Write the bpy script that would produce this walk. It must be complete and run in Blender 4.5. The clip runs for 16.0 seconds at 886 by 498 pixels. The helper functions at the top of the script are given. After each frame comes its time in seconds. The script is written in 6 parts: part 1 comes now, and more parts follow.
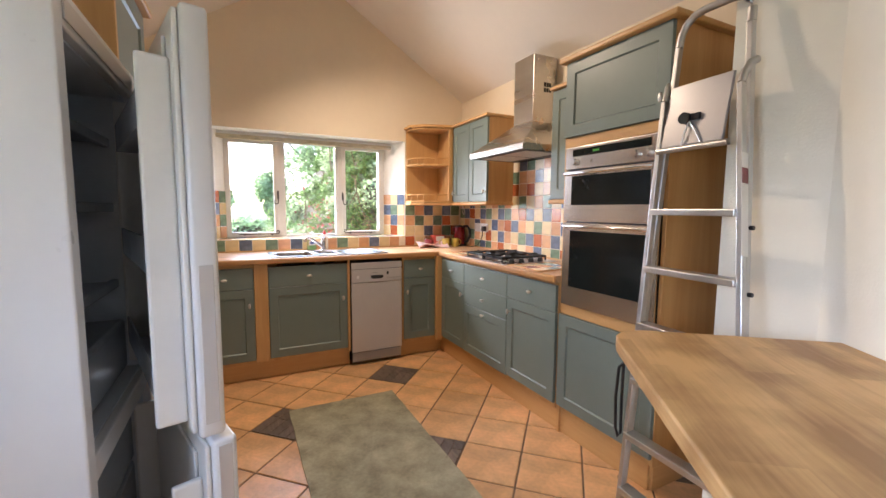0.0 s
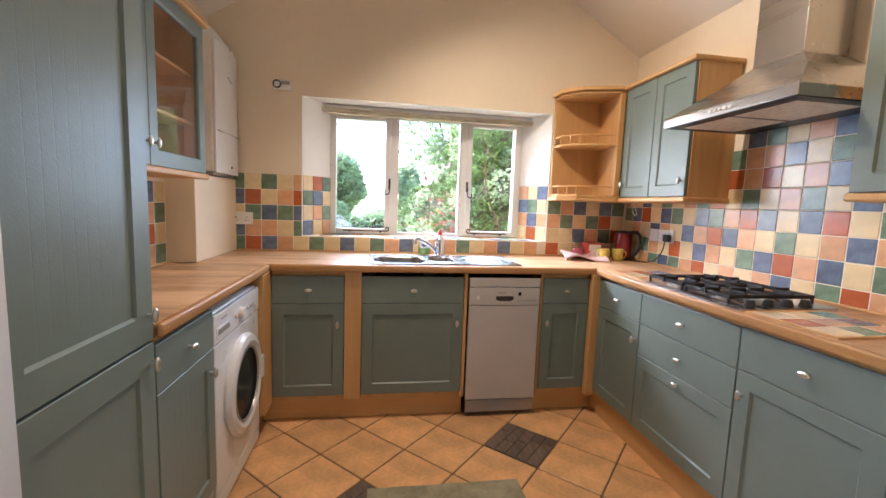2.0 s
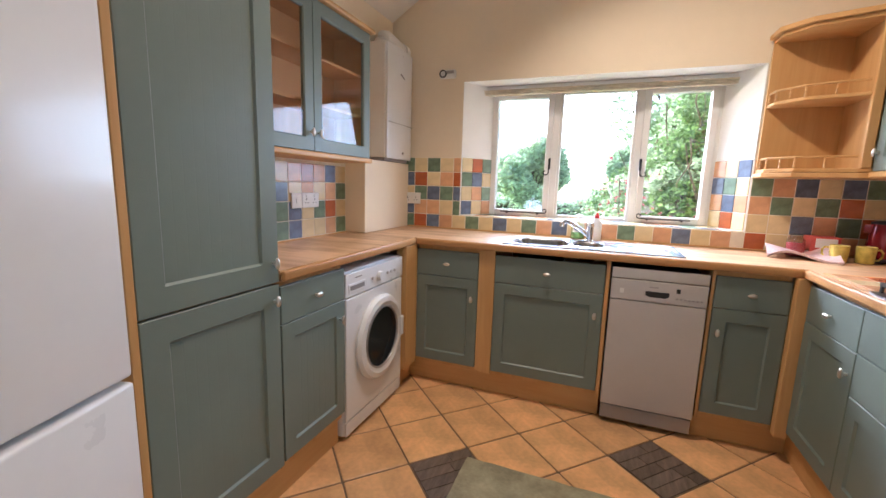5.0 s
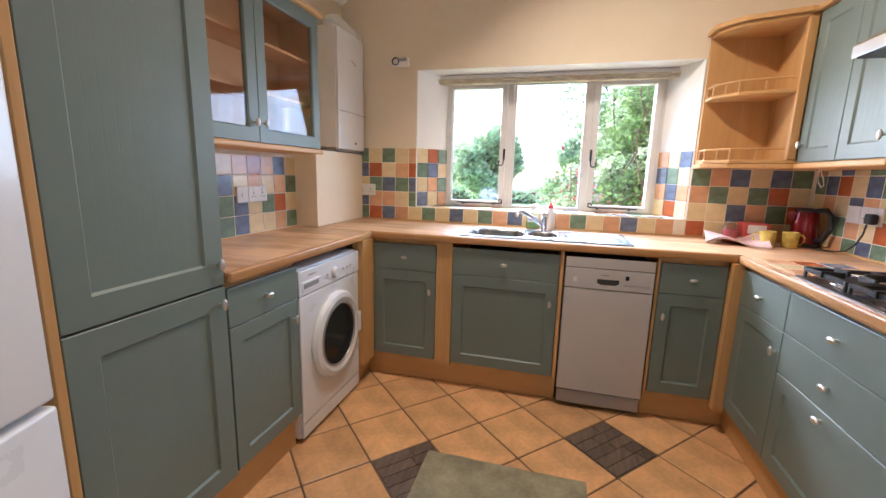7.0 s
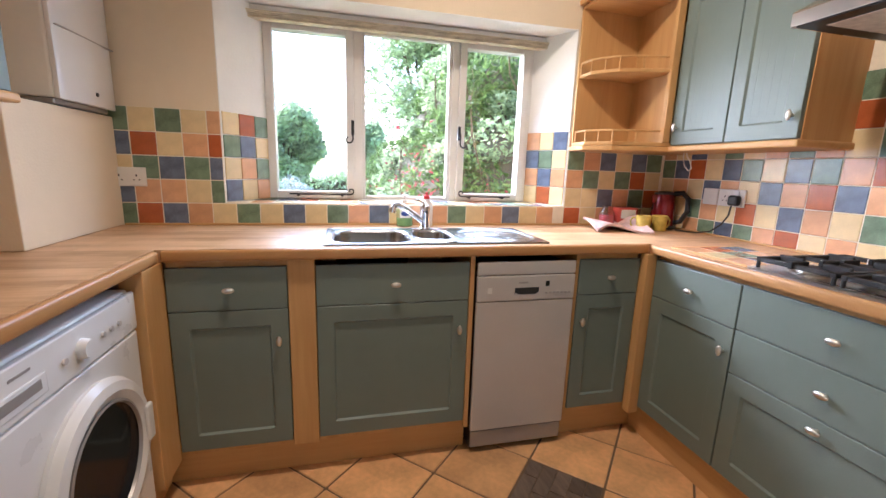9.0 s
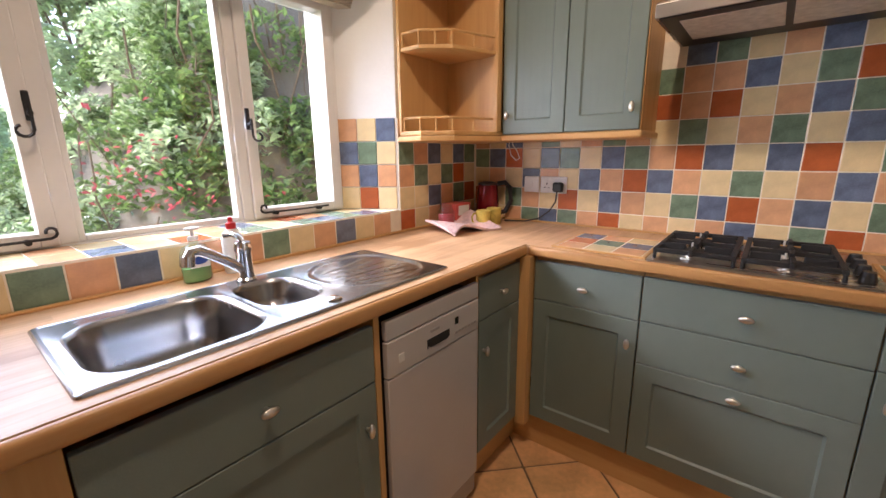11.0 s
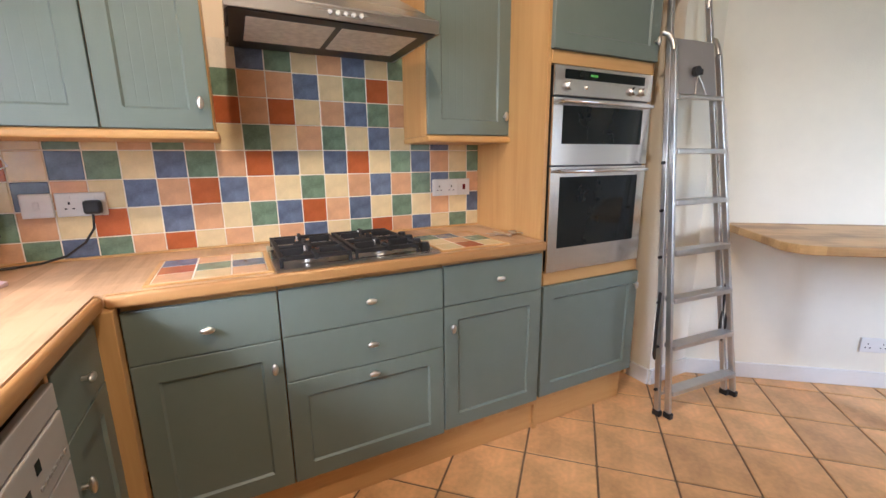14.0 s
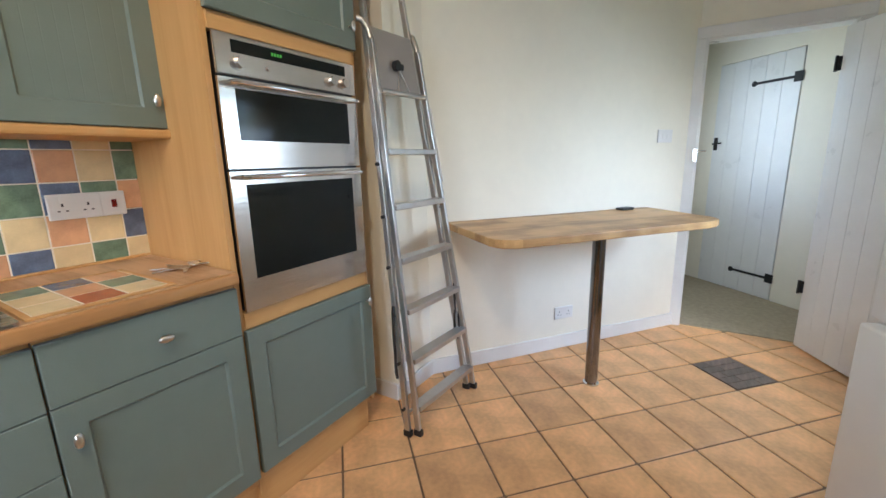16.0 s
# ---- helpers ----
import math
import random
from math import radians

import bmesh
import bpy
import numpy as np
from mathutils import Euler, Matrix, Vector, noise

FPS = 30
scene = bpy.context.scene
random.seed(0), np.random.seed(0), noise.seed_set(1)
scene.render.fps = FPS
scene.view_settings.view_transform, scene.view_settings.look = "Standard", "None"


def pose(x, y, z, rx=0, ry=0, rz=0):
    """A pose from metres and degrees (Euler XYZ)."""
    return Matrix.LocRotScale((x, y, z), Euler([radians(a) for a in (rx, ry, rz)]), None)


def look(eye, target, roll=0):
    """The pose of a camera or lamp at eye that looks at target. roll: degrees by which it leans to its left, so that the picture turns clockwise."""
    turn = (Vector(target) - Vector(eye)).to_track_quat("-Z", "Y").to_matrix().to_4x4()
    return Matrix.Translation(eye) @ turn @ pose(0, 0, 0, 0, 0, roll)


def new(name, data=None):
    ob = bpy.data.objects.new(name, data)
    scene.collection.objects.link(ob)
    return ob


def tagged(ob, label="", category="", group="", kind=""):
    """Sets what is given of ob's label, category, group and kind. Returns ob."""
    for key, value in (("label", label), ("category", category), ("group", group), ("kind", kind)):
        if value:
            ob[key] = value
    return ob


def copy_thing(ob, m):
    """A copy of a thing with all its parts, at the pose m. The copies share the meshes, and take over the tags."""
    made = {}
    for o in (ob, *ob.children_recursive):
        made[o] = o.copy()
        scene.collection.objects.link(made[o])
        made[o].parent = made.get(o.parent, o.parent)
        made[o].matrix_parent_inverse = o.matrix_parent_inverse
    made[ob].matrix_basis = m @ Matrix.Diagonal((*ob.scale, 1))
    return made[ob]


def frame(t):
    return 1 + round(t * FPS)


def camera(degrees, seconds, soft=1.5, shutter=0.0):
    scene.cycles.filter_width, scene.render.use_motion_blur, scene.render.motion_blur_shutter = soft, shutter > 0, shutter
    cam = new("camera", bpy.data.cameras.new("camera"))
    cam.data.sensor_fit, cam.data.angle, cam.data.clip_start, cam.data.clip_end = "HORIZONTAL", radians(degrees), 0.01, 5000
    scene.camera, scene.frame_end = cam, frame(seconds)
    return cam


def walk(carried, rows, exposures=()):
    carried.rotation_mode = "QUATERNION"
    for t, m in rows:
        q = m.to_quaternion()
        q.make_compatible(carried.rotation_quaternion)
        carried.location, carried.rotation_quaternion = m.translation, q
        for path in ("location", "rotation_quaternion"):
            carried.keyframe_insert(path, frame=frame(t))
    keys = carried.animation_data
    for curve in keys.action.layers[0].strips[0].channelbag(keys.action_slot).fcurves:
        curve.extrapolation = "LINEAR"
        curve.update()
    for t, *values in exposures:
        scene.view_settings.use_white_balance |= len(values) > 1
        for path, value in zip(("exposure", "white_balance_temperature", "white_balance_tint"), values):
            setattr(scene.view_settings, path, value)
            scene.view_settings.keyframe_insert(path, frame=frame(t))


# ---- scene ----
cam = camera(94.4, 16.0)
PATH = [
    (0, (0.631, -0.209, 1.331), (1.524, 1.571, 1.141), 0.4),
    (0.5, (0.652, -0.077, 1.316), (1.499, 1.719, 1.083), 0.4),
    (1, (0.805, 0.216, 1.317), (1.509, 2.075, 1.095), 0.8),
    (1.5, (0.862, 0.471, 1.315), (1.38, 2.389, 1.092), 1.8),
    (2, (0.925, 0.776, 1.313), (1.23, 2.741, 1.099), 2.1),
    (2.5, (0.995, 0.916, 1.3), (1.048, 2.901, 1.068), 2.4),
    (3, (1.18, 1.008, 1.285), (0.91, 2.975, 1.049), 2.2),
    (3.5, (1.357, 1.006, 1.281), (0.878, 2.927, 0.999), 2.3),
    (4, (1.385, 0.933, 1.276), (0.738, 2.802, 0.978), 1.9),
    (4.2, (1.383, 0.906, 1.269), (0.681, 2.755, 0.971), 2.1),
    (6.3, (1.411, 0.82, 1.311), (0.706, 2.662, 0.979), 1.4),
    (6.5, (1.404, 0.83, 1.31), (0.75, 2.69, 0.972), 1.4),
    (7, (1.384, 0.871, 1.305), (0.874, 2.771, 0.944), 1.5),
    (7.5, (1.296, 1.006, 1.289), (0.961, 2.94, 0.906), 1.7),
    (8, (1.176, 1.183, 1.291), (1.03, 3.137, 0.889), 1.7),
    (8.5, (1.08, 1.369, 1.273), (1.194, 3.32, 0.85), 2.1),
    (8.7, (1.015, 1.462, 1.253), (1.274, 3.405, 0.852), 2.1),
    (10.8, (0.781, 2.343, 1.319), (2.211, 3.663, 0.856), -0.2),
    (11, (0.766, 2.399, 1.318), (2.293, 3.61, 0.869), -0.6),
    (11.5, (0.802, 2.567, 1.291), (2.548, 3.448, 0.872), -0.8),
    (12, (0.87, 2.704, 1.299), (2.779, 3.128, 0.883), -0.6),
    (12.5, (0.9, 2.785, 1.305), (2.854, 2.721, 0.885), -0.3),
    (13, (0.913, 2.849, 1.309), (2.811, 2.382, 0.886), -0.1),
    (13.5, (0.912, 2.831, 1.302), (2.729, 2.111, 0.878), -0.3),
    (14, (0.915, 2.795, 1.299), (2.663, 1.919, 0.876), -0.6),
    (14.5, (0.913, 2.751, 1.297), (2.581, 1.732, 0.875), -0.9),
    (15, (0.91, 2.672, 1.297), (2.451, 1.469, 0.873), -1.1),
    (15.5, (0.941, 2.562, 1.293), (2.26, 1.121, 0.869), -1.1),
    (16, (1.048, 2.353, 1.286), (2.07, 0.687, 0.865), -1.2),
]
EXPOSURE = [(0.0, 3.05, 5900, 22), (1.5, 3.05, 5700, 20), (3.5, 3.18, 5450, 20), (8.5, 3.15, 5400, 20), (11.0, 2.52, 6000, 25), (12.0, 2.8, 5950, 25), (13.0, 2.98, 5800, 22), (14.5, 3.0, 5600, 17), (16.0, 2.85, 5500, 12)]
walk(cam, [(t, look(eye, target, roll)) for t, eye, target, roll in PATH], EXPOSURE)
SKY, SUN, HALL, SIDE, LAMP, WINDOW = 0.15, 0.8, 0.6, 1.4, 15.5, 2.1

# ---------------------------------------------------------------- light
world = bpy.data.worlds.new("sky")
scene.world = world
world.use_nodes = True
wn = world.node_tree
sky = wn.nodes.new("ShaderNodeTexSky")
sky.sky_type = 'NISHITA'
sky.sun_disc = False
sky.sun_elevation, sky.sun_rotation = radians(38), radians(-38)
sky.air_density, sky.dust_density, sky.ozone_density = 1.0, 2.4, 0.9
wn.links.new(sky.outputs[0], wn.nodes["Background"].inputs[0])
wn.nodes["Background"].inputs[1].default_value = SKY

sun = new("sun", bpy.data.lights.new("sun", 'SUN'))
sun.data.energy, sun.data.angle, sun.data.color = SUN, radians(25), (1.0, 0.99, 0.97)
sun.matrix_world = look((0, 0, 20), (0.616 * 25.6, -0.788 * 25.6, 0.0))

# daylight of the hall, from an unseen window assumed beside the doorway
hall_light = new("hall_daylight", bpy.data.lights.new("hall_daylight", 'AREA'))
hall_light.data.shape, hall_light.data.size, hall_light.data.size_y = 'RECTANGLE', 0.7, 0.95
hall_light.data.energy, hall_light.data.color = HALL, (0.96, 0.98, 1.0)
hall_light.matrix_world = look((1.22, -1.86, 1.52), (-0.2, -2.0, 0.95))
# the white sky's light in the window opening
window_light = new("window_daylight", bpy.data.lights.new("window_daylight", 'AREA'))
window_light.data.shape, window_light.data.size, window_light.data.size_y = 'RECTANGLE', 1.3, 0.75
window_light.data.spread = radians(155)
window_light.data.energy, window_light.data.color = WINDOW, (0.70, 0.86, 1.0)
window_light.matrix_world = look((1.29, 3.97, 1.56), (1.5, 2.2, 1.0))
# daylight for the dining end, from a side window assumed out of sight beside the fridge
side_light = new("side_daylight", bpy.data.lights.new("side_daylight", 'AREA'))
side_light.data.shape, side_light.data.size, side_light.data.size_y = 'RECTANGLE', 0.85, 0.55
side_light.data.energy, side_light.data.color, side_light.data.spread = SIDE, (0.74, 0.88, 1.0), radians(112)
side_light.matrix_world = look((-0.20, 0.0, 1.38), (1.6, -0.3, 0.45))
# warm overhead light: a spot added below the ceiling, its real fitting unseen
warm_overhead_spot = new("warm_overhead_spot", bpy.data.lights.new("warm_overhead_spot", 'SPOT'))
warm_overhead_spot.data.shadow_soft_size = 0.06
warm_overhead_spot.data.energy, warm_overhead_spot.data.color = LAMP, (1.0, 0.79, 0.52)
warm_overhead_spot.data.spot_size, warm_overhead_spot.data.spot_blend = radians(150), 0.8
warm_overhead_spot.matrix_world = look((1.05, 2.70, 2.93), (2.0, 2.5, 0.8))

# ---------------------------------------------------------------- materials
def mat(name, color, rough=0.5, metal=0.0, var=0.12, scale=6.0, bump=0.0, bump_scale=60.0, spec=0.5, coat=0.0, island=False, per_object=0.0, stretch=None):
    m = bpy.data.materials.new(name)
    m.use_nodes = True
    nt = m.node_tree
    N, L = nt.nodes, nt.links
    b = N["Principled BSDF"]
    b.inputs["Roughness"].default_value = rough
    b.inputs["Metallic"].default_value = metal
    b.inputs["Specular IOR Level"].default_value = spec
    b.inputs["Coat Weight"].default_value = coat
    tc = N.new("ShaderNodeTexCoord")
    mp = N.new("ShaderNodeMapping")
    if stretch:
        mp.inputs["Scale"].default_value = stretch
    L.new(tc.outputs["Object"], mp.inputs["Vector"])
    n1 = N.new("ShaderNodeTexNoise")
    n1.inputs["Scale"].default_value = scale
    n1.inputs["Detail"].default_value = 6
    L.new(mp.outputs[0], n1.inputs["Vector"])
    n2 = N.new("ShaderNodeTexNoise")
    n2.inputs["Scale"].default_value = scale * 9
    n2.inputs["Detail"].default_value = 4
    L.new(mp.outputs[0], n2.inputs["Vector"])
    add = N.new("ShaderNodeMath")
    add.operation = 'MULTIPLY_ADD'
    add.inputs[1].default_value = 0.35
    L.new(n2.outputs["Fac"], add.inputs[0])
    L.new(n1.outputs["Fac"], add.inputs[2])
    mr = N.new("ShaderNodeMapRange")
    mr.inputs[1].default_value, mr.inputs[2].default_value = 0.4, 0.95
    mr.inputs[3].default_value, mr.inputs[4].default_value = 1 - var, 1 + var
    L.new(add.outputs[0], mr.inputs[0])
    fac = mr.outputs[0]
    if island or per_object:
        if island:
            src = N.new("ShaderNodeNewGeometry").outputs["Random Per Island"]
        else:
            src = N.new("ShaderNodeObjectInfo").outputs["Random"]
        r = N.new("ShaderNodeMapRange")
        k = per_object or 0.3
        r.inputs[3].default_value, r.inputs[4].default_value = 1 - k, 1 + k
        L.new(src, r.inputs[0])
        mu = N.new("ShaderNodeMath")
        mu.operation = 'MULTIPLY'
        L.new(fac, mu.inputs[0])
        L.new(r.outputs[0], mu.inputs[1])
        fac = mu.outputs[0]
    vm = N.new("ShaderNodeVectorMath")
    vm.operation = 'SCALE'
    vm.inputs[0].default_value = color
    L.new(fac, vm.inputs["Scale"])
    L.new(vm.outputs[0], b.inputs["Base Color"])
    rr = N.new("ShaderNodeMapRange")
    rr.inputs[3].default_value, rr.inputs[4].default_value = max(0.02, rough - 0.08), min(1, rough + 0.08)
    L.new(n1.outputs["Fac"], rr.inputs[0])
    L.new(rr.outputs[0], b.inputs["Roughness"])
    if bump:
        n3 = N.new("ShaderNodeTexNoise")
        n3.inputs["Scale"].default_value = bump_scale
        n3.inputs["Detail"].default_value = 5
        L.new(mp.outputs[0], n3.inputs["Vector"])
        bp = N.new("ShaderNodeBump")
        bp.inputs["Strength"].default_value = bump
        bp.inputs["Distance"].default_value = 0.01
        L.new(n3.outputs["Fac"], bp.inputs["Height"])
        L.new(bp.outputs[0], b.inputs["Normal"])
    return m


def wood(name, light, dark, along='x', rough=0.4, bands=9.0, plank=0.0, coat=0.0, mottled=0.0):
    """Oak: fine long grain, broad figure, optional glued staves and stains."""
    m = bpy.data.materials.new(name)
    m.use_nodes = True
    nt = m.node_tree
    N, L = nt.nodes, nt.links
    b = N["Principled BSDF"]
    b.inputs["Coat Weight"].default_value = coat
    tc = N.new("ShaderNodeTexCoord")
    mp = N.new("ShaderNodeMapping")
    L.new(tc.outputs["Object"], mp.inputs["Vector"])
    k = {'x': (0.06, 1, 1), 'y': (1, 0.06, 1), 'z': (1, 1, 0.06)}[along]
    mp.inputs["Scale"].default_value = k
    g = N.new("ShaderNodeTexNoise")
    g.inputs["Scale"].default_value = 90
    g.inputs["Detail"].default_value = 8
    g.inputs["Roughness"].default_value = 0.65
    L.new(mp.outputs[0], g.inputs["Vector"])
    f = N.new("ShaderNodeTexNoise")
    f.inputs["Scale"].default_value = bands
    f.inputs["Detail"].default_value = 4
    f.inputs["Distortion"].default_value = 1.2
    L.new(mp.outputs[0], f.inputs["Vector"])
    a = N.new("ShaderNodeMath")
    a.operation = 'MULTIPLY_ADD'
    a.inputs[1].default_value = 0.36
    L.new(g.outputs["Fac"], a.inputs[0])
    L.new(f.outputs["Fac"], a.inputs[2])
    fac = a.outputs[0]
    if mottled:
        s = N.new("ShaderNodeTexNoise")
        s.inputs["Scale"].default_value = 5
        s.inputs["Detail"].default_value = 5
        L.new(tc.outputs["Object"], s.inputs["Vector"])
        a2 = N.new("ShaderNodeMath")
        a2.operation = 'MULTIPLY_ADD'
        a2.inputs[1].default_value = mottled
        L.new(s.outputs["Fac"], a2.inputs[0])
        L.new(fac, a2.inputs[2])
        sub = N.new("ShaderNodeMath")
        sub.operation = 'SUBTRACT'
        sub.inputs[1].default_value = mottled * 0.5
        L.new(a2.outputs[0], sub.inputs[0])
        fac = sub.outputs[0]
    if plank:
        br = N.new("ShaderNodeTexBrick")
        br.inputs["Scale"].default_value = 1.0
        br.inputs["Brick Width"].default_value = 0.42
        br.inputs["Row Height"].default_value = plank
        br.inputs["Mortar Size"].default_value = 0.0
        br.inputs["Color1"].default_value = (0.34, 0.34, 0.34, 1)
        br.inputs["Color2"].default_value = (0.66, 0.66, 0.66, 1)
        rot = N.new("ShaderNodeMapping")
        rot.inputs["Rotation"].default_value = (0, 0, radians(90) if along == 'y' else 0)
        L.new(tc.outputs["Object"], rot.inputs["Vector"])
        L.new(rot.outputs[0], br.inputs["Vector"])
        a3 = N.new("ShaderNodeMath")
        a3.operation = 'MULTIPLY_ADD'
        a3.inputs[1].default_value = 0.7
        L.new(br.outputs["Color"], a3.inputs[0])
        L.new(fac, a3.inputs[2])
        s3 = N.new("ShaderNodeMath")
        s3.operation = 'SUBTRACT'
        s3.inputs[1].default_value = 0.35
        L.new(a3.outputs[0], s3.inputs[0])
        fac = s3.outputs[0]
    cr = N.new("ShaderNodeValToRGB")
    cr.color_ramp.elements[0].position, cr.color_ramp.elements[1].position = 0.48, 0.90
    cr.color_ramp.elements[0].color = (*light, 1)
    cr.color_ramp.elements[1].color = (*dark, 1)
    L.new(fac, cr.inputs[0])
    L.new(cr.outputs[0], b.inputs["Base Color"])
    mr = N.new("ShaderNodeMapRange")
    mr.inputs[3].default_value, mr.inputs[4].default_value = rough - 0.08, rough + 0.12
    L.new(g.outputs["Fac"], mr.inputs[0])
    L.new(mr.outputs[0], b.inputs["Roughness"])
    bp = N.new("ShaderNodeBump")
    bp.inputs["Strength"].default_value, bp.inputs["Distance"].default_value = 0.12, 0.003
    L.new(g.outputs["Fac"], bp.inputs["Height"])
    L.new(bp.outputs[0], b.inputs["Normal"])
    return m


def glass(name, tint=(0.95, 0.97, 0.96), rough=0.0):
    m = bpy.data.materials.new(name)
    m.use_nodes = True
    N, L = m.node_tree.nodes, m.node_tree.links
    N.remove(N["Principled BSDF"])
    tr, gl, fr, mx = N.new("ShaderNodeBsdfTransparent"), N.new("ShaderNodeBsdfGlossy"), N.new("ShaderNodeLayerWeight"), N.new("ShaderNodeMixShader")
    tr.inputs[0].default_value = (*tint, 1)
    gl.inputs["Roughness"].default_value = rough
    fr.inputs["Blend"].default_value = 0.5
    pw, sc = N.new("ShaderNodeMath"), N.new("ShaderNodeMath")
    pw.operation, sc.operation = 'POWER', 'MULTIPLY_ADD'
    pw.inputs[1].default_value = 4.0
    sc.inputs[1].default_value, sc.inputs[2].default_value = 0.8, 0.045
    L.new(fr.outputs["Facing"], pw.inputs[0])
    L.new(pw.outputs[0], sc.inputs[0])
    L.new(sc.outputs[0], mx.inputs[0])
    L.new(tr.outputs[0], mx.inputs[1])
    L.new(gl.outputs[0], mx.inputs[2])
    L.new(mx.outputs[0], N["Material Output"].inputs[0])
    return m


WALL = mat("cream_wall_paint", (0.80, 0.69, 0.52), 0.75, var=0.04, scale=2.0, bump=0.12, bump_scale=120)
WHITEWALL = mat("pale_wall_paint", (0.85, 0.81, 0.69), 0.75, var=0.04, scale=2.0, bump=0.12, bump_scale=120)
CEIL = mat("white_ceiling_paint", (0.80, 0.76, 0.69), 0.85, var=0.03, scale=2.0, bump=0.1, bump_scale=90)
REVEAL = mat("white_reveal_paint", (0.85, 0.86, 0.85), 0.6, var=0.03, bump=0.1, bump_scale=90)
GLOSSW = mat("white_gloss_paint", (0.75, 0.75, 0.735), 0.3, var=0.04, bump=0.05, bump_scale=40)
SAGE = mat("sage_green_paint", (0.166, 0.208, 0.182), 0.42, var=0.06, scale=3.0, bump=0.05, bump_scale=200)
OAK = wood("light_oak_upright", (0.64, 0.38, 0.145), (0.52, 0.28, 0.09), 'z', 0.42)
OAKX = wood("light_oak_along_x", (0.64, 0.38, 0.145), (0.52, 0.28, 0.09), 'x', 0.42)
OAKY = wood("light_oak_along_y", (0.64, 0.38, 0.145), (0.52, 0.28, 0.09), 'y', 0.42)
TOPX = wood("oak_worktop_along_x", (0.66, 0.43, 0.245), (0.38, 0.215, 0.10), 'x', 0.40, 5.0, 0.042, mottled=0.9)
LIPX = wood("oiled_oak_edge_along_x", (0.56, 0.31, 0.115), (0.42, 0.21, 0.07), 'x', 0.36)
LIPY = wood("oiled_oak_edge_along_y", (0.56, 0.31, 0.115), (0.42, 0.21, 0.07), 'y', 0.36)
TOPBAR = wood("oak_bar_top", (0.66, 0.41, 0.17), (0.34, 0.18, 0.065), 'x', 0.38, 5.0, 0.11, mottled=1.0)
# cabinet interior oak, lightened in colour for the orange glow inside
INSIDE = wood("lit_interior_veneer", (0.74, 0.41, 0.16), (0.62, 0.31, 0.11), 'z', 0.5)
# oven steel paler than STEEL: its bright reflections are put into the colour
OVENST = mat("bright_reflecting_steel", (0.70, 0.67, 0.64), 0.22, 1.0, var=0.06, scale=5, bump=0.04, bump_scale=150, stretch=(1, 0.05, 1))
STEEL = mat("brushed_steel", (0.56, 0.54, 0.51), 0.28, 1.0, var=0.08, scale=5, bump=0.04, bump_scale=150, stretch=(1, 0.05, 1))
SINKM = mat("sink_steel", (0.37, 0.37, 0.38), 0.25, 1.0, var=0.08, scale=8)
CHROME = mat("chrome", (0.75, 0.75, 0.76), 0.09, 1.0, var=0.03)
PEWTER = mat("pewter_knob", (0.70, 0.67, 0.62), 0.33, 1.0, var=0.1, scale=60)
ALU = mat("ladder_aluminium", (0.58, 0.575, 0.56), 0.38, 1.0, var=0.1, scale=12, bump=0.04, bump_scale=90)
# chrome darkened in colour for the dark surroundings the bar leg mirrors
REFLCH = mat("dark_reflecting_chrome", (0.26, 0.25, 0.25), 0.12, 1.0, var=0.15, scale=10)
BLACKG = mat("black_oven_glass", (0.010, 0.013, 0.013), 0.08, var=0.1, spec=0.3)
BLACK = mat("black_plastic", (0.016, 0.016, 0.017), 0.4, var=0.2, bump=0.05)
IRON = mat("black_cast_iron", (0.013, 0.013, 0.014), 0.6, 0.0, var=0.2, bump=0.3, bump_scale=140)
WHITE = mat("white_enamel", (0.74, 0.74, 0.74), 0.3, var=0.02, coat=0.2)
WHITEP = mat("white_plastic", (0.76, 0.75, 0.72), 0.35, var=0.04)
SILVER = mat("silver_grey_enamel", (0.55, 0.52, 0.50), 0.32, 0.15, var=0.03)
SILVERD = mat("silver_grey_trim", (0.36, 0.34, 0.33), 0.35, 0.3, var=0.04)
GREYIN = mat("fridge_liner", (0.62, 0.66, 0.70), 0.35, var=0.03)
SHELFG = mat("fridge_drawer_plastic", (0.45, 0.50, 0.56), 0.2, var=0.05)
GROUT = mat("tile_grout", (0.80, 0.73, 0.60), 0.85, var=0.1, scale=20, bump=0.2, bump_scale=200)
FGROUT = mat("floor_grout", (0.19, 0.125, 0.075), 0.9, var=0.2, scale=20, bump=0.3, bump_scale=200)
TERRA = mat("terracotta_floor_tile", (0.69, 0.39, 0.172), 0.34, var=0.34, scale=5, bump=0.15, bump_scale=40, per_object=0.13)
MAT_ = mat("rubber_backed_mat", (0.36, 0.33, 0.22), 0.9, var=0.42, scale=7, bump=0.6, bump_scale=260)
CARPET = mat("beige_carpet", (0.42, 0.36, 0.25), 0.95, var=0.15, scale=30, bump=0.6, bump_scale=300)
RED = mat("red_kettle", (0.22, 0.006, 0.009), 0.15, 0.4, var=0.05, coat=0.5)
PANE = glass("window_glass")
CABGLASS = glass("cabinet_glass", (0.95, 0.93, 0.9))
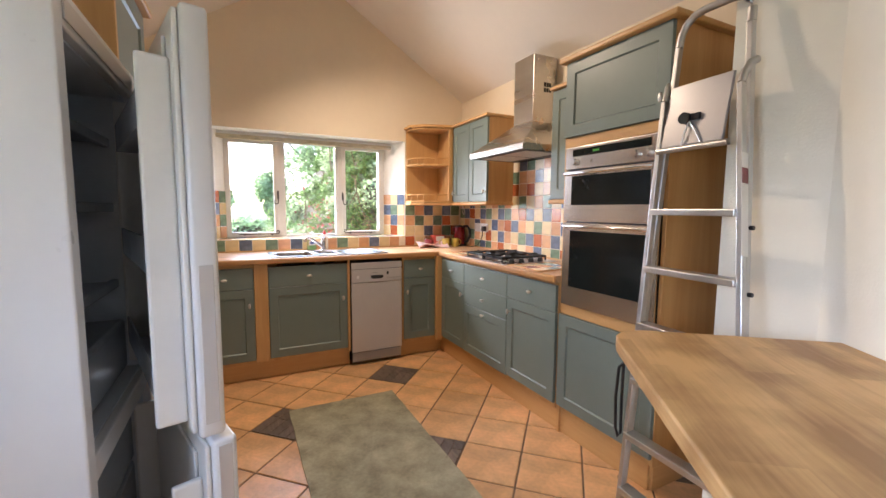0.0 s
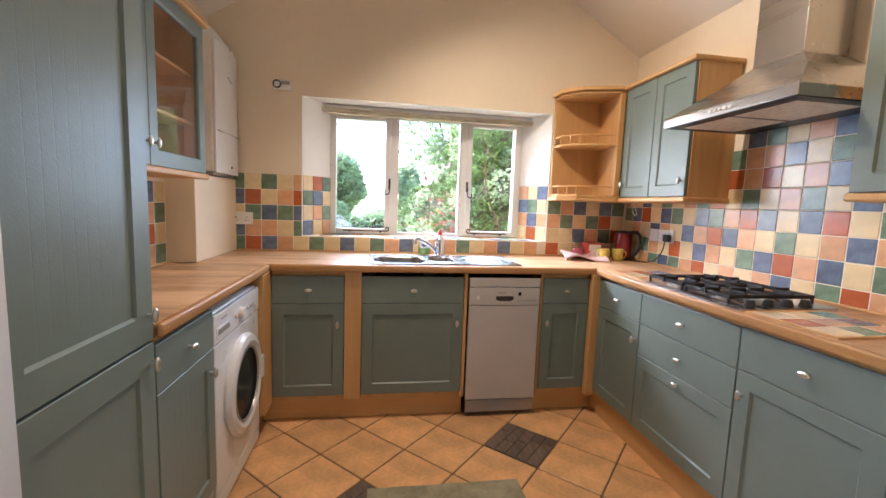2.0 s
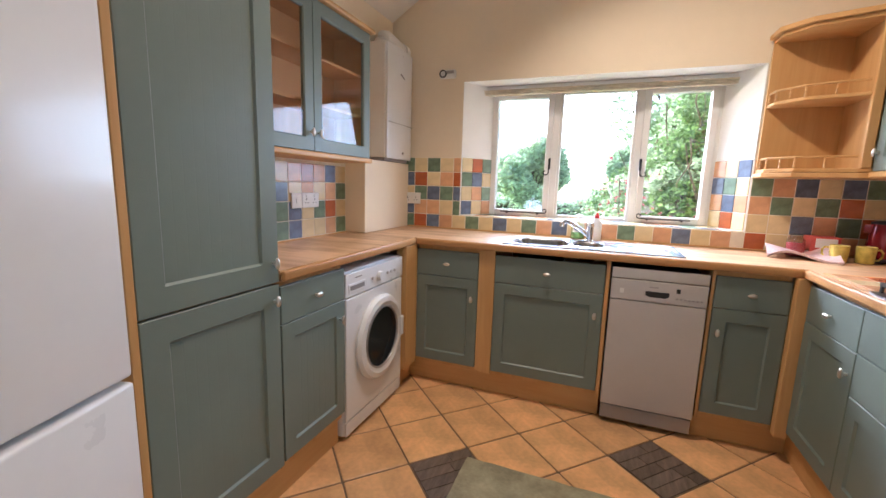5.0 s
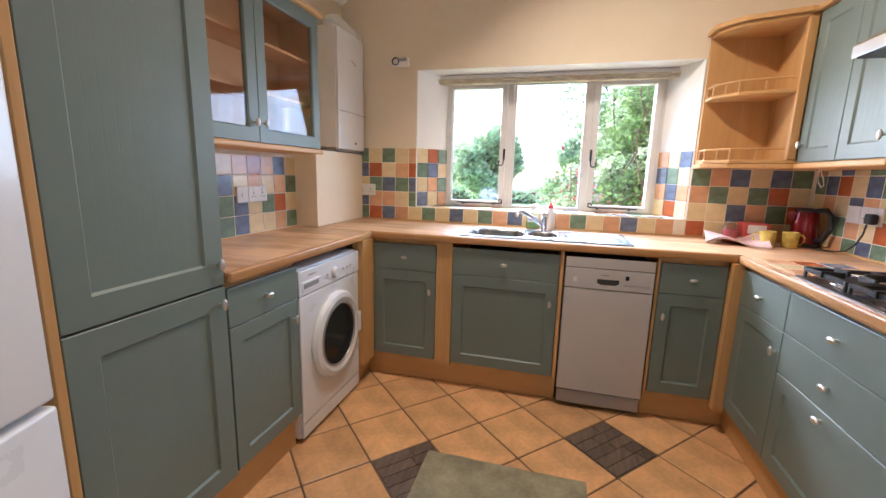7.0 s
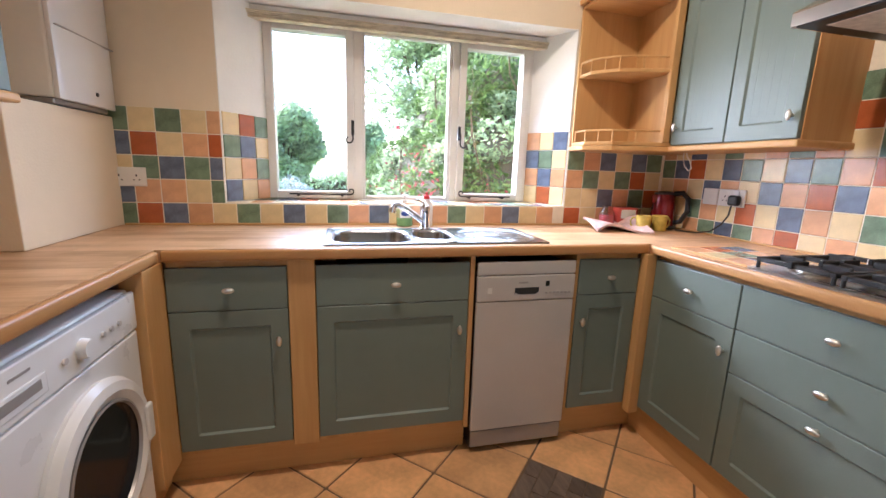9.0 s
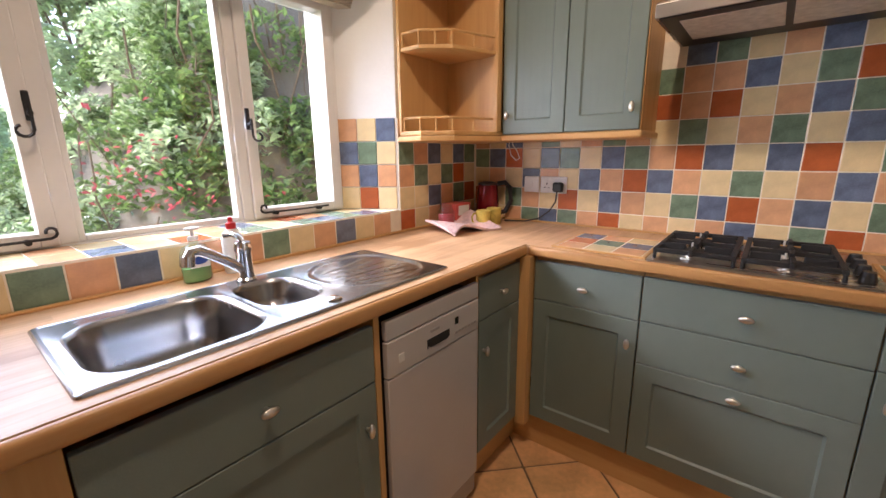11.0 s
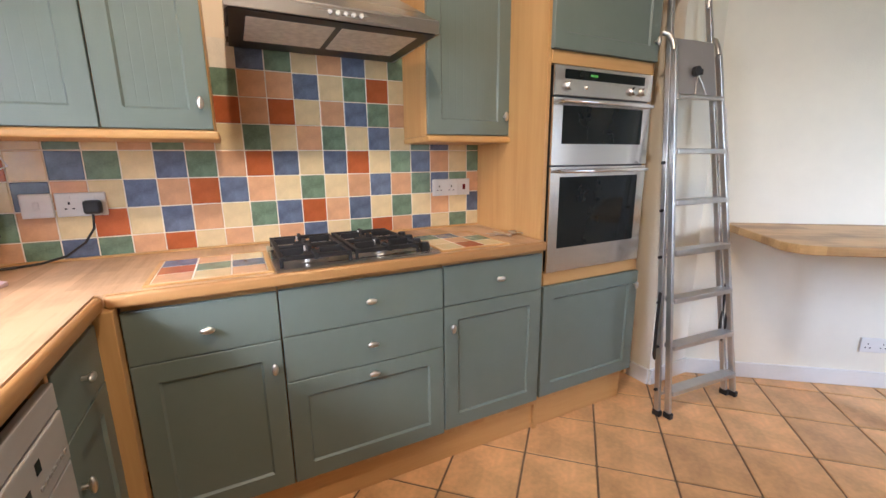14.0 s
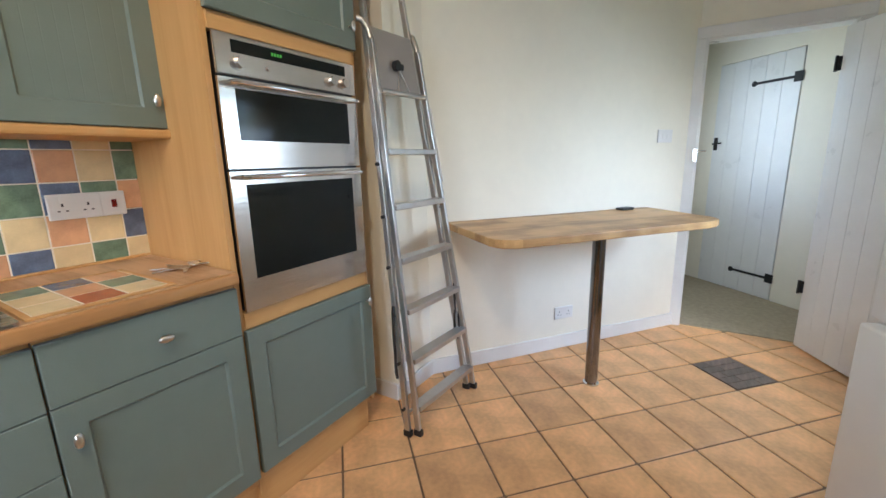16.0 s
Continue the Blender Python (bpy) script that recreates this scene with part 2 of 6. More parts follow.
TILE = {
    'C': mat("cream_glaze", (0.72, 0.58, 0.33), 0.21, var=0.10, scale=18, bump=0.06, bump_scale=30, per_object=0.07),
    'P': mat("peach_glaze", (0.66, 0.37, 0.20), 0.21, var=0.14, scale=18, bump=0.06, bump_scale=30, per_object=0.09),
    'R': mat("rust_glaze", (0.44, 0.115, 0.035), 0.21, var=0.16, scale=18, bump=0.06, bump_scale=30, per_object=0.10),
    'B': mat("slate_blue_glaze", (0.125, 0.16, 0.24), 0.21, var=0.36, scale=18, bump=0.06, bump_scale=30, per_object=0.12),
    'G': mat("sage_glaze", (0.165, 0.245, 0.165), 0.21, var=0.36, scale=18, bump=0.06, bump_scale=30, per_object=0.12),
}

# ---------------------------------------------------------------- building tools
PLACE = {}


def thing(name, x, y, z, label, category, rz=0, group="", kind="", rx=0, ry=0):
    """An empty at the base of a thing, to carry its parts."""
    e = new(name)
    e.empty_display_size = 0.1
    m = pose(x, y, z, rx, ry, rz)
    e.matrix_world = m
    PLACE[e] = m
    return tagged(e, label, category, group, kind)


def finish(name, bm, material, smooth=False):
    me = bpy.data.meshes.new(name)
    bm.normal_update()
    if smooth:
        for f in bm.faces:
            f.smooth = True
        for e in bm.edges:
            if len(e.link_faces) == 2 and e.calc_face_angle() > radians(38):
                e.smooth = False
    bm.to_mesh(me)
    bm.free()
    for mm in (material if isinstance(material, (list, tuple)) else [material]):
        me.materials.append(mm)
    return me


def part(name, bm, material, parent, label="", local=False, smooth=False):
    """Links a bmesh as one mesh under a thing or a part; places are in the world unless local."""
    if not local:
        bm.transform(PLACE[parent].inverted())
    ob = new(name, finish(name, bm, material, smooth))
    ob.parent = parent
    PLACE[ob] = PLACE[parent]
    if label:
        tagged(ob, label)
    return ob


def solo(name, bm, material, label, category="", kind="", smooth=False, group=""):
    """A thing that is one mesh, with its origin at its base."""
    vs = [v.co for v in bm.verts]
    c = Vector(((min(v.x for v in vs) + max(v.x for v in vs)) / 2, (min(v.y for v in vs) + max(v.y for v in vs)) / 2, min(v.z for v in vs)))
    bm.transform(Matrix.Translation(-c))
    ob = new(name, finish(name, bm, material, smooth))
    ob.location = c
    PLACE[ob] = Matrix.Translation(c)
    return tagged(ob, label, category, group, kind)


def B():
    return bmesh.new()


def box(bm, x0, x1, y0, y1, z0, z1, bev=0.0, seg=2, mi=0, m=None):
    vs = [bm.verts.new((x, y, z)) for z in (z0, z1) for y in (y0, y1) for x in (x0, x1)]
    fs = [bm.faces.new([vs[i] for i in q]) for q in ((0, 2, 3, 1), (4, 5, 7, 6), (0, 1, 5, 4), (2, 6, 7, 3), (0, 4, 6, 2), (1, 3, 7, 5))]
    for f in fs:
        f.material_index = mi
    if bev:
        r = bmesh.ops.bevel(bm, geom=list({e for f in fs for e in f.edges}), offset=bev, segments=seg, profile=0.5, affect='EDGES')
        vs = list({v for f in r["faces"] for v in f.verts} | {v for v in vs if v.is_valid})
    if m is not None:
        bmesh.ops.transform(bm, matrix=m, verts=vs)
    return bm


def prism(bm, pts, z0, z1, mi=0):
    """A plan outline (anticlockwise) raised from z0 to z1."""
    a = [bm.verts.new((x, y, z0)) for x, y in pts]
    b = [bm.verts.new((x, y, z1)) for x, y in pts]
    n = len(pts)
    fs = [bm.faces.new(a[::-1]), bm.faces.new(b)]
    fs += [bm.faces.new((a[i], a[(i + 1) % n], b[(i + 1) % n], b[i])) for i in range(n)]
    for f in fs:
        f.material_index = mi
    return fs


def soften(bm, off=0.003, seg=2, angle=40):
    es = [e for e in bm.edges if len(e.link_faces) == 2 and e.calc_face_angle() > radians(angle)]
    bmesh.ops.bevel(bm, geom=es, offset=off, segments=seg, profile=0.5, affect='EDGES')
    return bm


def rod(bm, a, b, r, seg=12, r2=None, caps=True):
    a, b = Vector(a), Vector(b)
    d = b - a
    m = Matrix.Translation((a + b) / 2) @ d.to_track_quat('Z', 'Y').to_matrix().to_4x4()
    bmesh.ops.create_cone(bm, cap_ends=caps, cap_tris=False, segments=seg, radius1=r, radius2=r if r2 is None else r2, depth=d.length, matrix=m)
    return bm


def tube(bm, pts, r, seg=8, closed=False):
    """A round bar along a line of points."""
    P = [Vector(p) for p in pts]
    rings = []
    n = len(P)
    up = Vector((0.13, 0.21, 0.97)).normalized()
    for i, p in enumerate(P):
        t = (P[(i + 1) % n] - P[i - 1]) if closed else (P[min(i + 1, n - 1)] - P[max(i - 1, 0)])
        t.normalize()
        s = t.cross(up)
        if s.length < 1e-3:
            s = t.cross(Vector((1, 0, 0)))
        s.normalize()
        w = s.cross(t)
        rings.append([bm.verts.new(p + r * (math.cos(2 * math.pi * k / seg) * s + math.sin(2 * math.pi * k / seg) * w)) for k in range(seg)])
    for i in range(n if closed else n - 1):
        a, b = rings[i], rings[(i + 1) % n]
        for k in range(seg):
            bm.faces.new((a[k], a[(k + 1) % seg], b[(k + 1) % seg], b[k]))
    if not closed:
        bm.faces.new(rings[0][::-1])
        bm.faces.new(rings[-1])
    return bm


def lathe(bm, prof, seg=24, m=None):
    """Turns a profile of (radius, height) about z."""
    rings = []
    vs = []
    for r, z in prof:
        if r < 1e-5:
            rings.append([bm.verts.new((0, 0, z))])
        else:
            rings.append([bm.verts.new((r * math.cos(2 * math.pi * k / seg), r * math.sin(2 * math.pi * k / seg), z)) for k in range(seg)])
        vs += rings[-1]
    for a, b in zip(rings, rings[1:]):
        for k in range(seg):
            q = [a[k % len(a)], a[(k + 1) % len(a)], b[(k + 1) % len(b)], b[k % len(b)]]
            q = list(dict.fromkeys(q))
            if len(q) > 2:
                bm.faces.new(q)
    if m is not None:
        bmesh.ops.transform(bm, matrix=m, verts=vs)
    return bm


# the faces that fronts hang on: u runs along the face, d stands out from it
def face_box(bm, F, u0, u1, z0, z1, d0, d1, bev=0.0, mi=0):
    axis, at, sign = F
    lo, hi = sorted((at + sign * d0, at + sign * d1))
    if axis == 'x':
        return box(bm, lo, hi, u0, u1, z0, z1, bev, mi=mi)
    return box(bm, u0, u1, lo, hi, z0, z1, bev, mi=mi)


def face_point(F, u, z, d):
    axis, at, sign = F
    return (at + sign * d, u, z) if axis == 'x' else (u, at + sign * d, z)


def shaker(F, u0, u1, z0, z1, th=0.02, rail=0.062, grooves=0.0):
    """A framed door front in one piece: proud stiles and rails, moulded inner edge, sunk panel with or without grooves."""
    g, e, w, sunk = 0.0015, 0.002, 0.007, -0.008
    u0, u1, z0, z1 = u0 + g, u1 - g, z0 + g, z1 - g
    a, b_, c, d = u0 + rail, u1 - rail, z0 + rail, z1 - rail
    us = [(u0, 0, -e), (u0 + e, 0, 0), (a, 0, 0), (a + w, 1, 0)]
    if grooves:
        n = max(3, round((b_ - a - 2 * w) / 0.036))
        for i in range(1, n):
            p = a + w + (b_ - a - 2 * w) * i / n
            us += [(p - 0.002, 1, 0), (p, 1, -grooves), (p + 0.002, 1, 0)]
    us += [(b_ - w, 1, 0), (b_, 0, 0), (u1 - e, 0, 0), (u1, 0, -e)]
    zs = [(z0, 0, -e), (z0 + e, 0, 0), (c, 0, 0), (c + w, 1, 0), (d - w, 1, 0), (d, 0, 0), (z1 - e, 0, 0), (z1, 0, -e)]
    bm = B()
    V = [[bm.verts.new(face_point(F, u, z, (sunk + du if iu and iz else min(du, 0) * (0 if iu else 1) + dz))) for z, iz, dz in zs] for u, iu, du in us]
    for i in range(len(us) - 1):
        for j in range(len(zs) - 1):
            bm.faces.new((V[i][j], V[i + 1][j], V[i + 1][j + 1], V[i][j + 1]))
    edge = [V[i][0] for i in range(len(us))] + [V[-1][j] for j in range(1, len(zs))] + [V[i][-1] for i in range(len(us) - 2, -1, -1)] + [V[0][j] for j in range(len(zs) - 2, 0, -1)]
    axis, at, sign = F
    def down(v):
        co = v.co.copy()
        co[0 if axis == 'x' else 1] = at - sign * th
        return bm.verts.new(co)
    low = [down(v) for v in edge]
    n = len(edge)
    for k in range(n):
        bm.faces.new((edge[k], low[k], low[(k + 1) % n], edge[(k + 1) % n]))
    bm.faces.new(low)
    bmesh.ops.recalc_face_normals(bm, faces=bm.faces)
    return bm


def flat_front(F, u0, u1, z0, z1, th=0.02):
    bm = B()
    g = 0.0015
    return face_box(bm, F, u0 + g, u1 - g, z0 + g, z1 - g, -th, 0, 0.003)


def knob(F, u, z, parent, upright=False):
    """An oval pewter knob on a short stem."""
    bm = B()
    a, b_ = (0.011, 0.021) if upright else (0.021, 0.011)
    p = Vector(face_point(F, u, z, 0))
    q = Vector(face_point(F, u, z, 0.016))
    rod(bm, p, q, 0.006, 10)
    s = bmesh.ops.create_uvsphere(bm, u_segments=14, v_segments=8, radius=1.0)["verts"]
    sc = Matrix.Diagonal((0.008, a, b_, 1)) if F[0] == 'x' else Matrix.Diagonal((a, 0.008, b_, 1))
    bmesh.ops.transform(bm, matrix=Matrix.Translation(face_point(F, u, z, 0.02)) @ sc, verts=s)
    return part("handle", bm, PEWTER, parent, "oval pewter knob", smooth=True)


RIGHT, SINKF, LEFT = ('x', 2.29, -1), ('y', 3.165, -1), ('x', 0.305, 1)
WALL_E, WALL_W, WALL_N, WALL_S = 2.865, -0.215, 3.805, -1.14
TOP = 0.95

# ---------------------------------------------------------------- shell
APEX_X, APEX_Z, PITCH = 1.325, 3.445, 0.625
R0 = (0.378, 2.196, 1.057, 2.02)      # opening of the window recess
WIN_Y = 4.05


def eaves(x):
    return APEX_Z - PITCH * abs(x - APEX_X)


bm = B()
def gable(bm, x0, x1, y0, y1, z0, z1=None):
    """A slab of wall along x, under the slopes where z1 is not given."""
    pts = [(x0, z0), (x1, z0)]
    if z1 is None:
        pts.append((x1, eaves(x1) + 0.03))
        if x0 < APEX_X < x1:
            pts.append((APEX_X, APEX_Z + 0.03))
        pts.append((x0, eaves(x0) + 0.03))
    else:
        pts += [(x1, z1), (x0, z1)]
    a = [bm.verts.new((x, y0, z)) for x, z in pts]
    b_ = [bm.verts.new((x, y1, z)) for x, z in pts]
    n = len(pts)
    bm.faces.new(a)
    bm.faces.new(b_[::-1])
    for i in range(n):
        bm.faces.new((a[i], b_[i], b_[(i + 1) % n], a[(i + 1) % n]))


# north wall round the window, with splayed reveals of their own
NB = 4.25
gable(bm, -0.52, R0[0] - 0.004, WALL_N, NB, -0.1)
gable(bm, R0[1] + 0.004, 3.17, WALL_N, NB, -0.1)
gable(bm, R0[0] - 0.004, R0[1] + 0.004, WALL_N, NB, -0.1, R0[2] - 0.012)
gable(bm, R0[0] - 0.004, R0[1] + 0.004, WALL_N, NB, R0[3] + 0.004)
solo("wall_north", bm, WALL, "cream painted gable wall above the tiled splashback", "wall", "structure")

bm = B()
SPL_W, SPL_E = 0.17, 0.145      # splay of the two reveals
prism(bm, [(R0[0] - 0.003, WALL_N - 0.002), (R0[0] + 0.001, WALL_N - 0.002), (R0[0] + SPL_W, WIN_Y), (R0[0] + SPL_W, NB), (R0[0] - 0.003, NB)][::1], R0[2] - 0.01, R0[3] + 0.003)
prism(bm, [(R0[1] + 0.003, WALL_N - 0.002), (R0[1] + 0.003, NB), (R0[1] - SPL_E, NB), (R0[1] - SPL_E, WIN_Y), (R0[1] - 0.001, WALL_N - 0.002)], R0[2] - 0.01, R0[3] + 0.003)
box(bm, R0[0] - 0.002, R0[1] + 0.002, WALL_N - 0.002, NB, R0[3], R0[3] + 0.003)
bmesh.ops.recalc_face_normals(bm, faces=bm.faces)
solo("window_reveal", bm, REVEAL, "white painted splayed window reveal", "reveal", "structure")

bm = B()
box(bm, WALL_E, 3.17, 0.45, NB, -0.1, eaves(WALL_E) + 0.02)
solo("wall_east", bm, WALL, "cream painted side wall behind the tiles", "wall", "structure")
bm = B()
box(bm, -0.52, WALL_W, -1.5, -0.45, -0.1, eaves(WALL_W) + 0.02)
box(bm, -0.52, WALL_W, 0.49, WALL_N, -0.1, eaves(WALL_W) + 0.02)
box(bm, -0.52, WALL_W, -0.45, 0.49, -0.1, 1.05)
box(bm, -0.52, WALL_W, -0.45, 0.49, 1.95, eaves(WALL_W) + 0.02)
solo("wall_west", bm, WALL, "cream painted side wall behind the fridge and cupboards", "wall", "structure")
# pier beside the oven housing and the slanting wall behind the bar
PIER, DIAG = (2.335, 0.745), ((2.335, 0.42), (1.115, -1.14))
bm = B()
prism(bm, [PIER, DIAG[0], DIAG[1], (1.115, -1.26), (3.17, -1.26), (3.17, 0.745)], -0.1, 3.6)
bmesh.ops.recalc_face_normals(bm, faces=bm.faces)
solo("wall_southeast", bm, WHITEWALL, "pale painted slanting wall behind the breakfast bar", "wall", "structure")
# south wall with the doorway
DX0, DX1, DH = 0.335, 1.055, 2.04
bm = B()
box(bm, -0.52, DX0 - 0.03, -1.26, WALL_S, -0.1, 3.6)
box(bm, DX1 + 0.03, 1.115, -1.26, WALL_S, -0.1, 3.6)
box(bm, DX0 - 0.03, DX1 + 0.03, -1.26, WALL_S, DH + 0.03, 3.6)
solo("wall_south", bm, WHITEWALL, "pale painted wall with the doorway to the hall", "wall", "structure")

bm = B()
for s in (-1, 1):
    x1 = APEX_X + s * 2.0
    z1 = APEX_Z - PITCH * 2.0
    a = [bm.verts.new((x, y, z)) for x, z in ((APEX_X, APEX_Z), (x1, z1)) for y in (-1.5, 4.5)]
    b_ = [bm.verts.new((v.co.x, v.co.y, v.co.z + 0.22)) for v in a]
    for q in ((0, 1, 3, 2),):
        bm.faces.new([a[i] for i in q])
        bm.faces.new([b_[i] for i in q[::-1]])
    for i, j in ((0, 1), (1, 3), (3, 2), (2, 0)):
        bm.faces.new((a[i], a[j], b_[j], b_[i]))
bmesh.ops.recalc_face_normals(bm, faces=bm.faces)
solo("ceiling", bm, CEIL, "white painted vaulted ceiling", "ceiling", "structure")

bm = B()
box(bm, -0.52, 3.17, -1.2, NB, -0.2, -0.006)
floor = solo("floor", bm, FGROUT, "terracotta tiled kitchen floor laid diagonally with dark grout", "floor", "structure")

# assumed side window of the dining end and assumed overhead lamp, both unseen
side_win = thing("window_2", -0.30, 0.02, 1.05, "unseen white framed side window, assumed for the dining end's daylight", "window", kind="structure")
for a_ in ((-0.45, -0.39, 1.05, 1.95), (0.43, 0.49, 1.05, 1.95), (-0.39, 0.43, 1.05, 1.11), (-0.39, 0.43, 1.89, 1.95)):
    bm = B()
    box(bm, -0.36, -0.29, *a_, 0.004)
    part("window_frame", bm, GLOSSW, side_win)
bm = B()
box(bm, -0.33, -0.326, -0.392, 0.432, 1.108, 1.892)
part("pane", bm, PANE, side_win).visible_shadow = False
# lampholder made up for the warm overhead light, itself out of view
dl = thing("pendant_lamp", 1.05, 2.70, 3.0, "assumed white lamp fitting, out of view, hung below the ceiling", "lamp")
bm = B()
lathe(bm, [(0.0, 0.0), (0.022, 0.0), (0.022, 0.05), (0.006, 0.06), (0.004, 0.30)], 16, Matrix.Translation((1.05, 2.70, 3.0)))
part("lampholder", bm, WHITEP, dl, smooth=True)

# skirting along the pier, the slanting wall and the south wall
def skirting(a, b_, name):
    bm = B()
    a, b_ = Vector((*a, 0)), Vector((*b_, 0))
    d = b_ - a
    box(bm, 0, d.length, -0.016, -0.0005, 0, 0.095, 0.004)
    bm.transform(Matrix.Translation(a) @ Matrix.Rotation(math.atan2(d.y, d.x), 4, 'Z'))
    solo(name, bm, GLOSSW, "white painted skirting board", "skirting", "structure")


def skirt_run(pts, name):
    for a, b_ in zip(pts, pts[1:]):
        skirting(a, b_, name)


skirt_run([(1.115, -1.14), (2.335, 0.42), (2.335, 0.745), (2.80, 0.745)][::-1], "baseboard")

# ---------------------------------------------------------------- hall beyond the doorway
bm = B()
box(bm, -1.1, 2.4, -3.4, -1.165, -0.2, 0.008)
solo("hall_floor", bm, CARPET, "beige hall carpet beyond the doorway", "carpet", "structure")
bm = B()
box(bm, -1.1, 2.4, -3.4, -1.26, 2.35, 2.5)
solo("hall_ceiling", bm, CEIL, "white hall ceiling", "ceiling", "structure")
# the opening left in the east hall wall is assumed, for the hall lamp
bm = B()
box(bm, 1.25, 1.4, -3.4, -2.22, 0.0, 2.4)
box(bm, 1.25, 1.4, -1.5, -1.26, 0.0, 2.4)
box(bm, 1.25, 1.4, -2.22, -1.5, 0.0, 1.03)
box(bm, 1.25, 1.4, -2.22, -1.5, 2.03, 2.4)
box(bm, -1.1, 1.4, -3.4, -3.25, 0, 2.4)
box(bm, -1.25, -1.1, -3.4, -1.26, 0, 2.4)
solo("hall_wall", bm, WHITEWALL, "pale painted hall walls beyond the doorway", "wall", "structure")

# slanting cupboard partition in the hall with a ledged plank door
HA = Vector((0.93 - 0.69 * 0.06, -2.62 - 0.724 * 0.06, 0))
ang = radians(136.4)
HM = Matrix.Translation(HA) @ Matrix.Rotation(ang, 4, 'Z')
bm = B()
box(bm, -0.7, -0.01, -0.06, 0.0, 0.0, 2.36)
box(bm, 0.74, 1.9, -0.06, 0.0, 0.0, 2.36)
box(bm, -0.01, 0.74, -0.06, 0.0, 2.115, 2.36)
bm.transform(HM)
solo("hall_partition", bm, WHITEWALL, "pale painted partition round the hall cupboard door", "wall", "structure")
hall_door = thing("door_2", *HA, "closed white ledged plank door with black strap hinges", "door", 136.4, kind="structure")
for i in range(5):
    bm = B()
    box(bm, -0.005 + i * 0.148, -0.005 + (i + 1) * 0.148 - 0.0015, -0.066, -0.02, 0.012, 2.11, 0.003)
    part("plank", bm, GLOSSW, hall_door, local=True)
for z in (0.205, 1.89):
    bm = B()
    box(bm, 0.36, 0.70, -0.0715, -0.0665, z - 0.011, z + 0.011, 0.002)
    box(bm, 0.68, 0.75, -0.0735, -0.0665, z - 0.04, z + 0.04, 0.003)
    rod(bm, (0.35, -0.0665, z), (0.35, -0.072, z), 0.024, 12)
    part("strap_hinge", bm, IRON, hall_door, "black iron strap hinge", local=True)
bm = B()
box(bm, 0.01, 0.05, -0.072, -0.0665, 1.33, 1.45, 0.003)
rod(bm, (0.03, -0.072, 1.39), (0.03, -0.11, 1.39), 0.007)
rod(bm, (0.03, -0.11, 1.39), (0.12, -0.11, 1.395), 0.007)
part("latch", bm, IRON, hall_door, "black iron thumb latch", local=True)

# door frame of the kitchen doorway
frame1 = thing("door_1", (DX0 + DX1) / 2, WALL_S, 0, "open white door standing against the wall beside its white frame", "door", kind="structure")
for nm, a in (("jamb", (DX0 - 0.03, DX0, -1.27, -1.13, 0, DH)), ("jamb", (DX1, DX1 + 0.03, -1.27, -1.13, 0, DH)), ("head", (DX0 - 0.03, DX1 + 0.03, -1.27, -1.13, DH, DH + 0.03)),
              ("architrave", (DX0 - 0.085, DX0 - 0.012, WALL_S, WALL_S + 0.018, 0, DH + 0.012)), ("architrave", (DX1 + 0.012, DX1 + 0.075, WALL_S, WALL_S + 0.018, 0, DH + 0.012)),
              ("architrave", (DX0 - 0.085, DX1 + 0.075, WALL_S, WALL_S + 0.018, DH + 0.012, DH + 0.085))):
    bm = B()
    box(bm, *a, 0.004)
    part(nm, bm, GLOSSW, frame1)
LEAF = math.degrees(math.atan2(0.62, -0.30))
LM = Matrix.Translation((DX0 + 0.01, -1.115, 0)) @ Matrix.Rotation(radians(LEAF), 4, 'Z')
bm = B()
for i in range(6):
    box(bm, 0.005 + i * 0.12, 0.005 + (i + 1) * 0.12 - 0.001, -0.04, 0.0, 0.012, 2.0, 0.002)
bm.transform(LM)
leaf = part("door_leaf", bm, GLOSSW, frame1)
for z in (0.42, 1.80):
    bm = B()
    box(bm, -0.02, 0.012, -0.055, -0.038, z - 0.04, z + 0.04, 0.003)
    rod(bm, (-0.004, -0.06, z - 0.045), (-0.004, -0.06, z + 0.045), 0.008)
    bm.transform(LM)
    part("hinge", bm, IRON, leaf, "black iron hinge")
bm = B()
box(bm, DX1 + 0.004, DX1 + 0.03, -1.128, -1.10, 1.24, 1.33, 0.003)
rod(bm, (DX1 + 0.01, -1.10, 1.31), (DX1 - 0.05, -1.08, 1.315), 0.007)
part("latch_keep", bm, CHROME, frame1, "metal latch keep")

# ---------------------------------------------------------------- window
win = thing("window_1", (R0[0] + R0[1]) / 2, WIN_Y, R0[2], "white painted timber casement window in three lights", "window", kind="structure")
WX0, WX1, WZ0, WZ1 = 0.483, 2.091, 1.03, 2.03
MUL = ((0.985, 1.055), (1.545, 1.61))
bm = B()
YA, YB = WIN_Y - 0.005, WIN_Y + 0.075
box(bm, WX0, WX0 + 0.06, YA, YB, WZ0, WZ1, 0.004)
box(bm, WX1 - 0.06, WX1, YA, YB, WZ0, WZ1, 0.004)
box(bm, WX0 + 0.06, WX1 - 0.06, YA + 0.001, YB, WZ1 - 0.055, WZ1, 0.004)
box(bm, WX0 + 0.06, WX1 - 0.06, YA + 0.001, YB, WZ0, WZ0 + 0.035, 0.004)
for a, b_ in MUL:
    box(bm, a + 0.012, b_ - 0.012, YA + 0.002, YB, WZ0 + 0.035, WZ1 - 0.055, 0.004)
part("window_frame", bm, GLOSSW, win)
lights = [(WX0 + 0.06, MUL[0][0] + 0.012, True), (MUL[0][1] - 0.012, MUL[1][0] + 0.012, False), (MUL[1][1] - 0.012, WX1 - 0.06, True)]
